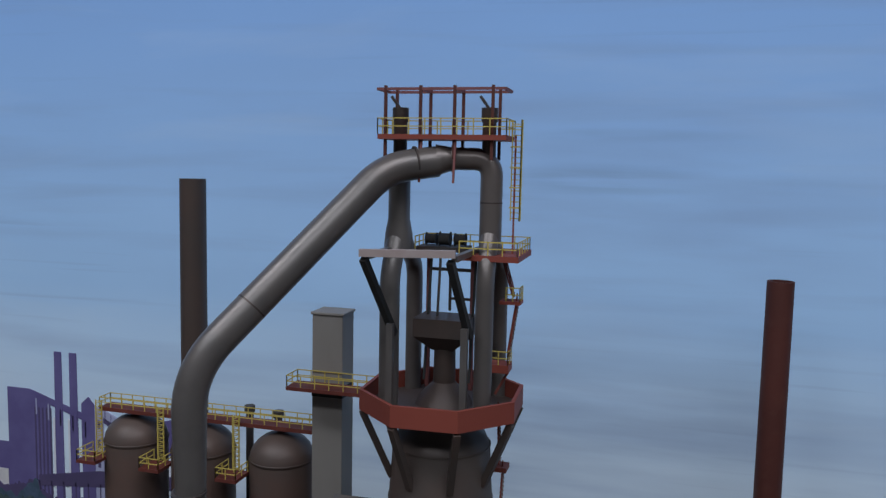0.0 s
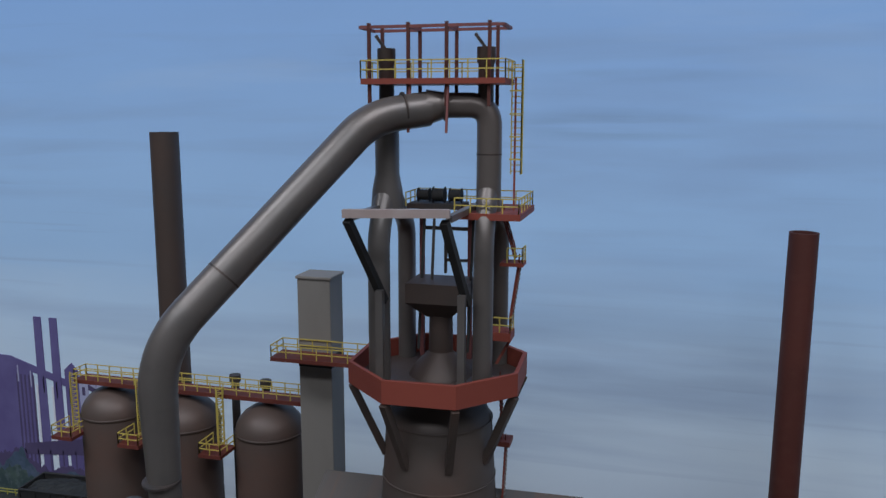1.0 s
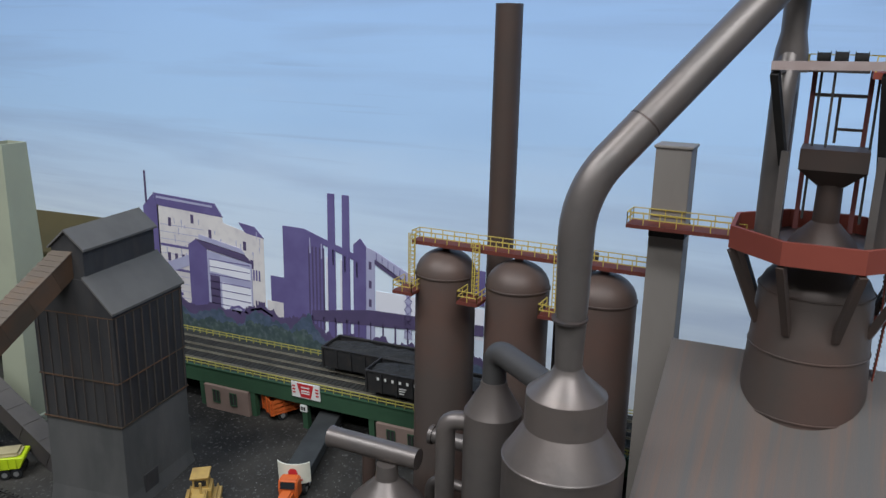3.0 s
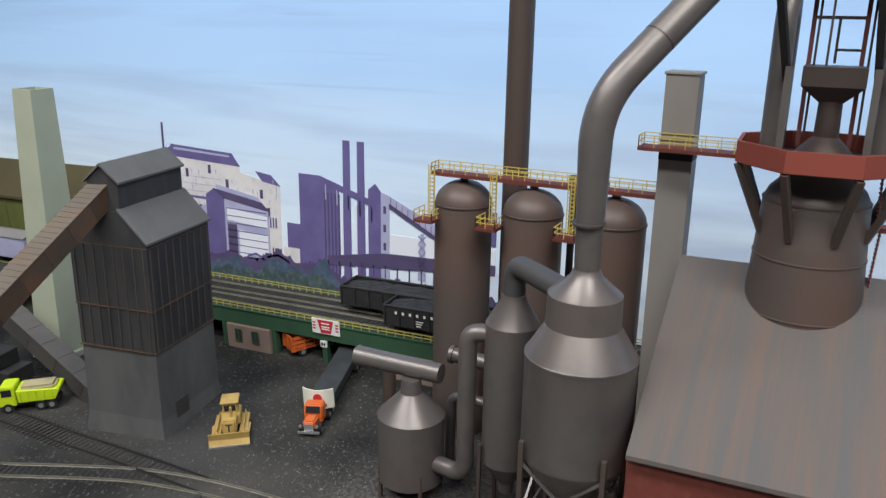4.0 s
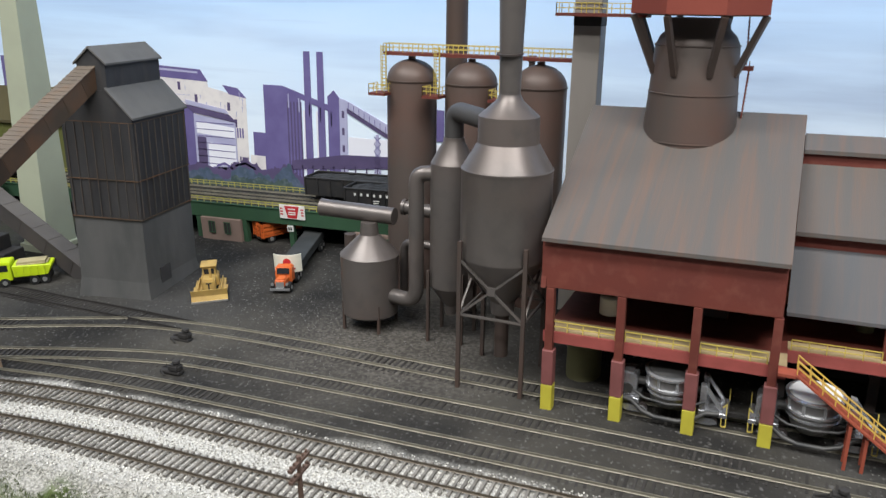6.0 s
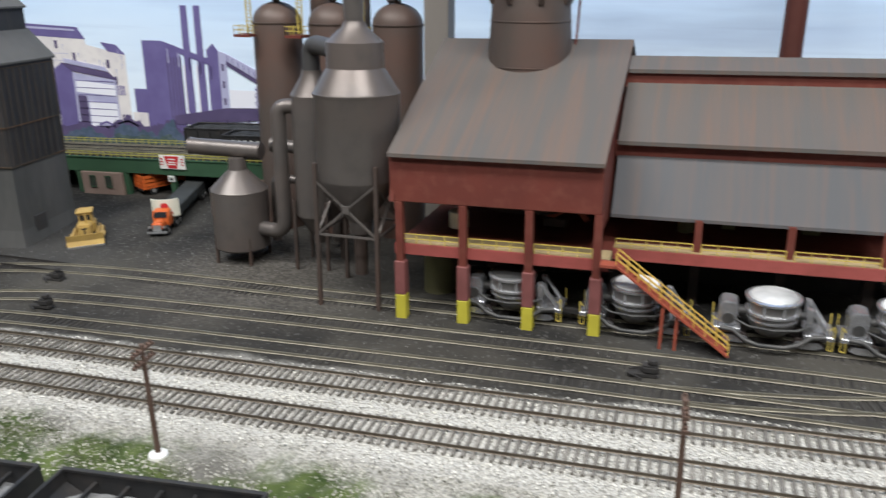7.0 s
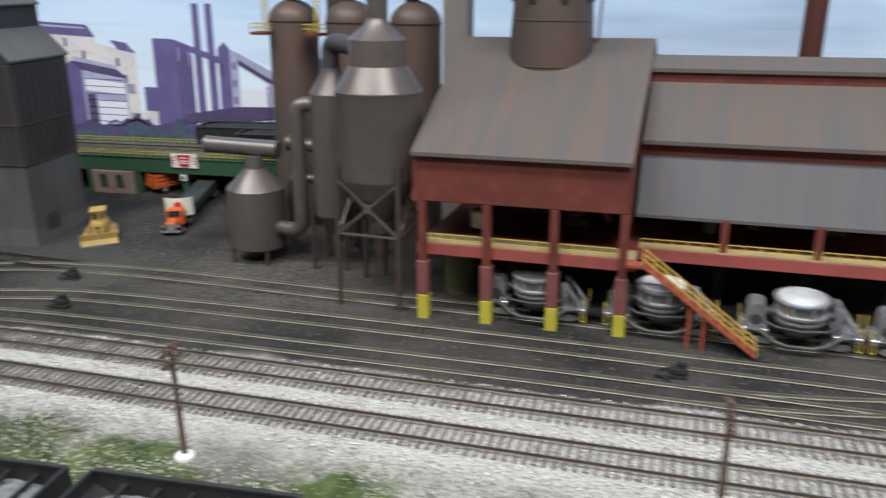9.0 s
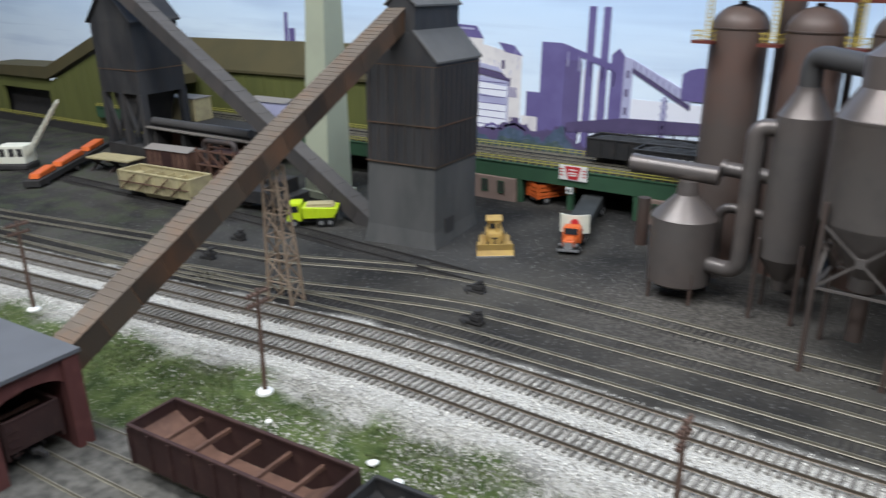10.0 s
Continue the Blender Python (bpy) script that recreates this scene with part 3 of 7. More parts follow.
    part("post", boxes((20.6, 21.2, 43.4, 44, -0.2, 8.39)), RED, t)
    for x, y in ((0.0, 42.5), (6.0, 43.5), (12.2, 43.5), (18.2, 43.5)):
        part("post", boxes((x - 0.35, x + 0.35, y - 0.35, y + 0.35, -0.3, 5.44)), DARK_STEEL, t)
    for a, b in (((-15.4, 36.4, 5.95), (-10.9, 36.4, 5.95)), ((-10.2, 36.4, 5.95), (-5.95, 36.4, 5.95)), ((-5.25, 36.4, 5.95), (-1.1, 36.4, 5.95)),
                 ((0.3, 39.3, 5.95), (5.7, 39.3, 5.95)), ((6.3, 39.3, 5.95), (11.9, 39.3, 5.95)), ((12.5, 39.3, 5.95), (17.9, 39.3, 5.95))):
        railing(t, a, b, 0.75, 1.1)
    return t


CAST_SAND = material("casting_sand", (0.4, 0.3, 0.16), 0.9, 0.0, (0.28, 0.2, 0.11), 0.5, 0.6, None, 1, 0, 0.2, 6)
EDGE_RED = material("edge_beam_red", (0.3, 0.07, 0.06), 0.6, 0.0, (0.2, 0.05, 0.04), 0.8, 0.5, None, 1, 0, 0.1, 6)
build_cast_house()


# ---- blast furnace with its downcomer ----
FX, FY = -8.95, 50.25


def octagon(cx, cy, r, turn=0.0):
    return [(cx + r * math.cos(radians(22.5 + 45 * i + turn)), cy + r * math.sin(radians(22.5 + 45 * i + turn))) for i in range(8)]


def build_furnace():
    t = thing("blast_furnace", upright(0, 0), "tall rust-brown blast furnace with red octagonal platform", "furnace")
    bm = lathe(bmesh.new(), [(3.75, 0.2), (3.7, 14), (3.55, 18), (3.3, 22), (3.12, 25.0), (2.8, 25.7), (2.3, 26.2), (2.2, 27.0)], 48, FX, FY)
    part("furnace_shell", bm, SHELL, t, "rust-brown tapered furnace shell", smooth=40)
    # platform ring
    bm = bmesh.new()
    outer, inner = octagon(FX, FY, 5.3, 2), octagon(FX, FY, 5.05, 2)
    for z0, z1, ro, ri in ((27.3, 28.6, outer, inner),):
        a = [bm.verts.new((*p, z0)) for p in ro]
        b = [bm.verts.new((*p, z1)) for p in ro]
        c = [bm.verts.new((*p, z1)) for p in ri]
        d = [bm.verts.new((*p, z0)) for p in ri]
        for i in range(8):
            j = (i + 1) % 8
            bm.faces.new((a[i], a[j], b[j], b[i]))
            bm.faces.new((b[i], b[j], c[j], c[i]))
            bm.faces.new((c[i], c[j], d[j], d[i]))
            bm.faces.new((d[i], d[j], a[j], a[i]))
    part("parapet", bm, RING_RED, t, "oxide red octagonal parapet")
    bm = bmesh.new()
    p8 = octagon(FX, FY, 5.03, 2)
    a = [bm.verts.new((*p, 27.2)) for p in p8]
    b = [bm.verts.new((*p, 27.5)) for p in p8]
    bm.faces.new(a[::-1])
    bm.faces.new(b)
    for i in range(8):
        bm.faces.new((a[i], a[(i + 1) % 8], b[(i + 1) % 8], b[i]))
    part("platform", bm, STOVE, t)
    for i, (px, py) in enumerate(octagon(FX, FY, 5.1, 2)):
        dx, dy = (px - FX) / 5.2, (py - FY) / 5.2
        bm = bmesh.new()
        beam(bm, (px, py, 27.2), (FX + dx * 3.25, FY + dy * 3.25, 22.9), 0.42, 0.42)
        part("bracket", bm, STOVE, t)
    # uptakes
    def pipe(name, pts, r, bend=1.0, label="", mat=PIPE):
        return part(name, tube(bmesh.new(), rounded(pts, bend), r), mat, t, label, smooth=40)
    pipe("uptake", [(-11.9, 48.2, 27.4), (-11.9, 48.2, 36.0), (-11.8, 49.5, 38.6)], 0.62)
    pipe("uptake", [(-11.9, 53.4, 27.4), (-11.9, 53.4, 36.0), (-11.8, 49.5, 38.6)], 0.55)
    pipe("uptake", [(-5.95, 48.2, 27.4), (-5.95, 48.2, 36.0), (-6.0, 49.5, 38.6)], 0.55)
    pipe("uptake", [(-6.0, 53.4, 27.4), (-6.0, 53.4, 36.0), (-6.0, 49.5, 38.6)], 0.5)
    part("uptake_riser", tube(bmesh.new(), [(-11.8, 49.5, 37.2), (-11.8, 49.5, 38.4), (-11.8, 49.5, 39.3), (-11.8, 49.5, 42.6)], [0.95, 0.85, 0.68, 0.68]), PIPE, t, smooth=40)
    main = rounded([(-20.25, 39.5, 21.0), (-20.2, 39.2, 31.3), (-11.95, 47.3, 42.4), (-9.3, 49.0, 42.85)], 2.4, 12)
    part("downcomer", tube(bmesh.new(), main, [0.72 + 0.22 * min(1, max(0, (p.z - 21) / 4)) for p in main], 32), PIPE, t, "long bent brown downcomer gas pipe", smooth=40)
    small = rounded([(-9.3, 49.0, 42.95), (-8.3, 49.3, 43.05), (-6.0, 49.6, 43.05), (-6.0, 49.6, 37.0)], 1.6, 10)
    part("cross_pipe", tube(bmesh.new(), small, [0.94 - 0.26 * min(1, max(0, (p.x + 9.3) / 1.0)) for p in small], 28), PIPE, t, smooth=40)
    # bell hopper
    hx, hy = -8.95, 50.6
    bm = bmesh.new()
    rings = []
    for w, z in ((1.75, 33.1), (1.75, 31.95), (0.7, 31.0)):
        rings.append([bm.verts.new((hx + sx * w, hy + sy * w * 0.8, z)) for sx, sy in ((-1, -1), (1, -1), (1, 1), (-1, 1))])
    for a, b in zip(rings, rings[1:]):
        for i in range(4):
            bm.faces.new((a[i], a[(i + 1) % 4], b[(i + 1) % 4], b[i]))
    bm.faces.new(rings[0])
    bm.faces.new(rings[-1])
    part("hopper", bm, STOVE, t, "square charging hopper")
    part("hopper_neck", lathe(bmesh.new(), [(1.9, 27.45), (1.6, 28.0), (0.72, 28.9), (0.68, 31.05)], 32, hx, hy), STOVE, t, smooth=40)
    # front columns, hoist gantry
    for x in (-11.3, -6.75):
        part("column", boxes((x - 0.2, x + 0.2, 46.4, 46.8, 27.45, 33.2)), PIPE, t)
    part("gantry_beam", beams(0.42, ((-12.3, 44.0, 37.65), (-6.9, 44.6, 37.75))), GANTRY, t, "pale pinkish gantry beam")
    part("gantry_beam", beams(0.34, ((-12.1, 44.2, 37.4), (-11.9, 52.0, 37.45))), PIPE, t)
    part("gantry_beam", beams(0.34, ((-7.0, 44.8, 37.45), (-6.9, 52.0, 37.45))), PIPE, t)
    part("strut", beams(0.4, ((-12.1, 44.1, 37.3), (-11.4, 47.6, 32.4))), BLACK, t)
    part("strut", beams(0.4, ((-7.2, 44.7, 37.3), (-6.7, 47.6, 32.5))), BLACK, t)
    # machinery deck
    part("machine_deck", boxes((-7.7, -4.0, 48.2, 53.2, 37.0, 37.35)), RING_RED, t, "red machinery deck")
    railing(t, (-7.6, 48.3, 37.35), (-4.1, 48.3, 37.35), 0.8, 0.9)
    railing(t, (-4.1, 48.3, 37.35), (-4.1, 53.1, 37.35), 0.8, 1.0)
    railing(t, (-4.1, 53.1, 37.35), (-11.0, 53.1, 37.35), 0.8, 1.0)
    # top platform and frame
    x0, x1, y0, y1 = -12.8, -4.9, 48.1, 50.9
    part("top_platform", boxes((x0, x1, y0, y1, 44.15, 44.45)), RING_RED, t, "red top platform")
    for a, b in (((x0, y0), (x1, y0)), ((x0, y1), (x1, y1)), ((x0, y0), (x0, y1)), ((x1, y0), (x1, y1))):
        railing(t, (*a, 44.45), (*b, 44.45), 0.95, 1.0)
    for x in (-12.4, -10.2, -8.1, -5.8):
        for y in (48.4, 50.6):
            part("frame_post", beams(0.17, ((x, y, 43.0), (x, y, 47.35))), STACK_RED, t)
    part("top_frame", beams(0.16, ((-12.9, 48.4, 47.15), (-5.1, 48.4, 47.15)), ((-12.9, 50.6, 47.15), (-5.1, 50.6, 47.15)), ((-12.9, 48.4, 47.15), (-12.9, 50.6, 47.15)), ((-5.1, 48.4, 47.15), (-5.1, 50.6, 47.15)),
                            ((-10.2, 48.4, 47.15), (-10.2, 50.6, 47.15)), ((-8.1, 48.4, 47.15), (-8.1, 50.6, 47.15))), POST_RED, t, "dark red top hoist frame")
    for x in (-11.8, -6.2):
        part("bleeder_pipe", lathe(bmesh.new(), [(0.42, 43.0), (0.42, 45.2), (0.5, 45.3), (0.5, 46.1)], 20, x, 49.5), STOVE, t, smooth=40)
    part("access_ladder", beams(0.1, ((-4.6, 49.6, 37.4), (-4.6, 49.6, 44.5))), RING_RED, t)
    ladder(t, -4.5, 49.6, 39.4, 45.4, 0.6)
    railing(t, (-4.2, 49.2, 39.4), (-4.2, 49.2, 39.41), 6.0, 1.0)
    for z in (40.2, 41.4, 42.6, 43.8, 45.0):
        part("cage_hoop", beams(0.07, ((-4.8, 49.6, z), (-4.8, 49.15, z)), ((-4.8, 49.15, z), (-4.2, 49.15, z)), ((-4.2, 49.15, z), (-4.2, 49.6, z))), YELLOW, t)
    return t


GANTRY = material("pinkish_grey_paint", (0.36, 0.29, 0.27), 0.6, 0.0, (0.28, 0.2, 0.18), 0.6, 0.5, None, 1, 0, 0.1, 6)
build_furnace()


# ---- skip tower and walkway ----
def build_tower():
    t = thing("elevator_tower", upright(-18.3, 54.6), "grey-beige square elevator tower with a red walkway", "tower")
    part("shaft", soften(boxes((-1.15, 1.15, -1.05, 1.05, ground_z(-18, 54) - 0.3, 32.0)), 0.04), TOWER, t)
    part("cap", soften(boxes((-1.25, 1.25, -1.15, 1.15, 32.0, 32.2)), 0.04), TOWER, t)
    # black band round the shaft, ending at the walkway deck
    part("soot_band", boxes((-1.17, 1.17, -1.07, 1.07, 26.1, 26.9)), BLACK, t, "dark band below the walkway")
    part("walkway", boxes((-2.3, 5.2, -2.9, -1.08, 26.9, 27.15)), RED, t, "red walkway deck")
    railing(t, (-2.25, -2.85, 27.15), (5.1, -2.85, 27.15), 0.8, 1.0)
    railing(t, (-2.25, -2.85, 27.15), (-2.25, -1.1, 27.15), 0.8, 0.9)
    railing(t, (-2.25, -1.1, 27.15), (5.1, -1.1, 27.15), 0.8, 1.0)


build_tower()


# ---- hot blast stoves ----
def build_stoves():
    first = None
    for i, (x, y) in enumerate(((-35.4, 55.5), (-29.1, 55.0), (-22.6, 55.2))):
        m = upright(x, y)
        if first is None:
            first = thing("hot_blast_stove", m, "rust-brown domed hot blast stove", "stove", "row of stoves")
            prof = [(2.4, ground_z(x, y) - 0.4), (2.4, 20.7)] + [(2.4 * math.cos(a), 20.7 + 1.95 * math.sin(a)) for a in (0.25, 0.5, 0.75, 1.0, 1.2, 1.35)] + [(0.35, 22.65), (0.35, 22.9)]
            part("shell", lathe(bmesh.new(), prof, 48), SHELL, first, smooth=35)
            part("seam_ring", lathe(bmesh.new(), [(2.43, 20.55), (2.46, 20.6), (2.46, 20.72), (2.42, 20.76)], 48, cap=False), STOVE, first, smooth=35)
        else:
            copy_thing(first, m)


build_stoves()


def build_catwalk():
    t = thing("stove_catwalk", upright(0, 0), "red catwalk with yellow handrails over the stoves", "catwalk")
    x0, x1, y0, y1, z = -37.8, -19.5, 54.2, 55.6, 23.0
    part("walkway", boxes((x0, x1, y0, y1, z, z + 0.3)), RED, t)
    railing(t, (x0, y0 + 0.05, z + 0.3), (x1, y0 + 0.05, z + 0.3), 0.75, 1.0)
    railing(t, (x0, y1 - 0.05, z + 0.3), (x1, y1 - 0.05, z + 0.3), 0.75, 1.0)
    railing(t, (x0, y0 + 0.05, z + 0.3), (x0, y1 - 0.05, z + 0.3), 0.75, 0.7)
    for x in (-37.7, -32.2, -25.8):
        ladder(t, x, 54.0, 19.7, 23.9, 0.5)
        ladder(t, x + 0.25, 53.7, 19.7, 23.9, 0.5, facing=1.2)
        part("landing", boxes((x - 0.7, x + 1.0, 52.2, 54.2, 19.4, 19.65)), RED, t)
        for a, b in (((x - 0.65, 52.25), (x + 0.95, 52.25)), ((x - 0.65, 52.25), (x - 0.65, 54.1)), ((x + 0.95, 52.25), (x + 0.95, 54.1))):
            railing(t, (*a, 19.65), (*b, 19.65), 0.8, 0.8)


build_catwalk()


def round_stack(x, y, r, top, mat, label):
    t = thing("smokestack", upright(x, y), label, "smokestack")
    z0 = ground_z(x, y) - 0.4
    part("shaft", lathe(bmesh.new(), [(r * 1.06, z0), (r, top - 0.2), (r, top), (r * 0.86, top), (r * 0.86, top - 3)], 36, cap=False), mat, t, smooth=40)
    part("flue", lathe(bmesh.new(), [(r * 0.85, top - 3.0), (r * 0.85, top - 2.9)], 36), BLACK, t)


round_stack(-32.1, 58.6, 1.03, 41.2, STOVE, "tall rust-brown round smokestack behind the stoves")
round_stack(13.1, 67.4, 1.0, 34.4, STACK_RED, "tall dark oxide red smokestack behind the cast house")


# ---- dust catcher, cyclone, washer tank ----
def build_dust_catcher():
    t = thing("dust_catcher", upright(-20.25, 39.5), "brown steel dust catcher on braced legs", "dust catcher")
    part("body", lathe(bmesh.new(), [(0.9, 5.2), (0.95, 6.2), (3.33, 9.8), (3.36, 9.95), (3.36, 16.4), (3.38, 16.45), (2.24, 18.35), (2.2, 20.25), (1.0, 21.3), (0.74, 21.8), (0.72, 22.2)], 56), PIPE, t, smooth=25)
    part("seam_ring", lathe(bmesh.new(), [(3.37, 16.3), (3.4, 16.36), (3.4, 16.5), (3.34, 16.55)], 56, cap=False), PIPE, t, smooth=35)
    zb = -0.5
    LX, LY = 2.52, 2.7
    for sx, sy in ((-1, -1), (1, -1), (1, 1), (-1, 1)):
        part("leg", boxes((sx * LX - 0.15, sx * LX + 0.15, sy * LY - 0.15, sy * LY + 0.15, zb, 11.3)), STOVE, t)
    for a, b in (((-1, -1), (1, -1)), ((1, -1), (1, 1)), ((1, 1), (-1, 1)), ((-1, 1), (-1, -1))):
        a, b = (a[0] * LX, a[1] * LY), (b[0] * LX, b[1] * LY)
        mid = ((a[0] + b[0]) / 2, (a[1] + b[1]) / 2)
        part("brace", beams(0.16, ((*a, 9.9), (*b, 5.6)), ((*b, 9.9), (*a, 5.6))), PIPE, t)
        part("gusset", boxes((mid[0] - 0.25, mid[0] + 0.25, mid[1] - 0.25, mid[1] + 0.25, 7.5, 8.0)) if a[1] != b[1] else boxes((mid[0] - 0.3, mid[0] + 0.3, mid[1] - 0.13, mid[1] + 0.13, 7.45, 8.05)), PIPE, t)
        part("tie_bar", beams(0.16, ((*a, 5.6), (*b, 5.6))), PIPE, t)
    part("discharge_pipe", tube(bmesh.new(), [(0, 0, 1.6), (0, 0, 5.3)], 0.55, 18), STOVE, t, smooth=40)
    return t


build_dust_catcher()


def build_gas_cleaner():
    t = thing("gas_washer", upright(-26.7, 45.0), "slim brown cyclone washer with bent pipes", "gas washer")
    part("body", lathe(bmesh.new(), [(0.5, 2.0), (0.6, 2.8), (1.9, 4.7), (1.9, 15.3), (0.9, 17.0), (0.85, 17.4)], 44), PIPE, t, smooth=25)
    for sx, sy in ((-1, -1), (1, -1), (1, 1), (-1, 1)):
        part("leg", boxes((sx * 1.55 - 0.13, sx * 1.55 + 0.13, sy * 1.55 - 0.13, sy * 1.55 + 0.13, -0.3, 6.2)), STOVE, t)
    part("outlet_pipe", tube(bmesh.new(), rounded([(0, 0, 17.0), (0, 0, 19.6), (5.2, -3.4, 19.2)], 1.5, 12), 0.78), PIPE_GREY, t, "dark grey bent pipe", smooth=40)
    part("down_pipe", tube(bmesh.new(), rounded([(-1.2, -0.2, 14.3), (-3.0, -0.8, 14.3), (-3.0, -0.8, 2.9), (-5.6, -0.4, 2.9)], 1.3, 10), 0.66), PIPE, t, smooth=40)
    t2 = thing("washer_tank", upright(-34.65, 45.0), "brown washer tank with a conical top and cross pipe", "tank")
    part("body", lathe(bmesh.new(), [(2.3, 0.8), (2.55, 1.0), (2.6, 6.35), (2.64, 6.4), (2.56, 6.5), (0.85, 8.2), (0.74, 9.3)], 44), PIPE, t2, smooth=25)
    for k in range(4):
        a = radians(45 + 90 * k)
        part("leg", boxes((2.45 * math.cos(a) - 0.12, 2.45 * math.cos(a) + 0.12, 2.45 * math.sin(a) - 0.12, 2.45 * math.sin(a) + 0.12, -0.9, 2.2)), STOVE, t2)
    part("cross_pipe", tube(bmesh.new(), [(-5.05, 0.4, 10.0), (-5.0, 0.4, 10.0), (-4.75, 0.4, 10.0), (2.2, 0.6, 9.9)], [0.74, 0.82, 0.76, 0.76]), PIPE, t2, smooth=40)


PIPE_GREY = material("dark_grey_steel", (0.085, 0.08, 0.078), 0.5, 0.3, (0.065, 0.062, 0.06), 0.2, 0.5, None, 1, 0, 0.1, 4)
build_gas_cleaner()


# ---- coal bin, chimney, conveyors ----
def build_bin():
    t = thing("coal_bin", upright(-63.1, 46.75, 0, 9), "dark corrugated coal bin on a grey concrete base", "coal bin")
    z0 = ground_z(-63, 46.6) - 0.6
    hx, hy = 3.85, 4.5
    bm = bmesh.new()
    a = [bm.verts.new((x * (hx + 0.35), y * (hy + 0.3), z0)) for x, y in ((-1, -1), (1, -1), (1, 1), (-1, 1))]
    c = [bm.verts.new((x * (hx + 0.02), y * (hy + 0.02), z0 + 2.2)) for x, y in ((-1, -1), (1, -1), (1, 1), (-1, 1))]
    b = [bm.verts.new((x * (hx - 0.05), y * (hy - 0.05), 7.0)) for x, y in ((-1, -1), (1, -1), (1, 1), (-1, 1))]
    for lo, hi in ((a, c), (c, b)):
        for i in range(4):
            bm.faces.new((lo[i], lo[(i + 1) % 4], hi[(i + 1) % 4], hi[i]))
    bm.faces.new(b)
    part("base", bm, BIN_LOW, t, "grey concrete base")
    part("base_hatch", boxes((hx + 0.0, hx + 0.12, -2.4, -0.6, z0 + 0.7, z0 + 3.2)), BIN, t, "dark hatch in the base")
    part("lower_wall", boxes((-hx, hx, -hy, hy, 7.0, 11.0)), BIN, t)
    bm = prism(bmesh.new(), [(-hx - 0.04, 11.0), (hx + 0.04, 11.0), (hx + 0.04, 17.0), (1.5, 19.5), (-1.5, 19.5), (-hx - 0.04, 17.0)], -hy - 0.04, hy + 0.04)
    part("upper_wall", bm, BIN, t)
    for s in (-1, 1):
        bm = prism(bmesh.new(), [(s * 1.45, 19.62), (s * (hx + 0.25), 16.85), (s * (hx + 0.25), 17.05), (s * 1.45, 19.82)], -hy - 0.25, hy + 0.25)
        part("roof", bm, BIN_ROOF, t, "grey sloping roof sheet")
    part("cupola", prism(bmesh.new(), [(-1.5, 19.4), (1.5, 19.4), (1.5, 22.0), (0, 23.3), (-1.5, 22.0)], -hy + 0.1, hy - 0.1), BIN, t)
    for s in (-1, 1):
        part("cupola_roof", prism(bmesh.new(), [(0, 23.35), (s * 1.75, 21.85), (s * 1.75, 22.03), (0, 23.55)], -hy - 0.1, hy + 0.1), BIN_ROOF, t)
    for z in (7.02, 10.9):
        part("ledge", boxes((-hx - 0.1, hx + 0.1, -hy - 0.1, hy + 0.1, z, z + 0.1)), CONVEYOR, t, "thin rusty ledge")
    part("ledge", boxes((-hx - 0.07, hx + 0.07, -hy - 0.07, hy + 0.07, 16.5, 16.58)), CONVEYOR, t, "thin rusty ledge")
    for k in range(9):
        y = -4.2 + 1.05 * k
        for z0_, z1_ in ((7.2, 10.88), (11.05, 16.45)):
            part("wall_rib", boxes((hx + 0.045, hx + 0.14, y - 0.05, y + 0.05, z0_, z1_)), BIN_RIB, t)
    for k in range(8):
        x = -3.5 + 1.0 * k
        for z0_, z1_ in ((7.2, 10.88), (11.05, 16.45)):
            part("wall_rib", boxes((x - 0.05, x + 0.05, -hy - 0.13, -hy - 0.045, z0_, z1_)), BIN_RIB, t)


BIN_RIB = material("rusty_grey_rib", (0.06, 0.054, 0.05), 0.75, 0.0, (0.11, 0.066, 0.045), 0.4, 0.4, None, 1, 0, 0.15, 5)
build_bin()


def square_chimney():
    t = thing("square_chimney", upright(-82.7, 52.5), "tall tapered pale green concrete chimney", "chimney")
    z0 = ground_z(-82.7, 52.5) - 0.5
    bm = bmesh.new()
    rings = []
    for w, z in ((2.05, z0), (1.35, 27.8), (1.1, 27.8), (1.1, 24)):
        rings.append([bm.verts.new((sx * w, sy * w, z)) for sx, sy in ((-1, -1), (1, -1), (1, 1), (-1, 1))])
    for a, b in zip(rings, rings[1:]):
        for i in range(4):
            bm.faces.new((a[i], a[(i + 1) % 4], b[(i + 1) % 4], b[i]))
    bm.faces.new(rings[-1])
    part("shaft", bm, CHIMNEY, t)
    part("footing", soften(boxes((-2.4, 2.4, -2.4, 2.4, z0, z0 + 1.2)), 0.08), CHIMNEY, t)
    part("flue", boxes((-1.05, 1.05, -1.05, 1.05, 24.05, 24.2)), BLACK, t)


square_chimney()


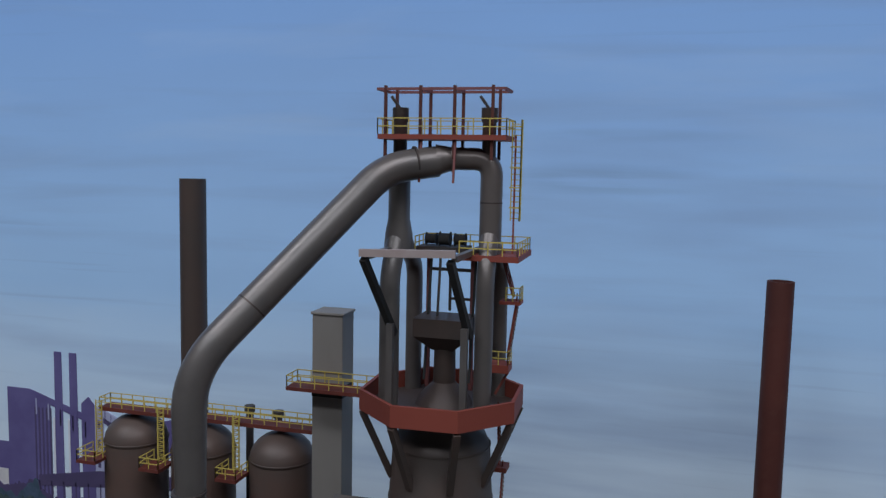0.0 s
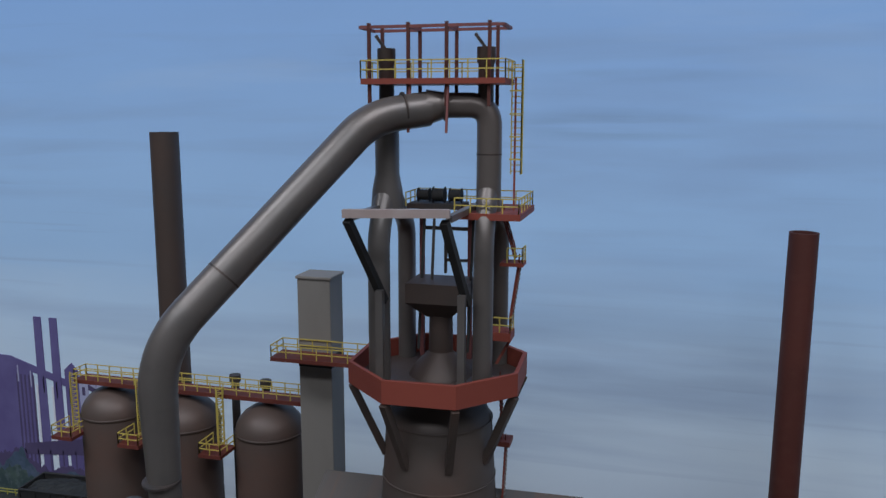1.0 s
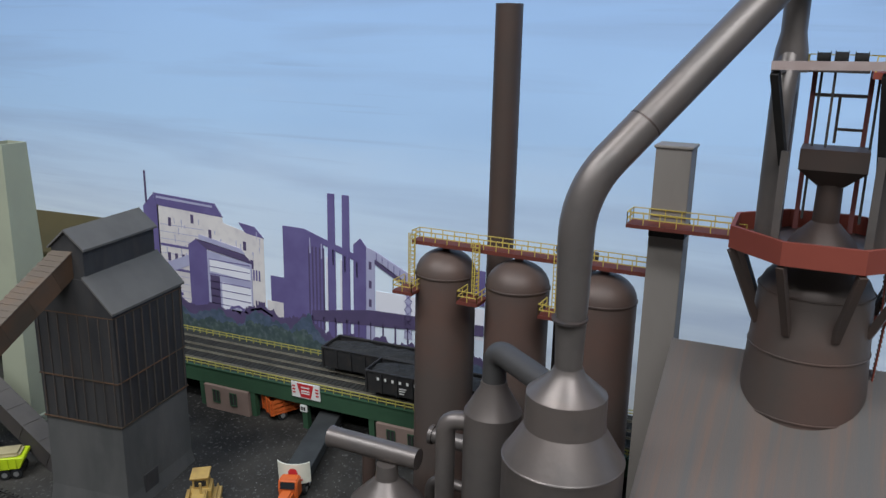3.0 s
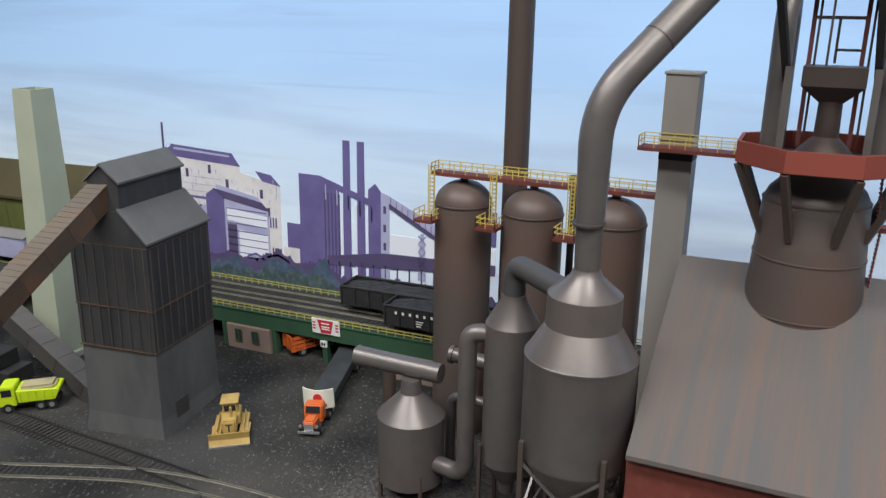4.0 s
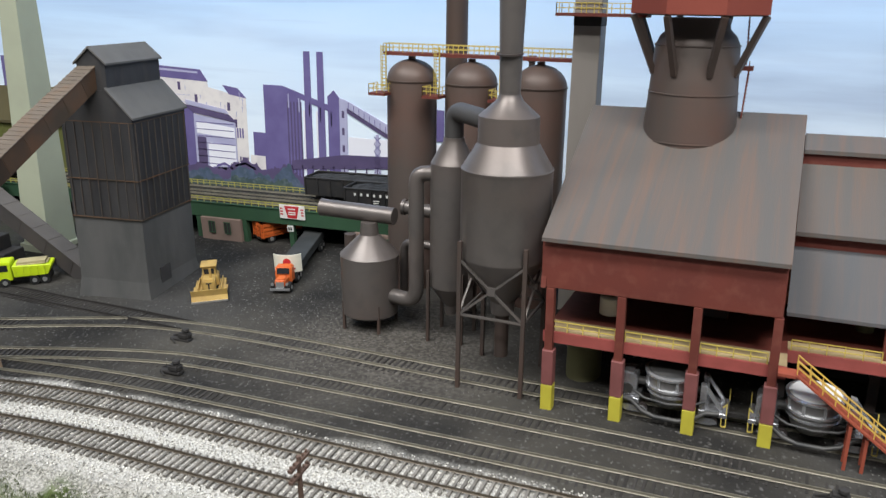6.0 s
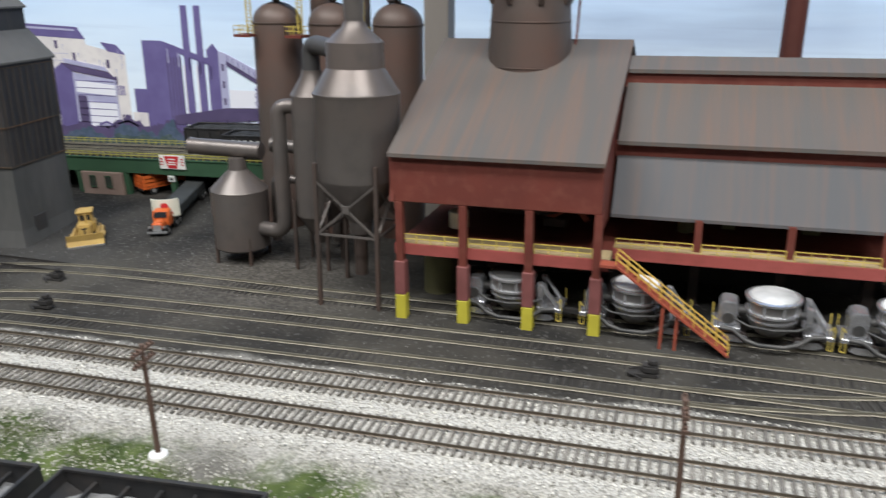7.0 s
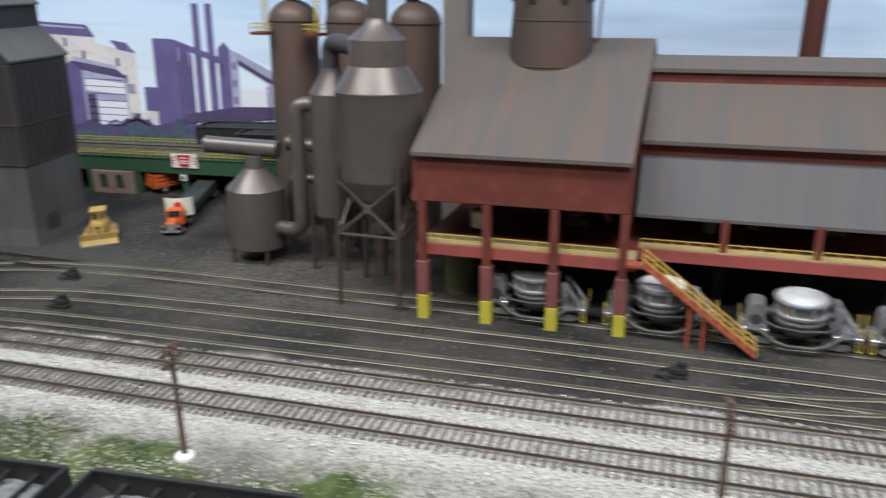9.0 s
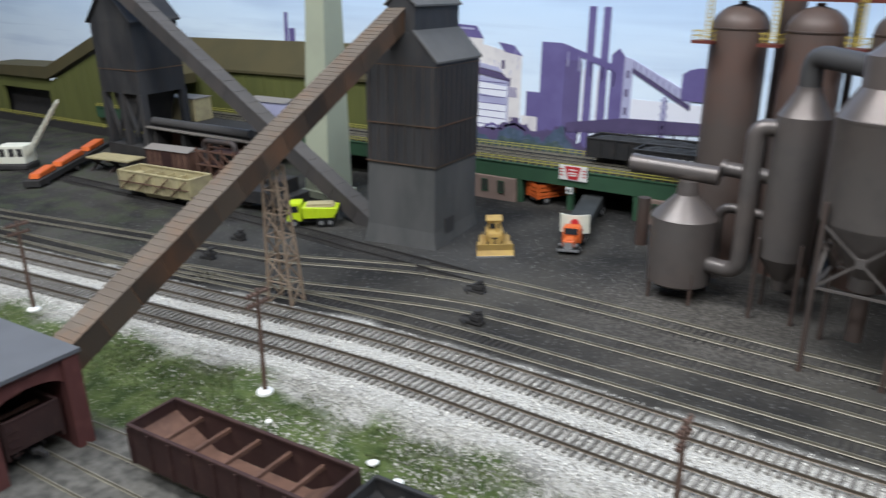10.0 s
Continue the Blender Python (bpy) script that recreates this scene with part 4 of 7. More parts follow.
def gallery(a, b, w, h, label, mat, panel, cover, panels, ribs):
    """A closed conveyor gallery: housing, side panels of uneven rust, and a ribbed cover."""
    t = thing("conveyor_gallery", upright(0, 0), label, "conveyor")
    bm = bmesh.new()
    beam(bm, a, b, w, h)
    part("housing", soften(bm, 0.06), mat, t)
    a, b = Vector(a), Vector(b)
    run = b - a
    d = run.normalized()
    side = d.cross(Vector((0, 0, 1))).normalized()
    up = side.cross(d)
    frame_of = Matrix(((side.x, up.x, d.x, a.x), (side.y, up.y, d.y, a.y), (side.z, up.z, d.z, a.z), (0, 0, 0, 1)))
    step = run.length / panels
    wide, tall = w, h
    for s in (-1, 1):
        for k in range(panels):
            bm = box(bmesh.new(), s * wide / 2 - 0.03, s * wide / 2 + 0.03, -tall / 2 + 0.05, tall / 2 - 0.05, step * k + 0.04, step * (k + 1) - 0.04, frame_of)
            part("side_panel", bm, panel, t)
    bm = box(bmesh.new(), -wide / 2 - 0.1, wide / 2 + 0.1, tall / 2 + 0.001, tall / 2 + 0.08, 0.0, run.length, frame_of)
    lid = part("cover", bm, cover, t, "dusty ribbed cover")
    for k in range(ribs):
        z = run.length * (k + 0.5) / ribs
        part("cover_rib", box(bmesh.new(), -wide / 2 - 0.13, wide / 2 + 0.13, tall / 2 + 0.081, tall / 2 + 0.115, z - 0.14, z + 0.14, frame_of), cover, lid)
    return t


PANEL = material("rust_streaked_panel", (0.055, 0.04, 0.028), 0.75, 0.0, (0.18, 0.075, 0.032), 0.14, 0.6, (0.05, 0.042, 0.034), 0.5, 0.5, 0.2, 5, vary=0.45)
PANEL_DARK = material("sooty_panel", (0.055, 0.05, 0.048), 0.75, 0.0, (0.085, 0.068, 0.06), 0.3, 0.5, None, 1, 0, 0.2, 5, vary=0.2)
COVER = material("dusty_gallery_cover", (0.135, 0.108, 0.085), 0.85, 0.0, (0.095, 0.074, 0.058), 0.3, 0.6, (0.2, 0.11, 0.06), 0.5, 0.35, 0.25, 5)
COVER_DARK = material("grey_gallery_cover", (0.1, 0.09, 0.082), 0.85, 0.0, (0.07, 0.064, 0.06), 0.3, 0.6, None, 1, 0, 0.25, 5)
gallery((-58.5, 5.25, 1.5), (-63.0, 43.2, 21.0), 1.75, 1.9, "rust-streaked brown conveyor gallery climbing to the coal bin", CONVEYOR, PANEL, COVER, 15, 70)
gallery((-67.5, 45.8, -2.15), (-118.0, 47.0, 23.8), 1.9, 1.9, "dark grey conveyor gallery climbing to the far bin", DARK_STEEL, PANEL_DARK, COVER_DARK, 14, 24)


# ---- pictures fixed to the backdrop: a far mill ----
MILL_WHITE = material("mill_picture_white", (0.72, 0.68, 0.66), 0.8, 0.0, (0.5, 0.46, 0.5), 0.25, 0.35, (0.4, 0.36, 0.42), 0.9, 0.3, 0)
MILL_PURPLE = material("mill_picture_purple", (0.125, 0.1, 0.25), 0.8, 0.0, (0.17, 0.145, 0.33), 0.3, 0.6, None, 1, 0, 0)
MILL_DARK = material("mill_picture_dark", (0.085, 0.065, 0.14), 0.8, 0.0, (0.12, 0.09, 0.19), 0.4, 0.5, None, 1, 0, 0)
MILL_LILAC = material("mill_picture_lilac", (0.42, 0.42, 0.58), 0.8, 0.0, (0.33, 0.32, 0.5), 0.4, 0.5, None, 1, 0, 0)
MILL_PALE = material("mill_picture_pale", (0.78, 0.78, 0.84), 0.8, 0.0, None, 1, 0, None, 1, 0, 0)
FOLIAGE_GREEN = material("picture_near_foliage", (0.045, 0.07, 0.075), 0.85, 0.0, (0.09, 0.13, 0.11), 0.7, 0.7, (0.15, 0.18, 0.22), 1.4, 0.5, 0)
FOLIAGE_BLUE = material("picture_foliage", (0.055, 0.085, 0.12), 0.85, 0.0, (0.1, 0.13, 0.22), 0.7, 0.7, (0.2, 0.22, 0.32), 0.8, 0.35, 0)
BD = 74.5


def picture(t, name, outline, mat, lift):
    """A flat cut-out on the backdrop; outline in x, z."""
    part(name, prism(bmesh.new(), outline, BD - 0.02 - lift * 0.02, BD + 0.1), mat, t)


def rect(x0, x1, z0, z1):
    return [(x0, z0), (x1, z0), (x1, z1), (x0, z1)]


def build_mill_picture():
    t = thing("mill_picture", upright(0, 0), "purple and white photo cut-out of a far steel mill", "picture")
    # white hall
    picture(t, "hall_side", [(-88.2, 4.0), (-85.6, 4.0), (-85.6, 17.2), (-86.4, 18.7), (-88.2, 17.0)], MILL_PURPLE, 1)
    picture(t, "hall_front", [(-85.8, 4.0), (-68.9, 4.0), (-68.9, 15.0), (-75.0, 16.2), (-75.2, 17.2), (-85.8, 17.4)], MILL_WHITE, 1)
    picture(t, "hall_roof", [(-86.4, 18.9), (-76.2, 18.5), (-75.0, 16.9), (-85.6, 17.3)], MILL_PURPLE, 2)
    picture(t, "roof_gap", [(-85.8, 18.55), (-76.6, 18.2), (-76.6, 17.95), (-85.8, 18.25)], MILL_LILAC, 3)
    picture(t, "hall_roof", [(-72.6, 16.6), (-70.2, 16.3), (-68.8, 15.0), (-71.6, 15.4)], MILL_PURPLE, 2)
    picture(t, "flagpole", rect(-87.75, -87.45, 17.5, 21.6), MILL_DARK, 2)
    for x, z in ((-84.4, 10.2), (-83.2, 10.2), (-82.0, 10.2), (-84.0, 14.8), (-80.2, 15.6), (-77.4, 14.0), (-72.0, 13.2), (-71.0, 11.0), (-83.4, 7.2)):
        picture(t, "opening", rect(x, x + 0.45, z, z + 1.1), MILL_DARK, 3)
    for z in (12.1, 9.0):
        picture(t, "ledge", rect(-85.6, -80.4, z, z + 0.3), MILL_PURPLE, 3)
    picture(t, "conveyor", [(-89.2, 6.6), (-79.8, 10.4), (-79.8, 11.8), (-89.2, 8.2)], MILL_LILAC, 4)
    picture(t, "annex_side", [(-80.8, 3.8), (-77.8, 3.8), (-77.8, 13.0), (-79.6, 13.6), (-80.8, 12.8)], MILL_PURPLE, 5)
    picture(t, "annex_front", [(-77.8, 4.4), (-70.8, 5.2), (-70.8, 11.6), (-77.8, 12.4)], MILL_LILAC, 5)
    picture(t, "annex_front", [(-75.6, 5.0), (-71.0, 5.3), (-71.0, 8.4), (-75.6, 8.6)], MILL_PALE, 6)
    picture(t, "annex_front", [(-77.4, 9.8), (-71.0, 9.4), (-71.0, 10.9), (-77.4, 11.4)], MILL_PALE, 6)
    picture(t, "annex_roof", [(-79.6, 13.7), (-71.8, 12.6), (-70.6, 11.6), (-77.8, 12.6)], MILL_DARK, 7)
    picture(t, "annex_roof_sheet", [(-79.0, 14.3), (-72.4, 13.3), (-71.8, 12.7), (-79.0, 13.7)], MILL_LILAC, 6)
    picture(t, "low_roof", [(-75.8, 3.6), (-68.4, 3.6), (-70.2, 5.4), (-75.0, 5.2)], MILL_PURPLE, 7)
    picture(t, "house", rect(-68.6, -66.2, 4.2, 7.4), MILL_WHITE, 3)
    # purple works
    picture(t, "mill_block", [(-68.0, 4.5), (-65.9, 4.5), (-65.9, 10.6), (-68.0, 10.6)], MILL_PURPLE, 1)
    picture(t, "mill_block", [(-66.0, 4.0), (-60.3, 4.0), (-60.3, 15.9), (-63.0, 17.0), (-66.0, 17.0)], MILL_PURPLE, 2)
    for k in range(5):
        picture(t, "works_rib", rect(-62.4 + 0.5 * k, -62.2 + 0.5 * k, 5, 15.0), MILL_DARK, 3)
    picture(t, "conveyor", [(-63.2, 16.3), (-53.8, 13.4), (-53.8, 14.2), (-63.0, 17.0)], MILL_PURPLE, 3)
    for x in (-59.6, -57.65):
        picture(t, "mill_chimney", [(x - 0.1, 4.0), (x + 1.0, 4.0), (x + 0.9, 21.5), (x, 21.5)], MILL_PURPLE, 4)
        picture(t, "chimney_gap", rect(x - 0.32, x - 0.1, 6.0, 14.0), MILL_PALE, 4)
    picture(t, "hoist_tower", [(-56.2, 4.0), (-54.5, 4.0), (-54.5, 15.9), (-55.3, 16.8), (-56.2, 16.0)], MILL_PURPLE, 4)
    picture(t, "hoist_tower_front", [(-54.5, 4.0), (-53.4, 4.0), (-53.4, 15.6), (-54.5, 15.9)], MILL_LILAC, 4)
    for z in (9.0, 11.2, 13.4):
        picture(t, "opening", rect(-54.15, -53.8, z, z + 0.9), MILL_DARK, 5)
    picture(t, "conveyor", [(-53.4, 14.6), (-46.0, 10.8), (-46.0, 12.2), (-53.4, 15.6)], MILL_LILAC, 5)
    picture(t, "conveyor_shade", [(-53.4, 14.1), (-46.0, 10.3), (-46.0, 10.9), (-53.4, 14.7)], MILL_DARK, 5)
    picture(t, "trestle", [(-49.6, 6.0), (-48.6, 6.0), (-48.9, 11.6), (-49.3, 11.6)], MILL_LILAC, 4)
    picture(t, "viaduct", [(-62.0, 6.0), (-40.0, 8.0), (-40.0, 9.2), (-54.0, 8.6), (-62.0, 7.2)], MILL_DARK, 5)
    picture(t, "haze", rect(-53.3, -40, 7.5, 11.0), MILL_PALE, 1)
    # boards, stains and openings of the white hall and the annex
    rng = random.Random(21)
    for k in range(11):
        z = 5.4 + 0.95 * k
        picture(t, "board_line", rect(-85.5, -81.0 if 8 < z < 13 else -78.2, z, z + 0.07), MILL_LILAC, 2)
    for k in range(7):
        z = 5.6 + 0.95 * k
        picture(t, "board_line", rect(-77.5, -71.1, z, z + 0.1), MILL_PURPLE, 7)
    for k in range(26):
        x, z = rng.uniform(-85, -69.5), rng.uniform(11.5, 16.2)
        picture(t, "rust_stain", [(x, z), (x + 0.16, z), (x + 0.1, z - rng.uniform(0.3, 1.3)), (x + 0.04, z - 0.2)], MILL_LILAC, 3)
    for k in range(6):
        picture(t, "opening", rect(-71.9 + 0.42 * k, -71.68 + 0.42 * k, 9.6, 10.9), MILL_PURPLE, 3)
    for k in range(4):
        picture(t, "opening", rect(-70.4 + 0.4 * k, -70.2 + 0.4 * k, 6.2, 7.0), MILL_DARK, 3)
    picture(t, "annex_side", rect(-77.4, -75.9, 5.2, 9.3), MILL_DARK, 7)
    for x0, x1, z0, z1 in ((-86.5, -82.4, 4.2, 6.4), (-74.2, -71.8, 4.2, 5.6), (-71.0, -68.0, 4.4, 5.9)):
        picture(t, "low_shed", [(x0, z0), (x1, z0), (x1, z1 - 0.5), ((x0 + x1) / 2, z1), (x0, z1 - 0.3)], MILL_LILAC, 7)
        picture(t, "low_roof", [(x0 - 0.2, z1 - 0.4), ((x0 + x1) / 2, z1 + 0.1), (x1 + 0.2, z1 - 0.6), (x1 + 0.2, z1 - 0.3), ((x0 + x1) / 2, z1 + 0.4), (x0 - 0.2, z1 - 0.1)], MILL_PURPLE, 8)
    for k in range(5):
        picture(t, "conveyor_bent", rect(-62.2 + 1.6 * k, -62.05 + 1.6 * k, 14.2 - 0.5 * k, 16.0 - 0.5 * k), MILL_LILAC, 4)
    for k in range(9):
        x = -53.2 + 0.75 * k
        picture(t, "conveyor_panel", rect(x, x + 0.08, 14.5 - 0.385 * k, 15.4 - 0.385 * k), MILL_PURPLE, 6)
    # the tower at the conveyor's end, and its lattice leg
    picture(t, "transfer_tower", [(-47.2, 11.4), (-40.0, 11.4), (-40.0, 15.2), (-45.2, 15.2), (-46.4, 14.9), (-47.2, 14.4)], MILL_PURPLE, 6)
    for k in range(5):
        z = 6.6 + 0.95 * k
        picture(t, "trestle_lacing", [(-49.55, z), (-48.65, z + 0.85), (-48.65, z + 0.95), (-49.55, z + 0.1)], MILL_PURPLE, 5)
        picture(t, "trestle_lacing", [(-49.55, z + 0.85), (-48.65, z), (-48.65, z + 0.1), (-49.55, z + 0.95)], MILL_PURPLE, 5)
    for k in range(14):
        x = -62 + 1.6 * k
        picture(t, "viaduct_post", rect(x, x + 0.14, 4.4, 6.6 + 0.1 * k), MILL_DARK, 5)
    # trees at the foot, in three uneven ranks
    for mat, base, amp, lift, seed in ((MILL_DARK, 5.2, 1.5, 8, 1.0), (FOLIAGE_BLUE, 4.4, 1.9, 9, 7.0), (FOLIAGE_GREEN, 3.4, 1.6, 10, 13.0)):
        up, x = [], -92.0
        while x < -38:
            z = base + amp * noise.noise((x * 0.28, seed, 0.0)) + 0.6 * noise.noise((x * 1.1, seed, 2.0)) + 0.4 * noise.noise((x * 3.7, seed, 5.0))
            up.append((x, z + (0.8 if -72 < x < -62 else 0)))
            x += 0.13 + 0.12 * rng.random()
        picture(t, "tree_line", [(-92, -4), (-38.2, -4)] + up[::-1], mat, lift)
    # far stacks and the mill at the other end
    picture(t, "far_chimney", rect(-114.0, -113.2, 6, 19.0), MILL_PURPLE, 1)
    picture(t, "far_chimney", rect(-113.0, -111.6, 6, 16.6), MILL_PURPLE, 1)
    picture(t, "far_works", [(40, 4), (64, 4), (64, 13.0), (50, 12.6), (46, 11.6), (44.2, 11.0), (40, 9)], MILL_LILAC, 1)
    picture(t, "far_roof", [(43, 10.0), (60, 11.0), (60, 12.4), (43, 10.9)], MILL_PURPLE, 2)
    picture(t, "far_hall", rect(45.2, 60, 4, 8.4), MILL_PURPLE, 2)


build_mill_picture()


# ---- the high line ----
SIGN_WHITE = material("sign_white", (0.75, 0.74, 0.7), 0.6, 0.0, (0.62, 0.6, 0.56), 1.0, 0.3, None, 1, 0, 0)
SIGN_RED = material("sign_red", (0.5, 0.03, 0.035), 0.55, 0.0, None, 1, 0, None, 1, 0, 0)
CONCRETE = material("tan_block_wall", (0.24, 0.17, 0.14), 0.85, 0.0, (0.19, 0.13, 0.11), 0.5, 0.6, None, 1, 0, 0.2, 6)
DECK_DARK = material("oily_deck", (0.034, 0.035, 0.032), 0.85, 0.0, (0.022, 0.026, 0.022), 0.5, 0.6, (0.06, 0.064, 0.06), 1.0, 0.3, 0.3, 6)
RAIL_YELLOW = material("dull_yellow_rail", (0.4, 0.36, 0.08), 0.6, 0.0, (0.25, 0.24, 0.07), 1.5, 0.5, None, 1, 0, 0)


def build_high_line():
    t = thing("high_line_viaduct", TILT, "green steel viaduct with yellow railings carrying two tracks", "viaduct")
    x0, x1 = -150, -18
    part("deck", boxes((x0, x1, 61.6, 69.0, 3.7, 4.35)), DECK_DARK, t)
    part("girder", boxes((x0, x1, 61.3, 61.59, 2.7, 4.45)), MAT_GREEN, t, "green front girder")
    part("girder_flange", boxes((x0, x1, 61.2, 61.62, 4.46, 4.56)), MAT_GREEN, t)
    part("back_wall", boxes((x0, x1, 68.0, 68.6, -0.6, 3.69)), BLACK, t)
    for x in (-80.5, -67.2, -60.3, -53.7, -45.8, -40.0):
        part("column", boxes((x - 0.3, x + 0.3, 61.35, 61.95, -0.3, 2.69)), MAT_GREEN, t)
        part("bent", boxes((x - 0.2, x + 0.2, 62.0, 67.9, 2.9, 3.69)), MAT_GREEN, t)
    for k in range(int((x1 - x0) / 12)):
        railing(t, (x0 + 12 * k, 61.4, 4.56), (x0 + 12 * k + 12, 61.4, 4.56), 0.62, 1.0, RAIL_YELLOW, 0.08)
        railing(t, (x0 + 12 * k, 68.8, 4.35), (x0 + 12 * k + 12, 68.8, 4.35), 0.62, 1.0, RAIL_YELLOW, 0.08)
    t2 = thing("high_line_sign", TILT, "white sign with a red keystone shape on the girder", "sign")
    y = 61.12
    part("board", boxes((-54.9, -51.5, y, y + 0.12, 3.5, 5.15)), SIGN_WHITE, t2)
    part("keystone", prism(bmesh.new(), [(-54.2, 5.05), (-52.2, 5.05), (-52.6, 3.6), (-53.8, 3.6)], y - 0.03, y), SIGN_RED, t2)
    for z in (4.62, 4.25, 4.0):
        part("lettering_bar", boxes((-53.7, -52.7, y - 0.05, y - 0.031, z, z + 0.14)), SIGN_WHITE, t2)
    for x in (-54.8, -51.98):
        for z in (4.62, 4.28, 3.94):
            part("lettering_bar", boxes((x, x + 0.35, y - 0.03, y - 0.002, z, z + 0.16)), SIGN_RED, t2)
    t3 = thing("clearance_sign", TILT, "small white clearance sign on a viaduct column", "sign")
    part("board", boxes((-54.1, -53.3, 61.2, 61.34, 1.9, 2.6)), SIGN_WHITE, t3)
    for x in (-53.98, -53.68):
        part("lettering_bar", boxes((x, x + 0.2, 61.17, 61.199, 2.05, 2.42)), BLACK, t3)
    t4 = thing("block_hut", TILT, "tan block hut with two windows under the viaduct", "hut")
    part("wall", soften(boxes((-66.6, -60.7, 61.0, 64, -0.3, 2.69)), 0.06), CONCRETE, t4)
    for x in (-64.9, -62.6):
        w = part("window", boxes((x - 0.4, x + 0.4, 60.93, 60.99, 0.9, 2.2)), BLACK, t4)
        part("window_frame", boxes((x - 0.47, x + 0.47, 60.88, 60.93, 0.8, 0.9), (x - 0.47, x + 0.47, 60.88, 60.93, 2.2, 2.3), (x - 0.04, x + 0.04, 60.88, 60.93, 0.91, 2.19), (x - 0.47, x - 0.4, 60.88, 60.93, 0.91, 2.19), (x + 0.4, x + 0.47, 60.88, 60.93, 0.91, 2.19)), MAT_GREEN, w)
    t5 = copy_thing(t4, TILT @ Matrix.Translation((0.215, 0, 0)))


build_high_line()
track([(-150, 63.6), (-18, 63.6)], "dark track on the viaduct deck", near=(-78, -38), z=4.45)
track([(-150, 66.6), (-18, 66.6)], "dark track on the viaduct deck", near=(-78, -38), z=4.45)


# ---- rolling stock ----
CAR_BLACK = material("black_car_paint", (0.022, 0.022, 0.023), 0.6, 0.0, (0.04, 0.036, 0.034), 0.4, 0.5, (0.08, 0.06, 0.05), 1.2, 0.25, 0.1, 6)
CAR_BROWN = material("oxide_brown_car_paint", (0.038, 0.017, 0.015), 0.7, 0.0, (0.024, 0.013, 0.012), 0.3, 0.7, (0.085, 0.045, 0.034), 1.2, 0.35, 0.15, 6)
CAR_RUST = material("rusty_car_floor", (0.12, 0.062, 0.043), 0.85, 0.0, (0.06, 0.033, 0.025), 0.4, 0.7, (0.2, 0.11, 0.075), 1.0, 0.4, 0.2, 6)
COAL = material("coal_load", (0.02, 0.02, 0.02), 0.7, 0.0, (0.04, 0.04, 0.04), 2.0, 0.6, None, 1, 0, 0.8, 6)
STONE_LOAD = material("grey_stone_load", (0.15, 0.15, 0.15), 0.9, 0.0, (0.24, 0.24, 0.24), 1.5, 0.5, None, 1, 0, 0.6, 8)
CAR_TAN = material("tan_car_paint", (0.42, 0.36, 0.2), 0.75, 0.0, (0.33, 0.28, 0.17), 0.5, 0.6, (0.2, 0.16, 0.11), 1.0, 0.35, 0.1, 6)


def wheels(t, xs, y=0.0, r=0.42):
    for x in xs:
        tr = part("truck_frame", boxes((x - 1.0, x + 1.0, y - 1.02, y - 0.9, 0.55, 0.8), (x - 1.0, x + 1.0, y + 0.9, y + 1.02, 0.55, 0.8), (x - 0.2, x + 0.2, y - 1.0, y + 1.0, 0.5, 0.95)), BLACK, t)
        for dx in (-0.7, 0.7):
            for s in (-1, 1):
                bm = bmesh.new()
                tube(bm, [(x + dx, y + s * 0.7, 0.33 + r), (x + dx, y + s * 0.88, 0.33 + r)], r, 16)
                part("wheel", bm, DARK_STEEL, tr)


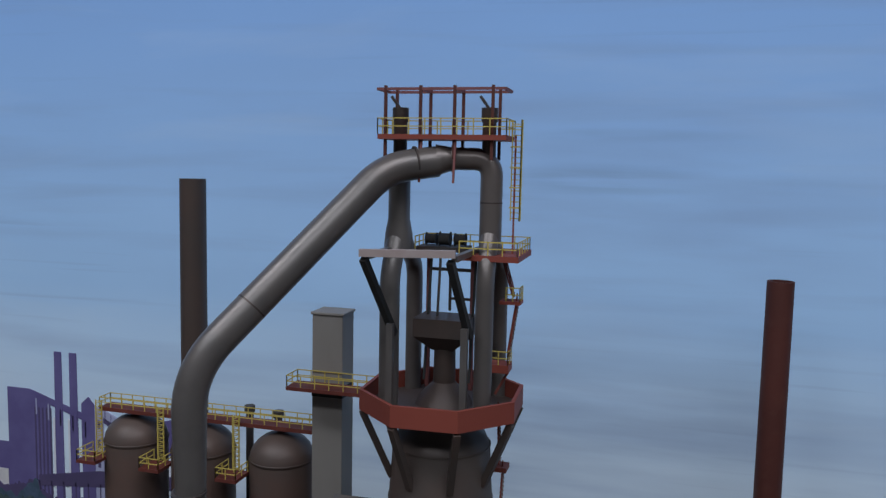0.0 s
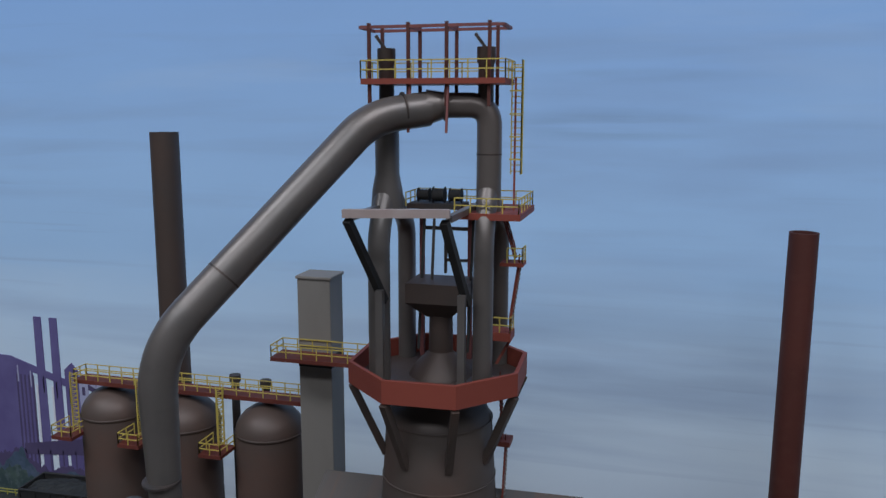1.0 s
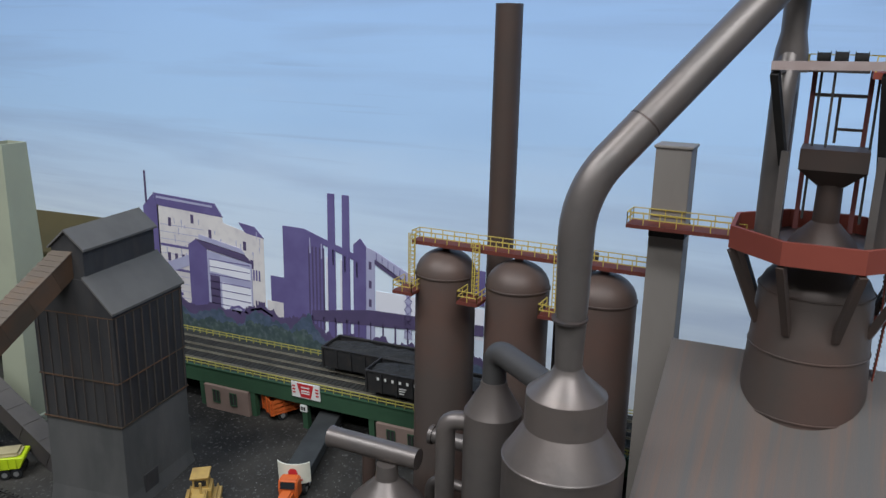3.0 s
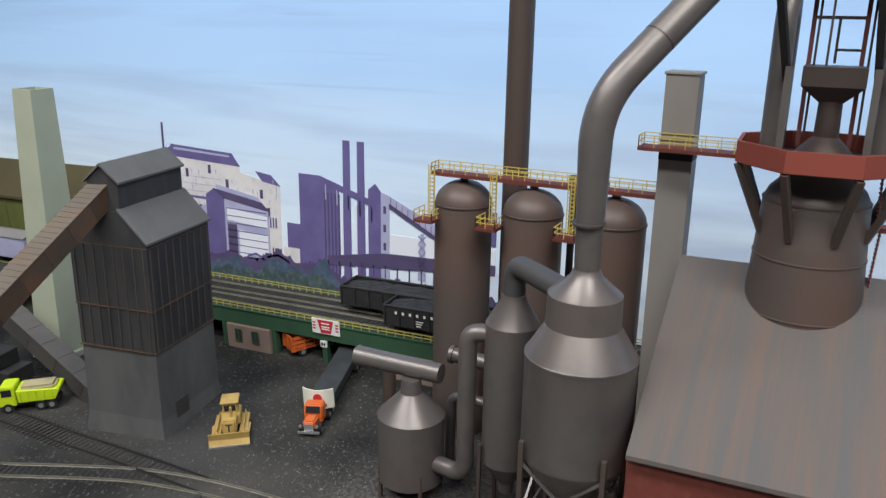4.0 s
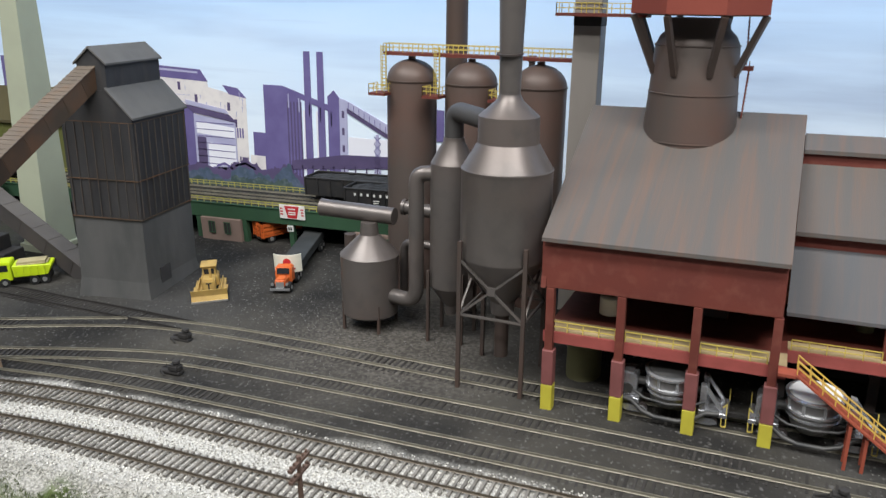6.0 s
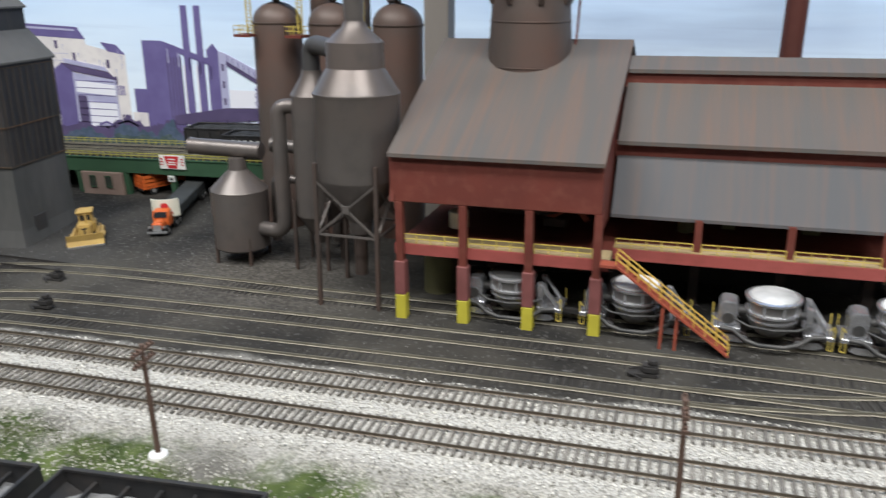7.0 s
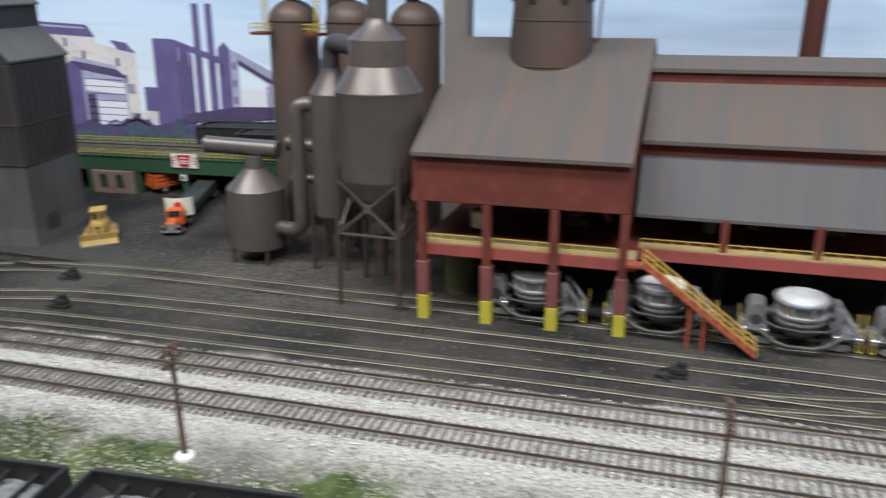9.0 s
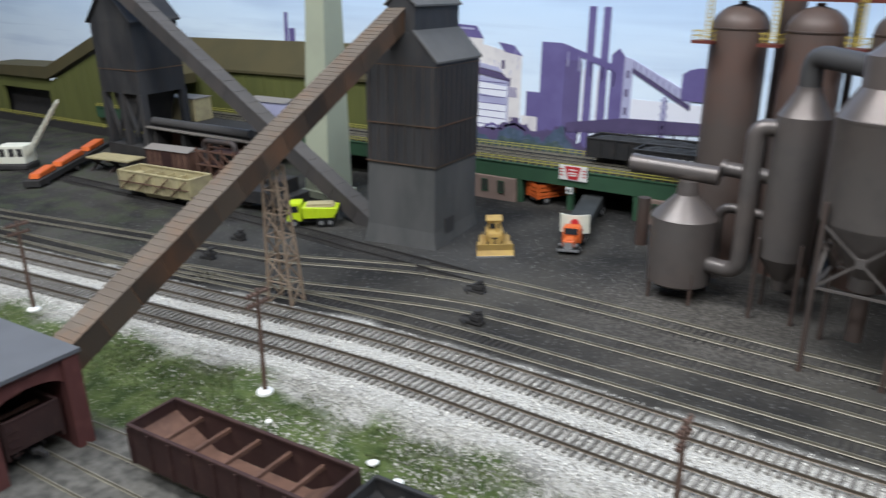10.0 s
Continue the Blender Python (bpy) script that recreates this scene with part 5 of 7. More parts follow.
def hopper_car(m, length, paint, label, load=None, inner=None, lettering=True, height=3.6, width=3.3):
    """An open hopper or gondola: sheets with ribs, top chord, cross braces inside, sloping ends, trucks."""
    t = thing("hopper_car", m, label, "rail car", "open rail cars")
    inner = inner or paint
    h, w, z0 = length / 2, width / 2, 1.15
    for s in (-1, 1):
        side = part("side_sheet", boxes((-h, h, s * w - 0.05, s * w + 0.05, z0, height)), paint, t)
        part("top_chord", soften(boxes((-h - 0.03, h + 0.03, s * w - 0.12, s * w + 0.12, height - 0.12, height + 0.08)), 0.03), paint, side)
        n = max(6, int(length / 1.6))
        for k in range(n + 1):
            x = -h + 0.1 + (length - 0.2) * k / n
            part("rib", boxes((x - 0.09, x + 0.09, s * (w + 0.11) - 0.07, s * (w + 0.11) + 0.07, z0, height - 0.13)), paint, side)
        if lettering:
            for k in range(12):
                part("lettering_bar", boxes((-h * 0.8 + k * 0.8, -h * 0.8 + k * 0.8 + 0.24, s * (w + 0.2) - 0.01, s * (w + 0.2) + 0.01, 2.5, 2.8)), SIGN_WHITE, side)
            for k in range(3):
                part("lettering_bar", boxes((-h * 0.45, -h * 0.45 + 0.5 + 0.15 * k, s * (w + 0.2) - 0.01, s * (w + 0.2) + 0.01, 1.5 + 0.25 * k, 1.6 + 0.25 * k)), SIGN_WHITE, side)
    for s in (-1, 1):
        part("end_sheet", boxes((s * h - 0.06, s * h + 0.06, -w, w, z0 + 0.4, height)), paint, t)
        part("top_chord", soften(boxes((s * h - 0.1, s * h + 0.1, -w, w, height - 0.1, height + 0.07)), 0.03), paint, t)
        bm = prism(bmesh.new(), [(s * (h - 0.1), height - 0.7), (s * (h - length * 0.24), z0), (s * (h - length * 0.24), z0 - 0.1), (s * (h - 0.1), height - 0.9)], -w + 0.08, w - 0.08)
        part("slope_sheet", bm, inner, t, "rust-stained slope sheet")
        part("coupler", boxes((s * h + s * 0.45 - 0.4, s * h + s * 0.45 + 0.4, -0.15, 0.15, 0.8, 1.1)), BLACK, t)
        lad = bmesh.new()
        for z in (1.4, 1.9, 2.4, 2.9):
            beam(lad, (s * (h + 0.12), -w + 0.1, z), (s * (h + 0.12), -w + 0.7, z), 0.05)
        part("grab_iron", lad, paint, t)
    part("floor_sheet", boxes((-h * 0.55, h * 0.55, -w + 0.06, w - 0.06, z0 - 0.1, z0)), inner, t)
    part("centre_sill", boxes((-h, h, -0.3, 0.3, 0.75, 1.04)), BLACK, t)
    part("hopper_bay", prism(bmesh.new(), [(-h * 0.5, 1.03), (h * 0.5, 1.03), (h * 0.34, 0.5), (-h * 0.34, 0.5)], -w * 0.7, w * 0.7), paint, t)
    for k in range(1, 6):
        x = -h + length * k / 6
        part("cross_brace", boxes((x - 0.08, x + 0.08, -w + 0.06, w - 0.06, height - 0.75, height - 0.5)), inner, t)
    if load:
        bm = bmesh.new()
        nx, ny = 26, 9
        top = 0.15 if load is COAL else -0.7
        g = [[bm.verts.new((-h + 0.1 + (length - 0.2) * i / nx, -w + 0.07 + (width - 0.14) * j / ny,
                            height + top - 0.5 * abs(2 * j / ny - 1) ** 2 - 0.4 * abs(2 * i / nx - 1) ** 6 + 0.22 * noise.noise((i * 0.6, j * 0.7, length)))) for j in range(ny + 1)] for i in range(nx + 1)]
        for i in range(nx):
            for j in range(ny):
                bm.faces.new((g[i][j], g[i + 1][j], g[i + 1][j + 1], g[i][j + 1]))
        part("load", bm, load, t)
    wheels(t, (-h + 2.0, h - 2.0))
    return t


hopper_car(on_ground(-39.7, 63.6, 4.3), 13.6, CAR_BLACK, "black open hopper car with coal standing on the viaduct", COAL, height=3.25)
hopper_car(on_ground(-46.7, 66.6, 4.3), 13.8, CAR_BLACK, "weathered black hopper car heaped with coal on the viaduct", COAL, None, False, height=3.25)

FRONT = [(-140, -7), (-90, 1.6), (-70, 4.2), (-58, 5.4), (-50.7, 6.1), (-36, 7.1), (-24, 8.0), (-12, 8.8), (3.3, 9.7), (24, 10.6), (60, 11.8), (120, 12.6)]
track(FRONT, "front siding track half sunk in dirt", z=-0.75, near=(-70, 20))
track([(-140, -5), (-70, 1.0), (-56, 2.0), (-40, 3.0), (0, 4.5), (60, 6)], "loading track leading into the shed", z=-0.75, near=(-60, -30))
hopper_car(on_ground(-43.6, 6.6, -0.75, 4.0), 14.0, CAR_BROWN, "empty oxide brown hopper car with rusty slope sheets", None, CAR_RUST, False)
hopper_car(on_ground(-30.4, 7.5, -0.75, 4.2), 10.2, CAR_BLACK, "short black open car with a grey stone load", STONE_LOAD, None, False)
hopper_car(on_ground(-18.3, 8.4, -0.75, 3.8), 11.2, CAR_BLACK, "short black open car with a grey stone load", STONE_LOAD, None, False)
hopper_car(on_ground(-3.7, 9.35, -0.75, 3.4), 13.9, CAR_BROWN, "empty dark brown hopper car on the front siding", None, CAR_BROWN, False)
hopper_car(on_ground(-62.6, 1.55, -0.75, 4.0), 12.0, CAR_BROWN, "brown hopper car standing in the loading shed", None, CAR_RUST, False)
tan_car = hopper_car(on_ground(-98.5, 39.9, 0, 5), 13, CAR_TAN, "pale tan hopper car in the yard", None, CAR_TAN, False)
for k in range(4):
    part("side_brace", beams(0.12, ((-6.2 + 3.1 * k, -1.92, 1.3), (-3.1 + 3.1 * k, -1.92, 3.4))), CAR_RUST, tan_car)
part("side_belt", beams(0.12, ((-6.4, -1.92, 2.3), (6.4, -1.92, 2.3))), CAR_RUST, tan_car)


# ---- slag ladle cars ----
LADLE = material("worn_silver_grey_steel", (0.66, 0.66, 0.68), 0.27, 0.78, (0.2, 0.2, 0.21), 0.4, 0.5, (0.55, 0.55, 0.55), 1.2, 0.3, 0.1, 6)
LADLE_BOWL = material("streaked_bowl_steel", (0.42, 0.41, 0.4), 0.28, 0.7, (0.1, 0.09, 0.085), 0.25, 0.7, (0.55, 0.55, 0.55), 1.0, 0.3, 0.12, 6, (1, 1, 0.4))
LADLE_DARK = material("dark_ladle_steel", (0.055, 0.055, 0.055), 0.5, 0.4, (0.16, 0.15, 0.14), 0.5, 0.5, None, 1, 0, 0.1, 6)
SLAG_WHITE = material("pale_slag_crust", (0.68, 0.68, 0.67), 0.7, 0.0, (0.56, 0.56, 0.55), 0.5, 0.5, None, 1, 0, 0.15, 6)


SLAG_GREY = material("mottled_slag_crust", (0.6, 0.6, 0.59), 0.6, 0.0, (0.04, 0.04, 0.04), 0.16, 1.0, None, 1, 0, 0.15, 6)


def ladle_car(m):
    t = thing("ladle_car", m, "grey steel ladle car with a round bowl and yellow grab rails", "ladle car", "train of ladle cars")
    bowl = part("bowl", lathe(bmesh.new(), [(0.5, 0.85), (0.95, 1.0), (1.35, 1.4), (1.53, 2.0), (1.58, 2.55), (1.58, 2.76), (1.64, 3.45), (1.5, 3.62)], 36, cap=False), LADLE_BOWL, t, smooth=35)
    part("rim", lathe(bmesh.new(), [(1.64, 3.42), (1.82, 3.5), (1.84, 3.66), (1.62, 3.72), (1.5, 3.6)], 36, cap=False), LADLE, bowl, "bright bowl rim", smooth=35)
    part("hoop", lathe(bmesh.new(), [(1.58, 2.54), (1.78, 2.58), (1.78, 2.74), (1.59, 2.78)], 36, cap=False), LADLE, bowl, smooth=35)
    part("hoop", lathe(bmesh.new(), [(1.54, 2.08), (1.66, 2.12), (1.67, 2.24), (1.56, 2.28)], 36, cap=False), LADLE, bowl, smooth=35)
    part("crust", lathe(bmesh.new(), [(1.58, 3.66), (1.5, 3.78), (0.8, 3.86), (0.1, 3.88)], 36), SLAG_WHITE, bowl, "crusted bowl filling", smooth=40)
    for k in range(8):
        a = radians(22.5 + 45 * k)
        part("lug", boxes((1.62 * math.cos(a) - 0.1, 1.62 * math.cos(a) + 0.1, 1.62 * math.sin(a) - 0.1, 1.62 * math.sin(a) + 0.1, 2.77, 3.44)), LADLE, bowl)
    for s in (-1, 1):
        arc = [(-3.4, s * 1.15, 1.45), (-2.5, s * 1.25, 1.4), (-1.7, s * 1.5, 0.85), (-0.8, s * 1.65, 0.62), (0.8, s * 1.65, 0.62), (1.7, s * 1.5, 0.85), (2.5, s * 1.25, 1.4), (3.4, s * 1.15, 1.45)]
        part("side_frame", tube(bmesh.new(), arc, 0.17, 8), LADLE_DARK, t, smooth=50)
        arc = [(-2.4, s * 1.2, 2.2), (-1.5, s * 1.72, 2.0), (0, s * 1.95, 1.95), (1.5, s * 1.72, 2.0), (2.4, s * 1.2, 2.2)]
        part("trunnion_ring", tube(bmesh.new(), arc, 0.09, 8), LADLE_DARK, t, smooth=50)
    for s in (-1, 1):
        part("end_platform", soften(boxes((s * 2.95 - 0.95, s * 2.95 + 0.95, -1.15, 1.15, 1.15, 1.5)), 0.04), LADLE, t)
        tr = part("truck_frame", prism(bmesh.new(), [(s * 2.35 - 0.95, 0.65), (s * 2.35 - 0.5, 0.45), (s * 2.35 + 0.5, 0.45), (s * 2.35 + 0.95, 0.65), (s * 2.35 + 0.7, 0.95), (s * 2.35 - 0.7, 0.95)], -1.12, -0.95), LADLE, t)
        part("truck_frame", prism(bmesh.new(), [(s * 2.35 - 0.95, 0.65), (s * 2.35 - 0.5, 0.45), (s * 2.35 + 0.5, 0.45), (s * 2.35 + 0.95, 0.65), (s * 2.35 + 0.7, 0.95), (s * 2.35 - 0.7, 0.95)], 0.95, 1.12), LADLE, t)
        part("bolster", boxes((s * 2.35 - 0.35, s * 2.35 + 0.35, -0.94, 0.94, 0.6, 1.14)), LADLE_DARK, t)
        for dx in (-0.55, 0.55):
            for q in (-1, 1):
                part("wheel", tube(bmesh.new(), [(s * 2.35 + dx, q * 0.72, 0.72), (s * 2.35 + dx, q * 0.9, 0.72)], 0.39, 16), DARK_STEEL, tr)
        part("grab_rail", beams(0.07, ((s * 3.85, -1.1, 0.55), (s * 3.85, -1.1, 2.3)), ((s * 3.55, -1.15, 0.55), (s * 3.55, -1.15, 1.2)), ((s * 3.55, -1.15, 0.55), (s * 3.85, -1.15, 0.55)), ((s * 3.85, -1.1, 2.25), (s * 3.6, -1.1, 2.0))), YELLOW, t, "yellow grab rail")
        part("grab_rail", beams(0.07, ((s * 3.85, 1.1, 0.9), (s * 3.85, 1.1, 2.3))), YELLOW, t, "yellow grab rail")
        part("coupler", boxes((s * 4.2 - 0.35, s * 4.2 + 0.35, -0.15, 0.15, 0.85, 1.15)), BLACK, t)
    bm = prism(bmesh.new(), [(-3.5, 1.5), (-2.3, 1.5), (-2.2, 2.9), (-2.4, 3.3), (-3.2, 3.35), (-3.5, 3.0)], -0.85, 0.7)
    gear = part("gear_case", soften(bm, 0.1, 2), LADLE, t, "rounded tilting gear case")
    part("gear_cover", tube(bmesh.new(), [(-2.85, -0.98, 2.1), (-2.85, -0.86, 2.1)], 0.4, 20), LADLE_DARK, gear)
    for s in (-1, 1):
        part("yoke", prism(bmesh.new(), [(2.05, 1.5), (2.45, 1.5), (2.5, 3.25), (2.1, 3.35)], s * 0.8 - 0.25, s * 0.8 + 0.25), LADLE, t)
        part("yoke_stay", beams(0.22, ((2.35, s * 0.8, 3.25), (3.5, s * 0.8, 1.55))), LADLE, t)
        part("trunnion", tube(bmesh.new(), [(s * 1.6, 0, 2.4), (s * 2.25, 0, 2.4)], 0.28, 16), LADLE_DARK, t)
    return t


first_ladle = ladle_car(on_ground(19.45, 37.15, 0.0, -1.6))
for lx in (11.3, 2.1, -7.0):
    made = copy_thing(first_ladle, on_ground(lx, 37.7 - 0.0286 * lx, 0.0, -1.6))
    for o in made.children_recursive:
        if o.name.startswith("crust") and lx != 2.1:
            o.data = o.data.copy()
            o.data.materials[0] = LADLE_DARK if lx < 0 else SLAG_GREY
            o["label"] = "dark empty bowl lining" if lx < 0 else "half dark, half pale slag crust"


# ---- road vehicles ----
ORANGE = material("orange_toy_paint", (0.62, 0.13, 0.03), 0.4, 0.0, (0.5, 0.1, 0.03), 1.0, 0.4, None, 1, 0, 0)
DOZER_YELLOW = material("worn_dozer_yellow", (0.5, 0.33, 0.1), 0.6, 0.0, (0.32, 0.2, 0.08), 1.0, 0.6, None, 1, 0, 0.1, 6)
LIME = material("lime_yellow_paint", (0.55, 0.7, 0.02), 0.4, 0.0, (0.45, 0.58, 0.03), 1.0, 0.4, None, 1, 0, 0)
CREAM = material("cream_paint", (0.72, 0.7, 0.58), 0.5, 0.0, (0.62, 0.6, 0.5), 1.0, 0.4, None, 1, 0, 0)
GLASS_DARK = material("dark_window", (0.02, 0.022, 0.025), 0.15, 0.0, None, 1, 0, None, 1, 0, 0)
TYRE = material("tyre_rubber", (0.018, 0.018, 0.018), 0.8, 0.0, None, 1, 0, None, 1, 0, 0)
CHROME = material("pale_metal", (0.6, 0.6, 0.6), 0.35, 0.8, None, 1, 0, None, 1, 0, 0)
TARP = material("grey_trailer", (0.032, 0.034, 0.034), 0.75, 0.0, (0.05, 0.053, 0.053), 0.5, 0.6, None, 1, 0, 0.15, 6)


def road_wheels(t, axles, half, r=0.5):
    for x in axles:
        for s in (-1, 1):
            w = part("wheel", tube(bmesh.new(), [(x, s * half - 0.17, r), (x, s * half + 0.17, r)], r, 20), TYRE, t)
            part("rim", tube(bmesh.new(), [(x, s * (half + 0.18), r), (x, s * (half + 0.2), r)], r * 0.5, 14), CHROME, w)


def dump_truck(m):
    t = thing("dump_truck", m, "lime yellow toy dump truck with a loaded bed", "truck")
    part("chassis", boxes((-2.6, 2.4, -0.6, 0.6, 0.5, 0.85)), BLACK, t)
    cab = part("cab", soften(prism(bmesh.new(), [(1.0, 0.7), (2.6, 0.7), (2.6, 1.6), (2.35, 2.7), (1.0, 2.7)], -1.05, 1.05), 0.08, 2), LIME, t)
    part("windscreen", prism(bmesh.new(), [(2.6, 1.75), (2.4, 2.5), (2.43, 2.52), (2.64, 1.77)], -0.9, 0.9), GLASS_DARK, cab)
    for s in (-1, 1):
        part("side_window", boxes((1.3, 2.2, s * 1.06 - 0.02, s * 1.06 + 0.02, 1.75, 2.45)), GLASS_DARK, cab)
    part("bumper", boxes((2.6, 2.75, -1.05, 1.05, 0.55, 0.8)), CHROME, t)
    bed = bmesh.new()
    prism(bed, [(-3.0, 1.9), (-2.5, 1.0), (0.8, 1.0), (0.9, 2.3), (-2.9, 2.1)], -1.15, 1.15)
    part("dump_bed", soften(bed, 0.06), LIME, t)
    for k in range(5):
        part("bed_rib", boxes((-2.3 + 0.7 * k, -2.15 + 0.7 * k, -1.24, 1.24, 1.1, 2.12)), LIME, t)
    part("bed_load", soften(boxes((-2.6, 0.7, -0.95, 0.95, 2.0, 2.5)), 0.22, 2), CAR_TAN, t)
    road_wheels(t, (1.8, -1.1, -2.1), 0.95)


dump_truck(on_ground(-75.1, 42.3, 0, 218))


def bulldozer(m):
    t = thing("bulldozer", m, "worn yellow bulldozer with its blade down", "bulldozer")
    for s in (-1, 1):
        part("crawler_track", soften(boxes((-2.0, 1.9, s * 1.15 - 0.35, s * 1.15 + 0.35, 0.0, 1.0)), 0.3, 3), DOZER_YELLOW, t)
    part("body", soften(boxes((-1.6, 0.4, -0.85, 0.85, 0.7, 1.7)), 0.1, 2), DOZER_YELLOW, t)
    part("engine_hood", soften(boxes((0.3, 2.0, -0.62, 0.62, 0.7, 1.95)), 0.12, 2), DOZER_YELLOW, t)
    grille = part("radiator", boxes((2.0, 2.06, -0.5, 0.5, 0.8, 1.8)), DOZER_YELLOW, t)
    part("lettering_bar", boxes((2.06, 2.09, -0.07, 0.07, 0.95, 1.55), (2.06, 2.09, -0.28, 0.28, 1.56, 1.68)), BLACK, grille)
    cab = part("cab", soften(boxes((-1.3, 0.1, -0.65, 0.65, 1.7, 2.7)), 0.08), DOZER_YELLOW, t)
    part("cab_window", boxes((0.1, 0.13, -0.5, 0.5, 1.95, 2.5)), GLASS_DARK, cab)
    part("roof", soften(boxes((-1.5, 0.3, -0.8, 0.8, 2.7, 2.9)), 0.06), DOZER_YELLOW, cab)
    part("exhaust", tube(bmesh.new(), [(1.2, 0.2, 1.9), (1.2, 0.2, 2.9)], 0.12, 10), DOZER_YELLOW, t)
    bm = prism(bmesh.new(), [(2.75, 0.05), (2.55, 0.6), (2.75, 1.25), (2.85, 1.25), (2.68, 0.6), (2.95, 0.05)], -1.75, 1.75)
    part("blade", bm, DOZER_YELLOW, t, "pale worn dozer blade")
    part("blade_edge", boxes((2.8, 3.05, -1.75, 1.75, 0.0, 0.14)), CHROME, t)
    for s in (-1, 1):
        part("push_arm", beams(0.2, ((0.0, s * 1.6, 0.5), (2.65, s * 1.5, 0.4))), DOZER_YELLOW, t)


bulldozer(on_ground(-53.9, 46.6, 0, -55))


def semi_truck(m):
    t = thing("semi_truck", m, "orange tractor with a cream-nosed dark trailer", "truck")
    part("chassis", boxes((-2.0, 2.4, -0.5, 0.5, 0.45, 0.75)), BLACK, t)
    cab = part("cab", soften(prism(bmesh.new(), [(-0.3, 0.6), (1.0, 0.6), (1.0, 1.55), (0.75, 2.3), (-0.3, 2.3)], -0.85, 0.85), 0.12, 3), ORANGE, t)
    part("windscreen", prism(bmesh.new(), [(1.0, 1.6), (0.8, 2.15), (0.84, 2.17), (1.05, 1.62)], -0.65, 0.65), GLASS_DARK, cab)
    part("hood", soften(boxes((0.95, 2.4, -0.55, 0.55, 0.6, 1.5)), 0.16, 3), ORANGE, t)
    part("grille", boxes((2.4, 2.46, -0.42, 0.42, 0.65, 1.25)), CHROME, t)
    for s in (-1, 1):
        part("fender", soften(boxes((1.3, 2.4, s * 0.75 - 0.22, s * 0.75 + 0.22, 0.6, 0.95)), 0.1, 2), BLACK, t)
        part("headlight", tube(bmesh.new(), [(2.4, s * 0.75, 1.05), (2.52, s * 0.75, 1.05)], 0.14, 12), CHROME, t)
    part("bumper", boxes((2.5, 2.62, -1.0, 1.0, 0.4, 0.62)), CHROME, t)
    road_wheels(t, (1.8, -0.9, -1.8), 0.85, 0.48)
    t2 = thing("truck_trailer", m, "low dark trailer with a rounded cream front shield", "trailer")
    part("trailer_bed", soften(boxes((-12.6, -0.9, -1.15, 1.15, 0.95, 1.9)), 0.06), TARP, t2)
    bm = bmesh.new()
    lo = []
    for k in range(13):
        a = radians(-52 + 104 * k / 12)
        lo.append((-1.9 + 1.5 * math.cos(a), 1.85 * math.sin(a)))
    grid = [[bm.verts.new((x - q, y, z)) for q, z in ((0, 1.2), (0, 3.1), (0.12, 3.1), (0.12, 1.2))] for x, y in lo]
    for p, q in zip(grid, grid[1:]):
        for i in range(4):
            bm.faces.new((p[i], q[i], q[(i + 1) % 4], p[(i + 1) % 4]))
    bm.faces.new(grid[0])
    bm.faces.new(grid[-1][::-1])
    shield = part("front_shield", bm, CREAM, t2, "cream front shield with a red disc", smooth=40)
    part("red_disc", tube(bmesh.new(), [(-0.36, 0.1, 2.35), (-0.33, 0.1, 2.35)], 0.42, 20), SIGN_RED, shield)
    part("lettering_bar", boxes((-0.5, -0.36, -0.8, 0.9, 1.6, 1.72)), SIGN_RED, shield)
    road_wheels(t2, (-10.4, -11.5), 1.1, 0.48)


semi_truck(on_ground(-47.4, 50.6, 0, -72))


def stake_truck(m):
    t = thing("stake_truck", m, "bright orange stake bed truck parked under the viaduct", "truck")
    part("chassis", boxes((-2.6, 2.6, -0.6, 0.6, 0.5, 0.8)), BLACK, t)
    for s in (-1, 1):
        for z in (1.1, 1.6, 2.1):
            part("stake_rail", boxes((-2.5, 1.2, s * 1.2 - 0.05, s * 1.2 + 0.05, z, z + 0.34)), ORANGE, t)
        for x in (-2.4, -1.2, 0.0, 1.1):
            part("stake", boxes((x - 0.08, x + 0.08, s * 1.28 - 0.05, s * 1.28 + 0.05, 0.8, 2.5)), ORANGE, t)
    for z in (1.1, 1.6, 2.1):
        part("stake_rail", boxes((-2.6, -2.5, -1.15, 1.15, z, z + 0.34)), ORANGE, t)
    for y in (-1.1, 0, 1.1):
        part("stake", boxes((-2.7, -2.6, y - 0.08, y + 0.08, 0.8, 2.5)), ORANGE, t)
    part("bed", boxes((-2.6, 1.3, -1.25, 1.25, 0.81, 1.0)), ORANGE, t)
    part("cab", soften(boxes((1.4, 2.9, -1.0, 1.0, 0.7, 2.4)), 0.15, 2), ORANGE, t)
    road_wheels(t, (2.1, -1.4), 1.0)


stake_truck(on_ground(-57.2, 63.6, 0, 60))


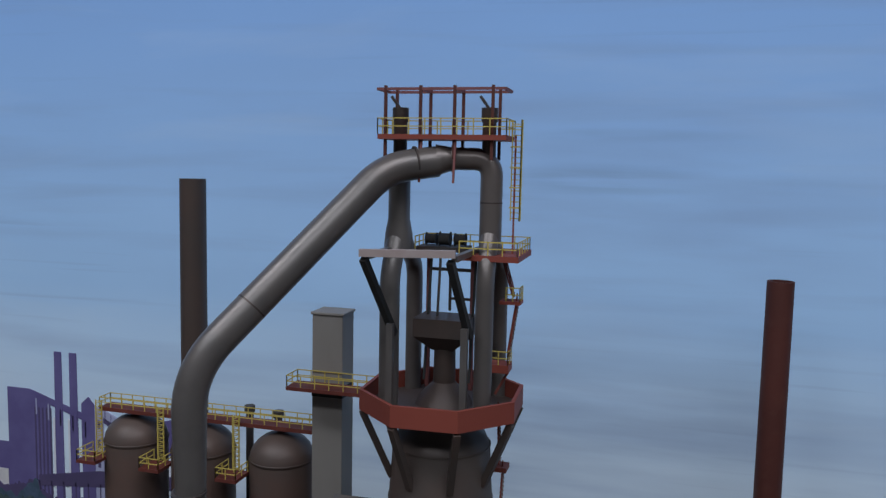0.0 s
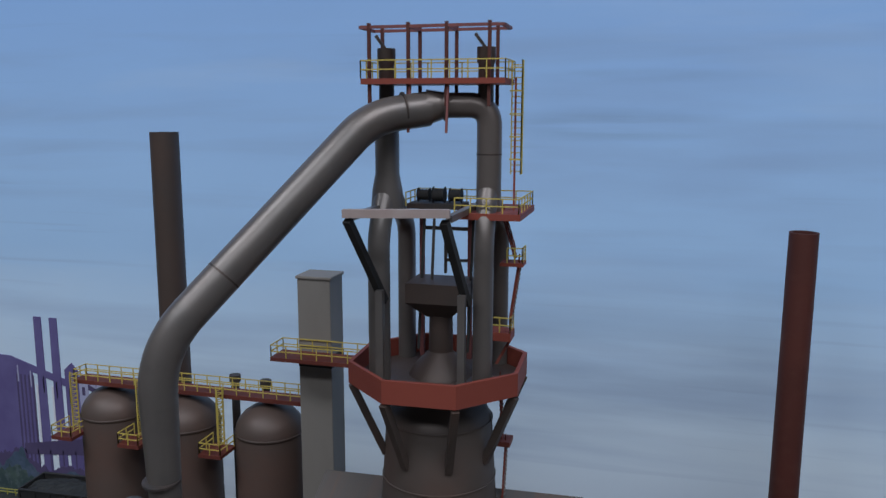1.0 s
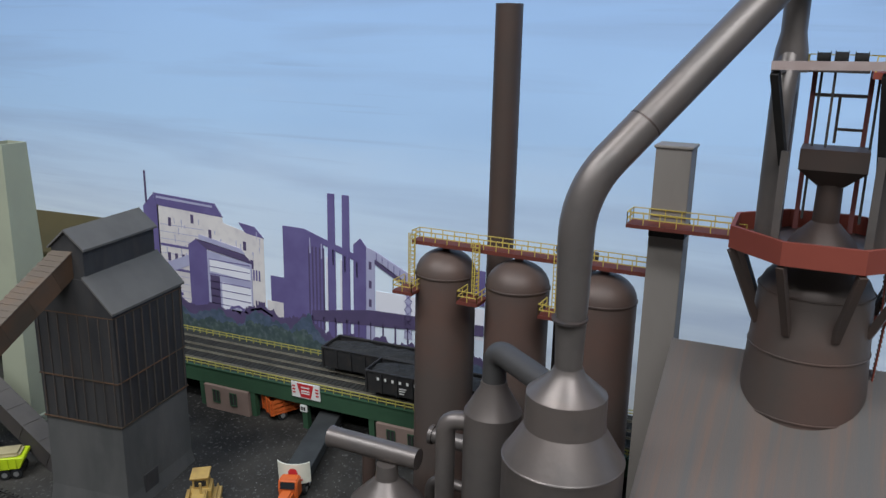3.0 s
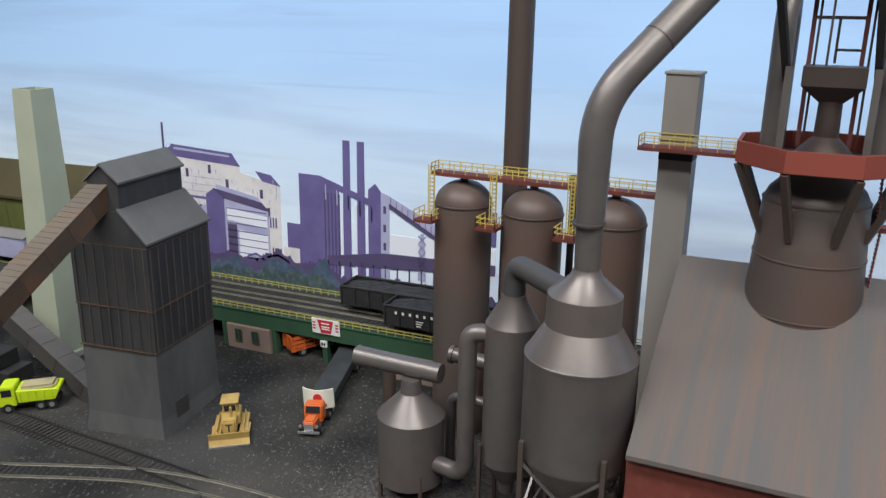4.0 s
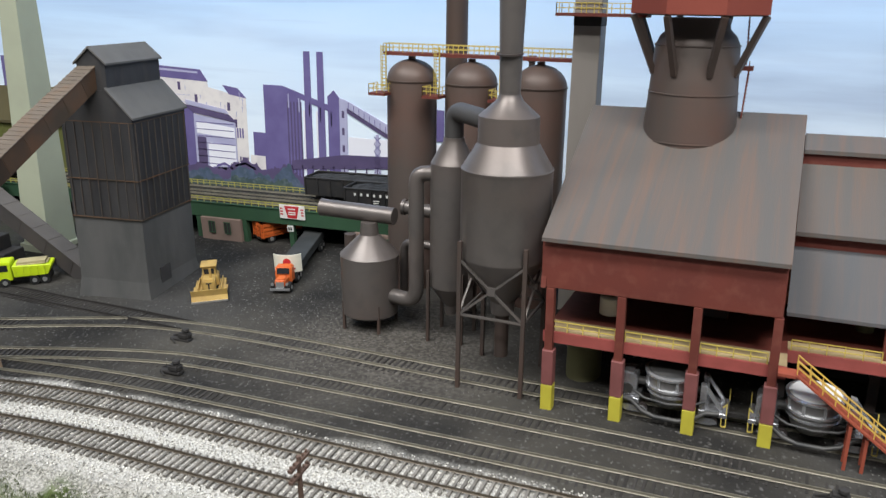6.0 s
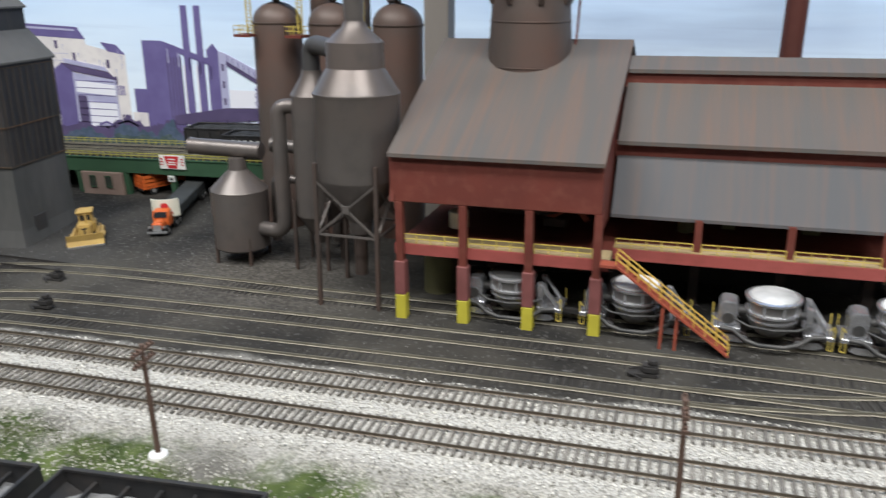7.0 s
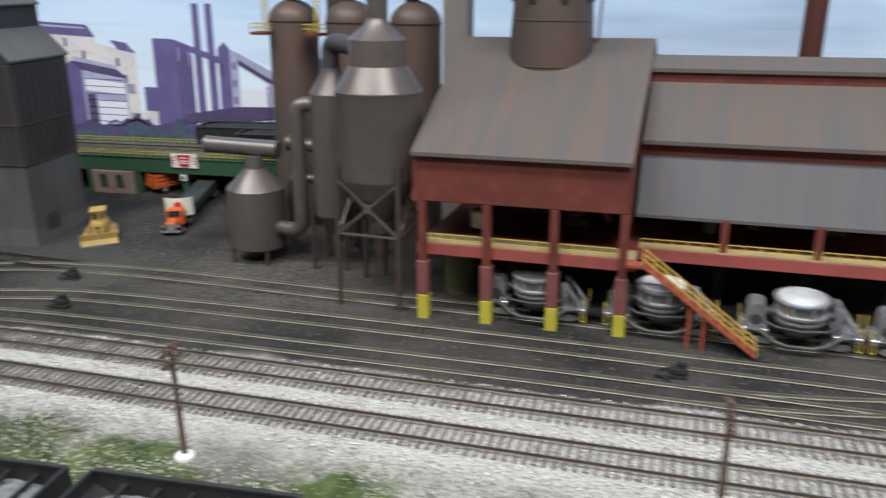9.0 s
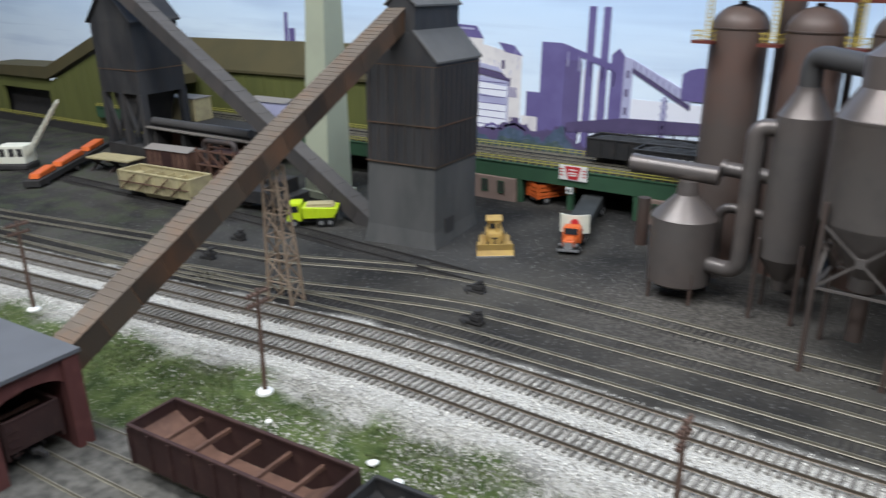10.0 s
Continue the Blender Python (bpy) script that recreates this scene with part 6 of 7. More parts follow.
# ---- stairs at the cast house ----
def build_stairs():
    t = thing("steel_stairs", upright(0, 0), "red steel stairs with yellow handrails down to the yard", "stairs")
    a, b = Vector((0.6, 35.9, 6.0)), Vector((8.5, 35.2, ground_z(8.5, 35.2) + 0.1))
    for dy in (-0.55, 0.55):
        o = Vector((0, dy, 0))
        bm = bmesh.new()
        beam(bm, a + o, b + o, 0.5, 0.12)
        part("stringer", bm, STAIR_RED, t)
        bm = bmesh.new()
        n = 10
        for k in range(n + 1):
            p = a.lerp(b, k / n) + o
            beam(bm, p, p + Vector((0, 0, 0.85)), 0.07)
        for h in (0.85, 0.48):
            beam(bm, a + o + Vector((0, 0, h)), b + o + Vector((0, 0, h)), 0.08)
        part("handrail", bm, STAIR_YELLOW, t)
    for k in range(1, 22):
        p = a.lerp(b, k / 22)
        part("tread", boxes((p.x - 0.2, p.x + 0.2, p.y - 0.49, p.y + 0.49, p.z - 0.05, p.z + 0.02)), STAIR_RED, t)
    part("landing", boxes((-0.5, 0.7, 35.2, 36.29, 5.75, 5.95)), STAIR_RED, t)
    for x in (4.0, 5.0):
        part("support", beams(0.2, ((x, 35.0, 0.0), (x, 35.0, 6.0 - (x - 0.6) * 0.72 - 0.2))), STAIR_RED, t)
        part("support", beams(0.2, ((x, 36.0, 0.0), (x, 36.0, 6.0 - (x - 0.6) * 0.72 - 0.2))), STAIR_RED, t)


STAIR_RED = material("stair_orange_red", (0.3, 0.07, 0.04), 0.6, 0.0, (0.22, 0.05, 0.035), 1.0, 0.5, None, 1, 0, 0)
STAIR_YELLOW = material("stair_yellow", (0.55, 0.36, 0.08), 0.55, 0.0, None, 1, 0, None, 1, 0, 0)
build_stairs()


# ---- under and on the casting floor ----
OLIVE = material("olive_drab", (0.17, 0.16, 0.08), 0.8, 0.0, (0.12, 0.11, 0.06), 0.3, 0.6, None, 1, 0, 0.15, 5)
INNER_RED = material("sooty_red_brick", (0.36, 0.13, 0.08), 0.85, 0.0, (0.2, 0.08, 0.055), 0.3, 0.6, None, 1, 0, 0.2, 6)


def turned(name, x, y, z, profile, mat, label, category, smooth=40):
    t = part(name, lathe(bmesh.new(), profile, 32), mat, None, smooth=smooth, m=upright(x, y, z))
    return tagged(t, label, category)


turned("support_pier", -14.2, 42.0, 0, [(1.35, ground_z(-14.2, 42) - 0.3), (1.35, 5.66)], OLIVE, "olive round pier under the casting floor", "pier")
turned("steel_drum", -12.2, 40.5, 6.13, [(0.8, 0), (0.8, 1.25), (0.74, 1.3)], CREAM, "pale drum standing on the casting floor", "drum")
turned("steel_drum", 5.0, 45.0, 5.86, [(0.6, 0), (0.6, 1.0), (0.5, 1.4), (0.25, 1.5)], OLIVE, "green drum standing on the casting floor", "drum")
tagged(part("wall_inner", boxes((-15.8, 20.6, 47.6, 48.0, 6.25, 13)), INNER_RED), "sooty red wall inside the cast house", "wall", kind="structure")
# added black sheet: stands in for the deep shade below the casting floor
tagged(part("wall_under_floor", boxes((-15.8, 20.6, 47.6, 48.0, 0.2, 5.2)), BLACK), "black sheet standing in for the shade under the casting floor", "wall", kind="structure")


def clay_gun(m):
    t = thing("mud_gun", m, "dull red tap hole machine with a slanted arm", "machine")
    part("base", soften(boxes((-0.9, 0.9, -0.6, 0.6, 0, 0.7)), 0.08), DARK_STEEL, t)
    part("arm", beams(0.45, ((-0.6, 0, 0.6), (1.6, -0.3, 2.0)), ((1.6, -0.3, 2.0), (2.6, -0.4, 0.7))), STAIR_RED, t)
    part("barrel", tube(bmesh.new(), [(-1.5, 0, 1.1), (0.2, 0, 1.3)], 0.4, 16), DARK_STEEL, t)


clay_gun(upright(-5.0, 43.5, 6.03))
for x, w in ((8.2, 1.0), (14.2, 1.3), (-1.5, 0.8)):
    t = thing("control_cabinet", upright(x, 46.6, 5.95 + 0.0157 * x), "dark green electric cabinet on the casting floor", "cabinet")
    part("body", soften(boxes((-w / 2, w / 2, -0.4, 0.4, 0, 1.7)), 0.05), OLIVE, t)
    part("door", boxes((-w / 2 + 0.08, w / 2 - 0.08, -0.45, -0.405, 0.15, 1.55)), OLIVE, t)


# ---- brick factory at the end of the yard ----
FA = math.degrees(math.atan2(-11, 12))
WINDOW_WHITE = material("window_white", (0.7, 0.71, 0.72), 0.6, 0.0, None, 1, 0, None, 1, 0, 0)
PANE = material("window_pane", (0.06, 0.07, 0.085), 0.12, 0.0, (0.14, 0.16, 0.19), 0.8, 0.5, None, 1, 0, 0)


def factory_window(t, s, z, w, h, rows, arched=True):
    """A white sash window with panes, bars and sill, set into the facade."""
    win = part("window", boxes((s - w / 2, s + w / 2, -0.01, 0.12, z - h / 2, z + h / 2)), PANE, t)
    bm = boxes((s - w / 2 - 0.07, s - w / 2, -0.07, 0.02, z - h / 2, z + h / 2), (s + w / 2, s + w / 2 + 0.07, -0.07, 0.02, z - h / 2, z + h / 2), (s - 0.035, s + 0.035, -0.05, -0.012, z - h / 2, z + h / 2))
    for k in range(1, rows):
        zz = z - h / 2 + h * k / rows
        box(bm, s - w / 2, s - 0.036, -0.05, -0.012, zz - 0.04, zz + 0.04)
        box(bm, s + 0.036, s + w / 2, -0.05, -0.012, zz - 0.04, zz + 0.04)
    part("window_frame", bm, WINDOW_WHITE, win)
    part("sill", boxes((s - w / 2 - 0.12, s + w / 2 + 0.12, -0.14, 0.02, z - h / 2 - 0.12, z - h / 2 - 0.001)), WINDOW_WHITE, win)
    if arched:
        pts = [(s - w / 2 - 0.1, z + h / 2)] + [(s + (w / 2 + 0.1) * math.cos(a), z + h / 2 + 0.28 * math.sin(a)) for a in [math.pi - math.pi * k / 8 for k in range(9)]]
        part("lintel", prism(bmesh.new(), pts[1:], -0.07, 0.02), BLACK, win)
    else:
        part("lintel", boxes((s - w / 2 - 0.1, s + w / 2 + 0.1, -0.06, 0.02, z + h / 2, z + h / 2 + 0.12)), BRICK, win)


def build_factory():
    t = thing("brick_factory", upright(26, 56, 0, FA), "brown brick factory with white arched windows", "building")
    part("wall", prism(bmesh.new(), [(0.2, 0.3), (12.4, 0.3), (12.4, 14.75), (0.2, 14.05)], 0.0, 3.0), BRICK, t)
    part("wall", prism(bmesh.new(), [(-5.0, 0.3), (0.19, 0.3), (0.19, 11.75), (-5.0, 11.4)], 0.02, 3.0), BRICK, t)
    part("wall", prism(bmesh.new(), [(12.41, 0.3), (30, 0.3), (30, 13.4), (12.41, 12.55)], 0.02, 3.0), BRICK, t)
    part("coping", prism(bmesh.new(), [(0.1, 14.06), (12.5, 14.76), (12.5, 15.0), (0.1, 14.3)], -0.15, 3.0), BRICK, t, "corbelled brick coping")
    part("coping", prism(bmesh.new(), [(0.15, 13.8), (12.45, 14.5), (12.45, 14.62), (0.15, 13.92)], -0.08, -0.001), BRICK, t)
    for s, z in ((8.08, 8.38), (10.64, 8.6), (13.2, 8.75)):
        factory_window(t, s, z, 0.85, 1.7, 4)
    for s, z in ((8.08, 5.05), (10.67, 5.2), (13.2, 5.35), (16.2, 5.5)):
        factory_window(t, s, z, 0.85, 1.5, 4)
    for s, z in ((1.5, 12.45), (2.62, 12.6), (10.0, 13.1), (10.97, 13.2)):
        factory_window(t, s, z, 0.42, 1.45, 4, False)
    factory_window(t, 3.76, 9.45, 0.95, 0.75, 2)
    part("roof_vent", lathe(bmesh.new(), [(0.28, 14.4), (0.28, 15.15), (0.36, 15.2), (0.36, 15.35)], 14, 6.7, 1.0), WINDOW_WHITE, t)
    part("roof_vent", lathe(bmesh.new(), [(0.28, 14.5), (0.28, 15.2), (0.36, 15.25), (0.36, 15.4)], 14, 9.3, 1.0), WINDOW_WHITE, t)
    d = part("loading_door", boxes((-1.0, 1.85, -0.06, 0.01, 0.9, 3.75)), CREAM_DOOR, t, "large cream loading door")
    part("lintel", boxes((-1.1, 1.95, -0.1, 0.0, 3.76, 4.05)), BLACK, d)
    d = part("door", boxes((2.45, 3.85, -0.06, 0.01, 1.1, 3.75)), WINDOW_WHITE, t, "white side door")
    part("door_rail", boxes((2.65, 3.65, -0.08, -0.061, 2.7, 2.78)), BLACK, d)


CREAM_DOOR = material("cream_door", (0.42, 0.36, 0.25), 0.75, 0.0, (0.36, 0.3, 0.2), 0.5, 0.5, None, 1, 0, 0.1, 6)
build_factory()

CRATE = material("orange_brown_resin", (0.2, 0.088, 0.038), 0.65, 0.0, (0.15, 0.065, 0.03), 0.5, 0.6, (0.26, 0.12, 0.05), 1.0, 0.35, 0.1, 6)


def scrap_box(s, d, z, w, dep, h, tilt):
    """An orange-brown casting box with a handle plate, leaning by the factory wall."""
    base = upright(26, 56, 0, FA) @ pose(s * U, -d * U, z * U, 0, tilt, 0)
    t = thing("casting_box", base, "orange-brown casting box heaped beside the brick wall", "box", "heap of boxes")
    part("body", soften(boxes((-w / 2, w / 2, -dep / 2, dep / 2, 0, h)), 0.12, 2), CRATE, t)
    part("rim", boxes((-w / 2 + 0.2, w / 2 - 0.2, -dep / 2 + 0.2, dep / 2 - 0.2, h, h + 0.08)), CRATE, t)
    part("handle", soften(boxes((-0.28, 0.28, -dep / 2 - 0.1, -dep / 2, h * 0.4, h * 0.6)), 0.04), CRATE, t)


gz_f = 1.15
for args in ((5.3, 1.2, gz_f, 1.3, 1.3, 2.7, 2), (7.6, 1.2, gz_f, 3.1, 1.6, 1.35, 4), (7.7, 1.2, gz_f + 1.45, 3.2, 1.6, 1.35, 2),
             (11.0, 1.2, gz_f, 3.1, 1.6, 1.3, 8), (11.1, 1.2, gz_f + 1.5, 3.1, 1.6, 1.3, 5), (13.7, 1.2, gz_f - 0.1, 1.4, 1.4, 2.7, 3), (16.3, 1.2, gz_f, 3.2, 1.7, 1.7, 1)):
    scrap_box(*args)

TARP_GREEN = material("green_tarp", (0.045, 0.12, 0.05), 0.7, 0.0, (0.03, 0.08, 0.035), 0.6, 0.6, None, 1, 0, 0.2, 6)


def scrap_tub():
    t = thing("scrap_tub", on_ground(27.2, 50.4, 0, FA), "green steel scrap tub with sloping sides", "tub")
    bm = bmesh.new()
    lo = [bm.verts.new((x, y, 0.35)) for x, y in ((-1.1, -0.6), (1.1, -0.6), (1.1, 0.6), (-1.1, 0.6))]
    hi = [bm.verts.new((x, y, z)) for x, y, z in ((-1.8, -1.0, 1.5), (1.9, -1.0, 1.2), (1.9, 1.0, 1.2), (-1.0, 1.0, 1.9))]
    for i in range(4):
        bm.faces.new((lo[i], lo[(i + 1) % 4], hi[(i + 1) % 4], hi[i]))
    bm.faces.new(lo)
    bm.faces.new(hi)
    part("tub", soften(bm, 0.08), TARP_GREEN, t)
    for x in (-0.8, 0.8):
        part("skid", boxes((x - 0.2, x + 0.2, -0.9, 0.9, 0, 0.34)), TARP_GREEN, t)


scrap_tub()


def crew_car(m):
    t = thing("flat_car", m, "grimy flat car with machinery and yellow end rails", "rail car")
    part("deck", boxes((-3.4, 3.4, -1.4, 1.4, 1.1, 1.45)), DARK_STEEL, t)
    part("winch", soften(boxes((-2.4, -0.2, -0.9, 0.9, 1.45, 3.2)), 0.1), OLIVE, t)
    part("drum", tube(bmesh.new(), [(0.9, -0.9, 2.1), (0.9, 0.9, 2.1)], 0.65, 18), DARK_STEEL, t)
    part("cabinet", soften(boxes((1.9, 2.9, -0.8, 0.8, 1.45, 2.5)), 0.08), OLIVE, t)
    for y in (-1.3, 1.3):
        railing(t, (-3.2, y, 1.45), (3.2, y, 1.45), 0.9, 2.2, RAIL_YELLOW, 0.08)
    wheels(t, (-2.1, 2.1))


crew_car(on_ground(23.4, 46.9, 0, -15))


def load_car(m):
    t = thing("flat_car", m, "brown flat car with a tan slab load", "rail car")
    part("deck", boxes((-6, 6, -1.5, 1.5, 1.1, 1.5)), CAR_BROWN, t)
    part("side_sill", boxes((-6, 6, -1.62, -1.51, 0.8, 1.5)), CAR_BROWN, t)
    part("slab", soften(boxes((-5.4, 5.4, -1.2, 1.2, 1.51, 2.0)), 0.08), CAR_TAN, t)
    wheels(t, (-4, 4))


load_car(on_ground(37.2, 28.1, 0, -1))


# ---- switch stands, poles, trestle, loading shed ----
def switch_stand(m, first=[]):
    if first:
        return copy_thing(first[0], m)
    t = thing("switch_stand", m, "black track switch stand with ground throw", "switch stand", "switch stands")
    part("base", soften(boxes((-1.4, 0.6, -0.35, 0.35, 0.0, 0.3)), 0.06), BLACK, t)
    part("motor_box", soften(boxes((-0.5, 0.6, -0.4, 0.4, 0.3, 0.85)), 0.12, 2), BLACK, t)
    part("target", lathe(bmesh.new(), [(0.1, 0.8), (0.1, 0.95), (0.32, 1.0), (0.3, 1.2), (0.1, 1.25)], 12, 0.2, 0), BLACK, t, smooth=40)
    part("rod", beams(0.1, ((-1.3, 0.1, 0.35), (-0.2, 0.2, 0.6)), ((-1.4, -0.2, 0.2), (-0.4, -0.9, 0.2))), BLACK, t)
    first.append(t)
    return t


for sx, sy in ((3.6, 31.0), (25.0, 30.4), (-48.6, 36.2), (-45.2, 31.0), (-75.9, 29.1), (-77.9, 34.5), (33.5, 33.0)):
    switch_stand(on_ground(sx, sy, 0, 0))

POLE = material("weathered_pole_wood", (0.1, 0.06, 0.045), 0.85, 0.0, (0.16, 0.11, 0.085), 0.6, 0.6, None, 1, 0, 0.3, 8, (1, 1, 0.2))
PLASTER = material("white_plaster_blob", (0.75, 0.74, 0.7), 0.9, 0.0, (0.6, 0.59, 0.55), 1.0, 0.5, None, 1, 0, 0.4, 8)


def telegraph_pole(m, height, lean, first_label="weathered brown telegraph pole with broken crossarms"):
    t = thing("telegraph_pole", m @ pose(0, 0, 0, 0, lean, 0), first_label, "pole", "telegraph poles")
    part("pole", tube(bmesh.new(), [(0, 0, -0.4), (0, 0, height * 0.5), (0, 0, height)], [0.17, 0.15, 0.12], 12), POLE, t, smooth=50)
    for z in (height - 0.45, height - 1.15):
        arm = part("crossarm", boxes((-0.12, 0.12, -0.95, 0.95, z, z + 0.17)), POLE, t)
        for y in (-0.8, -0.45, 0.45, 0.8):
            part("insulator", lathe(bmesh.new(), [(0.06, z + 0.17), (0.08, z + 0.3), (0.03, z + 0.36)], 8, 0, y), POLE, arm)
    part("foot_plug", lathe(bmesh.new(), [(0.62, -0.2), (0.55, 0.12), (0.3, 0.24), (0.1, 0.26)], 12), PLASTER, t, "white plaster plug at the foot")


for px_, py_, h, ln in ((5.75, 14.8, 8.1, 0.5), (-22.9, 15.3, 7.2, 2.0), (-50.9, 14.5, 7.6, 3.0), (-78.6, 12.8, 8.0, 2.0)):
    telegraph_pole(on_ground(px_, py_, 0, 4), h, ln)


def trestle():
    t = thing("conveyor_trestle", on_ground(-61.3, 25.9, 0, 5), "slim tan lattice trestle carrying the conveyor", "trestle")
    c = [(-1.3, -0.8), (1.3, -0.8), (1.3, 0.8), (-1.3, 0.8)]
    top, H = 0.55, 11.9
    for x, y in c:
        part("leg", beams(0.2, ((x, y, -0.2), (x * top, y * top, H))), TRESTLE, t)
    for k in range(6):
        z0, z1 = H * k / 6, H * (k + 1) / 6
        f0, f1 = 1 - (1 - top) * k / 6, 1 - (1 - top) * (k + 1) / 6
        for i in range(4):
            a, b = c[i], c[(i + 1) % 4]
            if k % 2:
                a, b = b, a
            part("brace", beams(0.1, ((a[0] * f0, a[1] * f0, z0), (b[0] * f1, b[1] * f1, z1)), ((a[0] * f1, a[1] * f1, z1), (b[0] * f1, b[1] * f1, z1))), TRESTLE, t)


TRESTLE = material("tan_rusty_lattice", (0.27, 0.2, 0.14), 0.75, 0.0, (0.19, 0.125, 0.085), 0.8, 0.6, None, 1, 0, 0)
trestle()

SHED_RED = material("faded_shed_red", (0.085, 0.029, 0.026), 0.75, 0.0, (0.075, 0.025, 0.023), 0.4, 0.6, (0.16, 0.065, 0.055), 1.0, 0.3, 0.15, 6)
SHED_ROOF = material("grey_shed_roof", (0.1, 0.103, 0.112), 0.75, 0.0, (0.08, 0.083, 0.092), 0.3, 0.5, None, 1, 0, 0.1, 6)


def loading_shed():
    t = thing("loading_shed", on_ground(-56.3, 2.0, -0.75, 4.0), "red loading shed with an arched track portal", "shed")
    L = -16.0
    part("side_wall", boxes((L, 0, 2.3, 2.9, 0, 6.2)), SHED_RED, t)
    part("side_wall", boxes((L, 0, -2.9, -2.3, 0, 6.2)), SHED_RED, t)
    arch = [(-2.29, 6.19), (-2.29, 4.3)] + [(2.29 * math.cos(a), 4.3 + 0.9 * math.sin(a)) for a in [math.pi - math.pi * k / 10 for k in range(11)]][1:-1] + [(2.29, 4.3), (2.29, 6.19)]
    part("portal_arch", prism(bmesh.new(), arch, -0.5, -0.01, "x"), SHED_RED, t)
    for s in (-1, 1):
        part("portal_pilaster", soften(boxes((-0.7, 0.25, s * 2.75 - 0.55, s * 2.75 + 0.55, -0.1, 6.19)), 0.06), SHED_RED, t)
    part("roof", boxes((L - 0.2, 0.35, -3.4, 3.4, 6.2, 6.45)), SHED_ROOF, t, "flat grey shed roof")


loading_shed()


# ---- far end of the yard: second bin, green mill hall, stored things ----
MILL_GREEN = material("olive_green_siding", (0.115, 0.122, 0.035), 0.8, 0.0, (0.08, 0.088, 0.027), 0.2, 0.6, (0.15, 0.15, 0.05), 0.6, 0.35, 0.1, 5, (2, 1, 0.3))
MILL_ROOF = material("brown_mill_roof", (0.085, 0.07, 0.032), 0.8, 0.0, (0.062, 0.055, 0.028), 0.2, 0.6, None, 1, 0, 0.1, 5)


def second_bin():
    t = thing("ore_bin", on_ground(-119.35, 52.1, 0), "dark grey ore bin raised on heavy legs", "coal bin")
    part("bin_wall", boxes((-5.05, 5.05, -3.7, 3.7, 10.7, 20.6)), BIN, t)
    part("ledge", boxes((-5.12, 5.12, -3.77, 3.77, 14.0, 14.12)), CONVEYOR, t)
    part("gable", prism(bmesh.new(), [(-5.05, 20.61), (5.05, 20.61), (1.6, 23.8), (-1.6, 23.8)], -3.7, 3.7), BIN, t)
    for s in (-1, 1):
        part("roof", prism(bmesh.new(), [(s * 1.5, 24.0), (s * 5.5, 20.4), (s * 5.5, 20.65), (s * 1.5, 24.3)], -4.1, 4.1), BIN, t)
    part("cupola", boxes((-1.5, 1.5, -3.5, 3.5, 23.81, 26.7)), BIN, t)
    for x in (-4.6, 0, 4.6):
        for y in (-3.3, 3.3):
            part("leg", boxes((x - 0.5, x + 0.5, y - 0.5, y + 0.5, -0.3, 10.69)), BIN, t)
    part("hopper", prism(bmesh.new(), [(-3.4, 10.69), (3.4, 10.69), (1.0, 5.6), (-1.0, 5.6)], -3.0, 3.0), BLACK, t)
    for x in (-2.3, 2.3):
        part("leg_brace", beams(0.45, ((x - 2.0, -3.3, 9.8), (x + 0.1, -3.3, 4.4)), ((x + 2.0, -3.3, 9.8), (x - 0.1, -3.3, 4.4))), BIN, t)
    for k in range(9):
        part("wall_rib", boxes((-4.8 + 1.2 * k, -4.68 + 1.2 * k, -3.78, -3.71, 10.8, 20.5)), BIN, t)
    part("footing", boxes((-5.2, 5.2, -4.0, 4.0, -0.3, 3.2)), BLACK, t)


second_bin()


def green_hall():
    t = thing("mill_hall", on_ground(0, 0), "long olive green mill hall with a brown roof", "building")
    part("wall", boxes((-150, -90, 70.0, 72.5, -0.3, 11.2)), MILL_GREEN, t)
    part("roof", prism(bmesh.new(), [(69.6, 11.0), (72.7, 15.6), (72.7, 16.0), (69.6, 11.4)], -150.5, -89.5, "x"), MILL_ROOF, t)
    for k in range(14):
        part("wall_rib", boxes((-149 + 4.4 * k, -148.85 + 4.4 * k, 69.9, 69.99, 0, 10.9)), MILL_GREEN, t)
    t2 = thing("mill_hall", on_ground(0, 0), "olive green gabled mill hall with an open end", "building")
    part("wall", prism(bmesh.new(), [(-167, -0.3), (-131, -0.3), (-131, 9.0), (-143, 15.6), (-166, 8.0), (-167, 8.0)], 62.0, 62.6), MILL_GREEN, t2)
    part("wall", boxes((-192, -167.01, 62.0, 62.6, 6.2, 8.6)), MILL_GREEN, t2)
    part("corner_post", boxes((-192, -186, 61.7, 62.6, -0.3, 6.19)), MILL_GREEN, t2)
    # a black panel set back in the open end gives its inside shade
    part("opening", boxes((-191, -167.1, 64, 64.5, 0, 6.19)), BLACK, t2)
    part("roof", prism(bmesh.new(), [(-193, 8.61), (-166, 8.6), (-143, 16.2), (-130, 9.0), (-130, 10.6), (-143, 18.3), (-165.5, 10.9), (-193, 10.4)], 61.4, 69.0), MILL_ROOF, t2)
    for k in range(6):
        part("wall_rib", boxes((-165 + 4.4 * k, -164.85 + 4.4 * k, 61.9, 61.99, 3.5, 8.0 + 1.3 * k)), MILL_GREEN, t2)
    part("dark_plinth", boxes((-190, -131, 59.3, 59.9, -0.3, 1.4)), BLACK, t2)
    railing(t2, (-190, 59.2, 1.4), (-131, 59.2, 1.4), 0.7, 2.0, RAIL_YELLOW, 0.1)


green_hall()


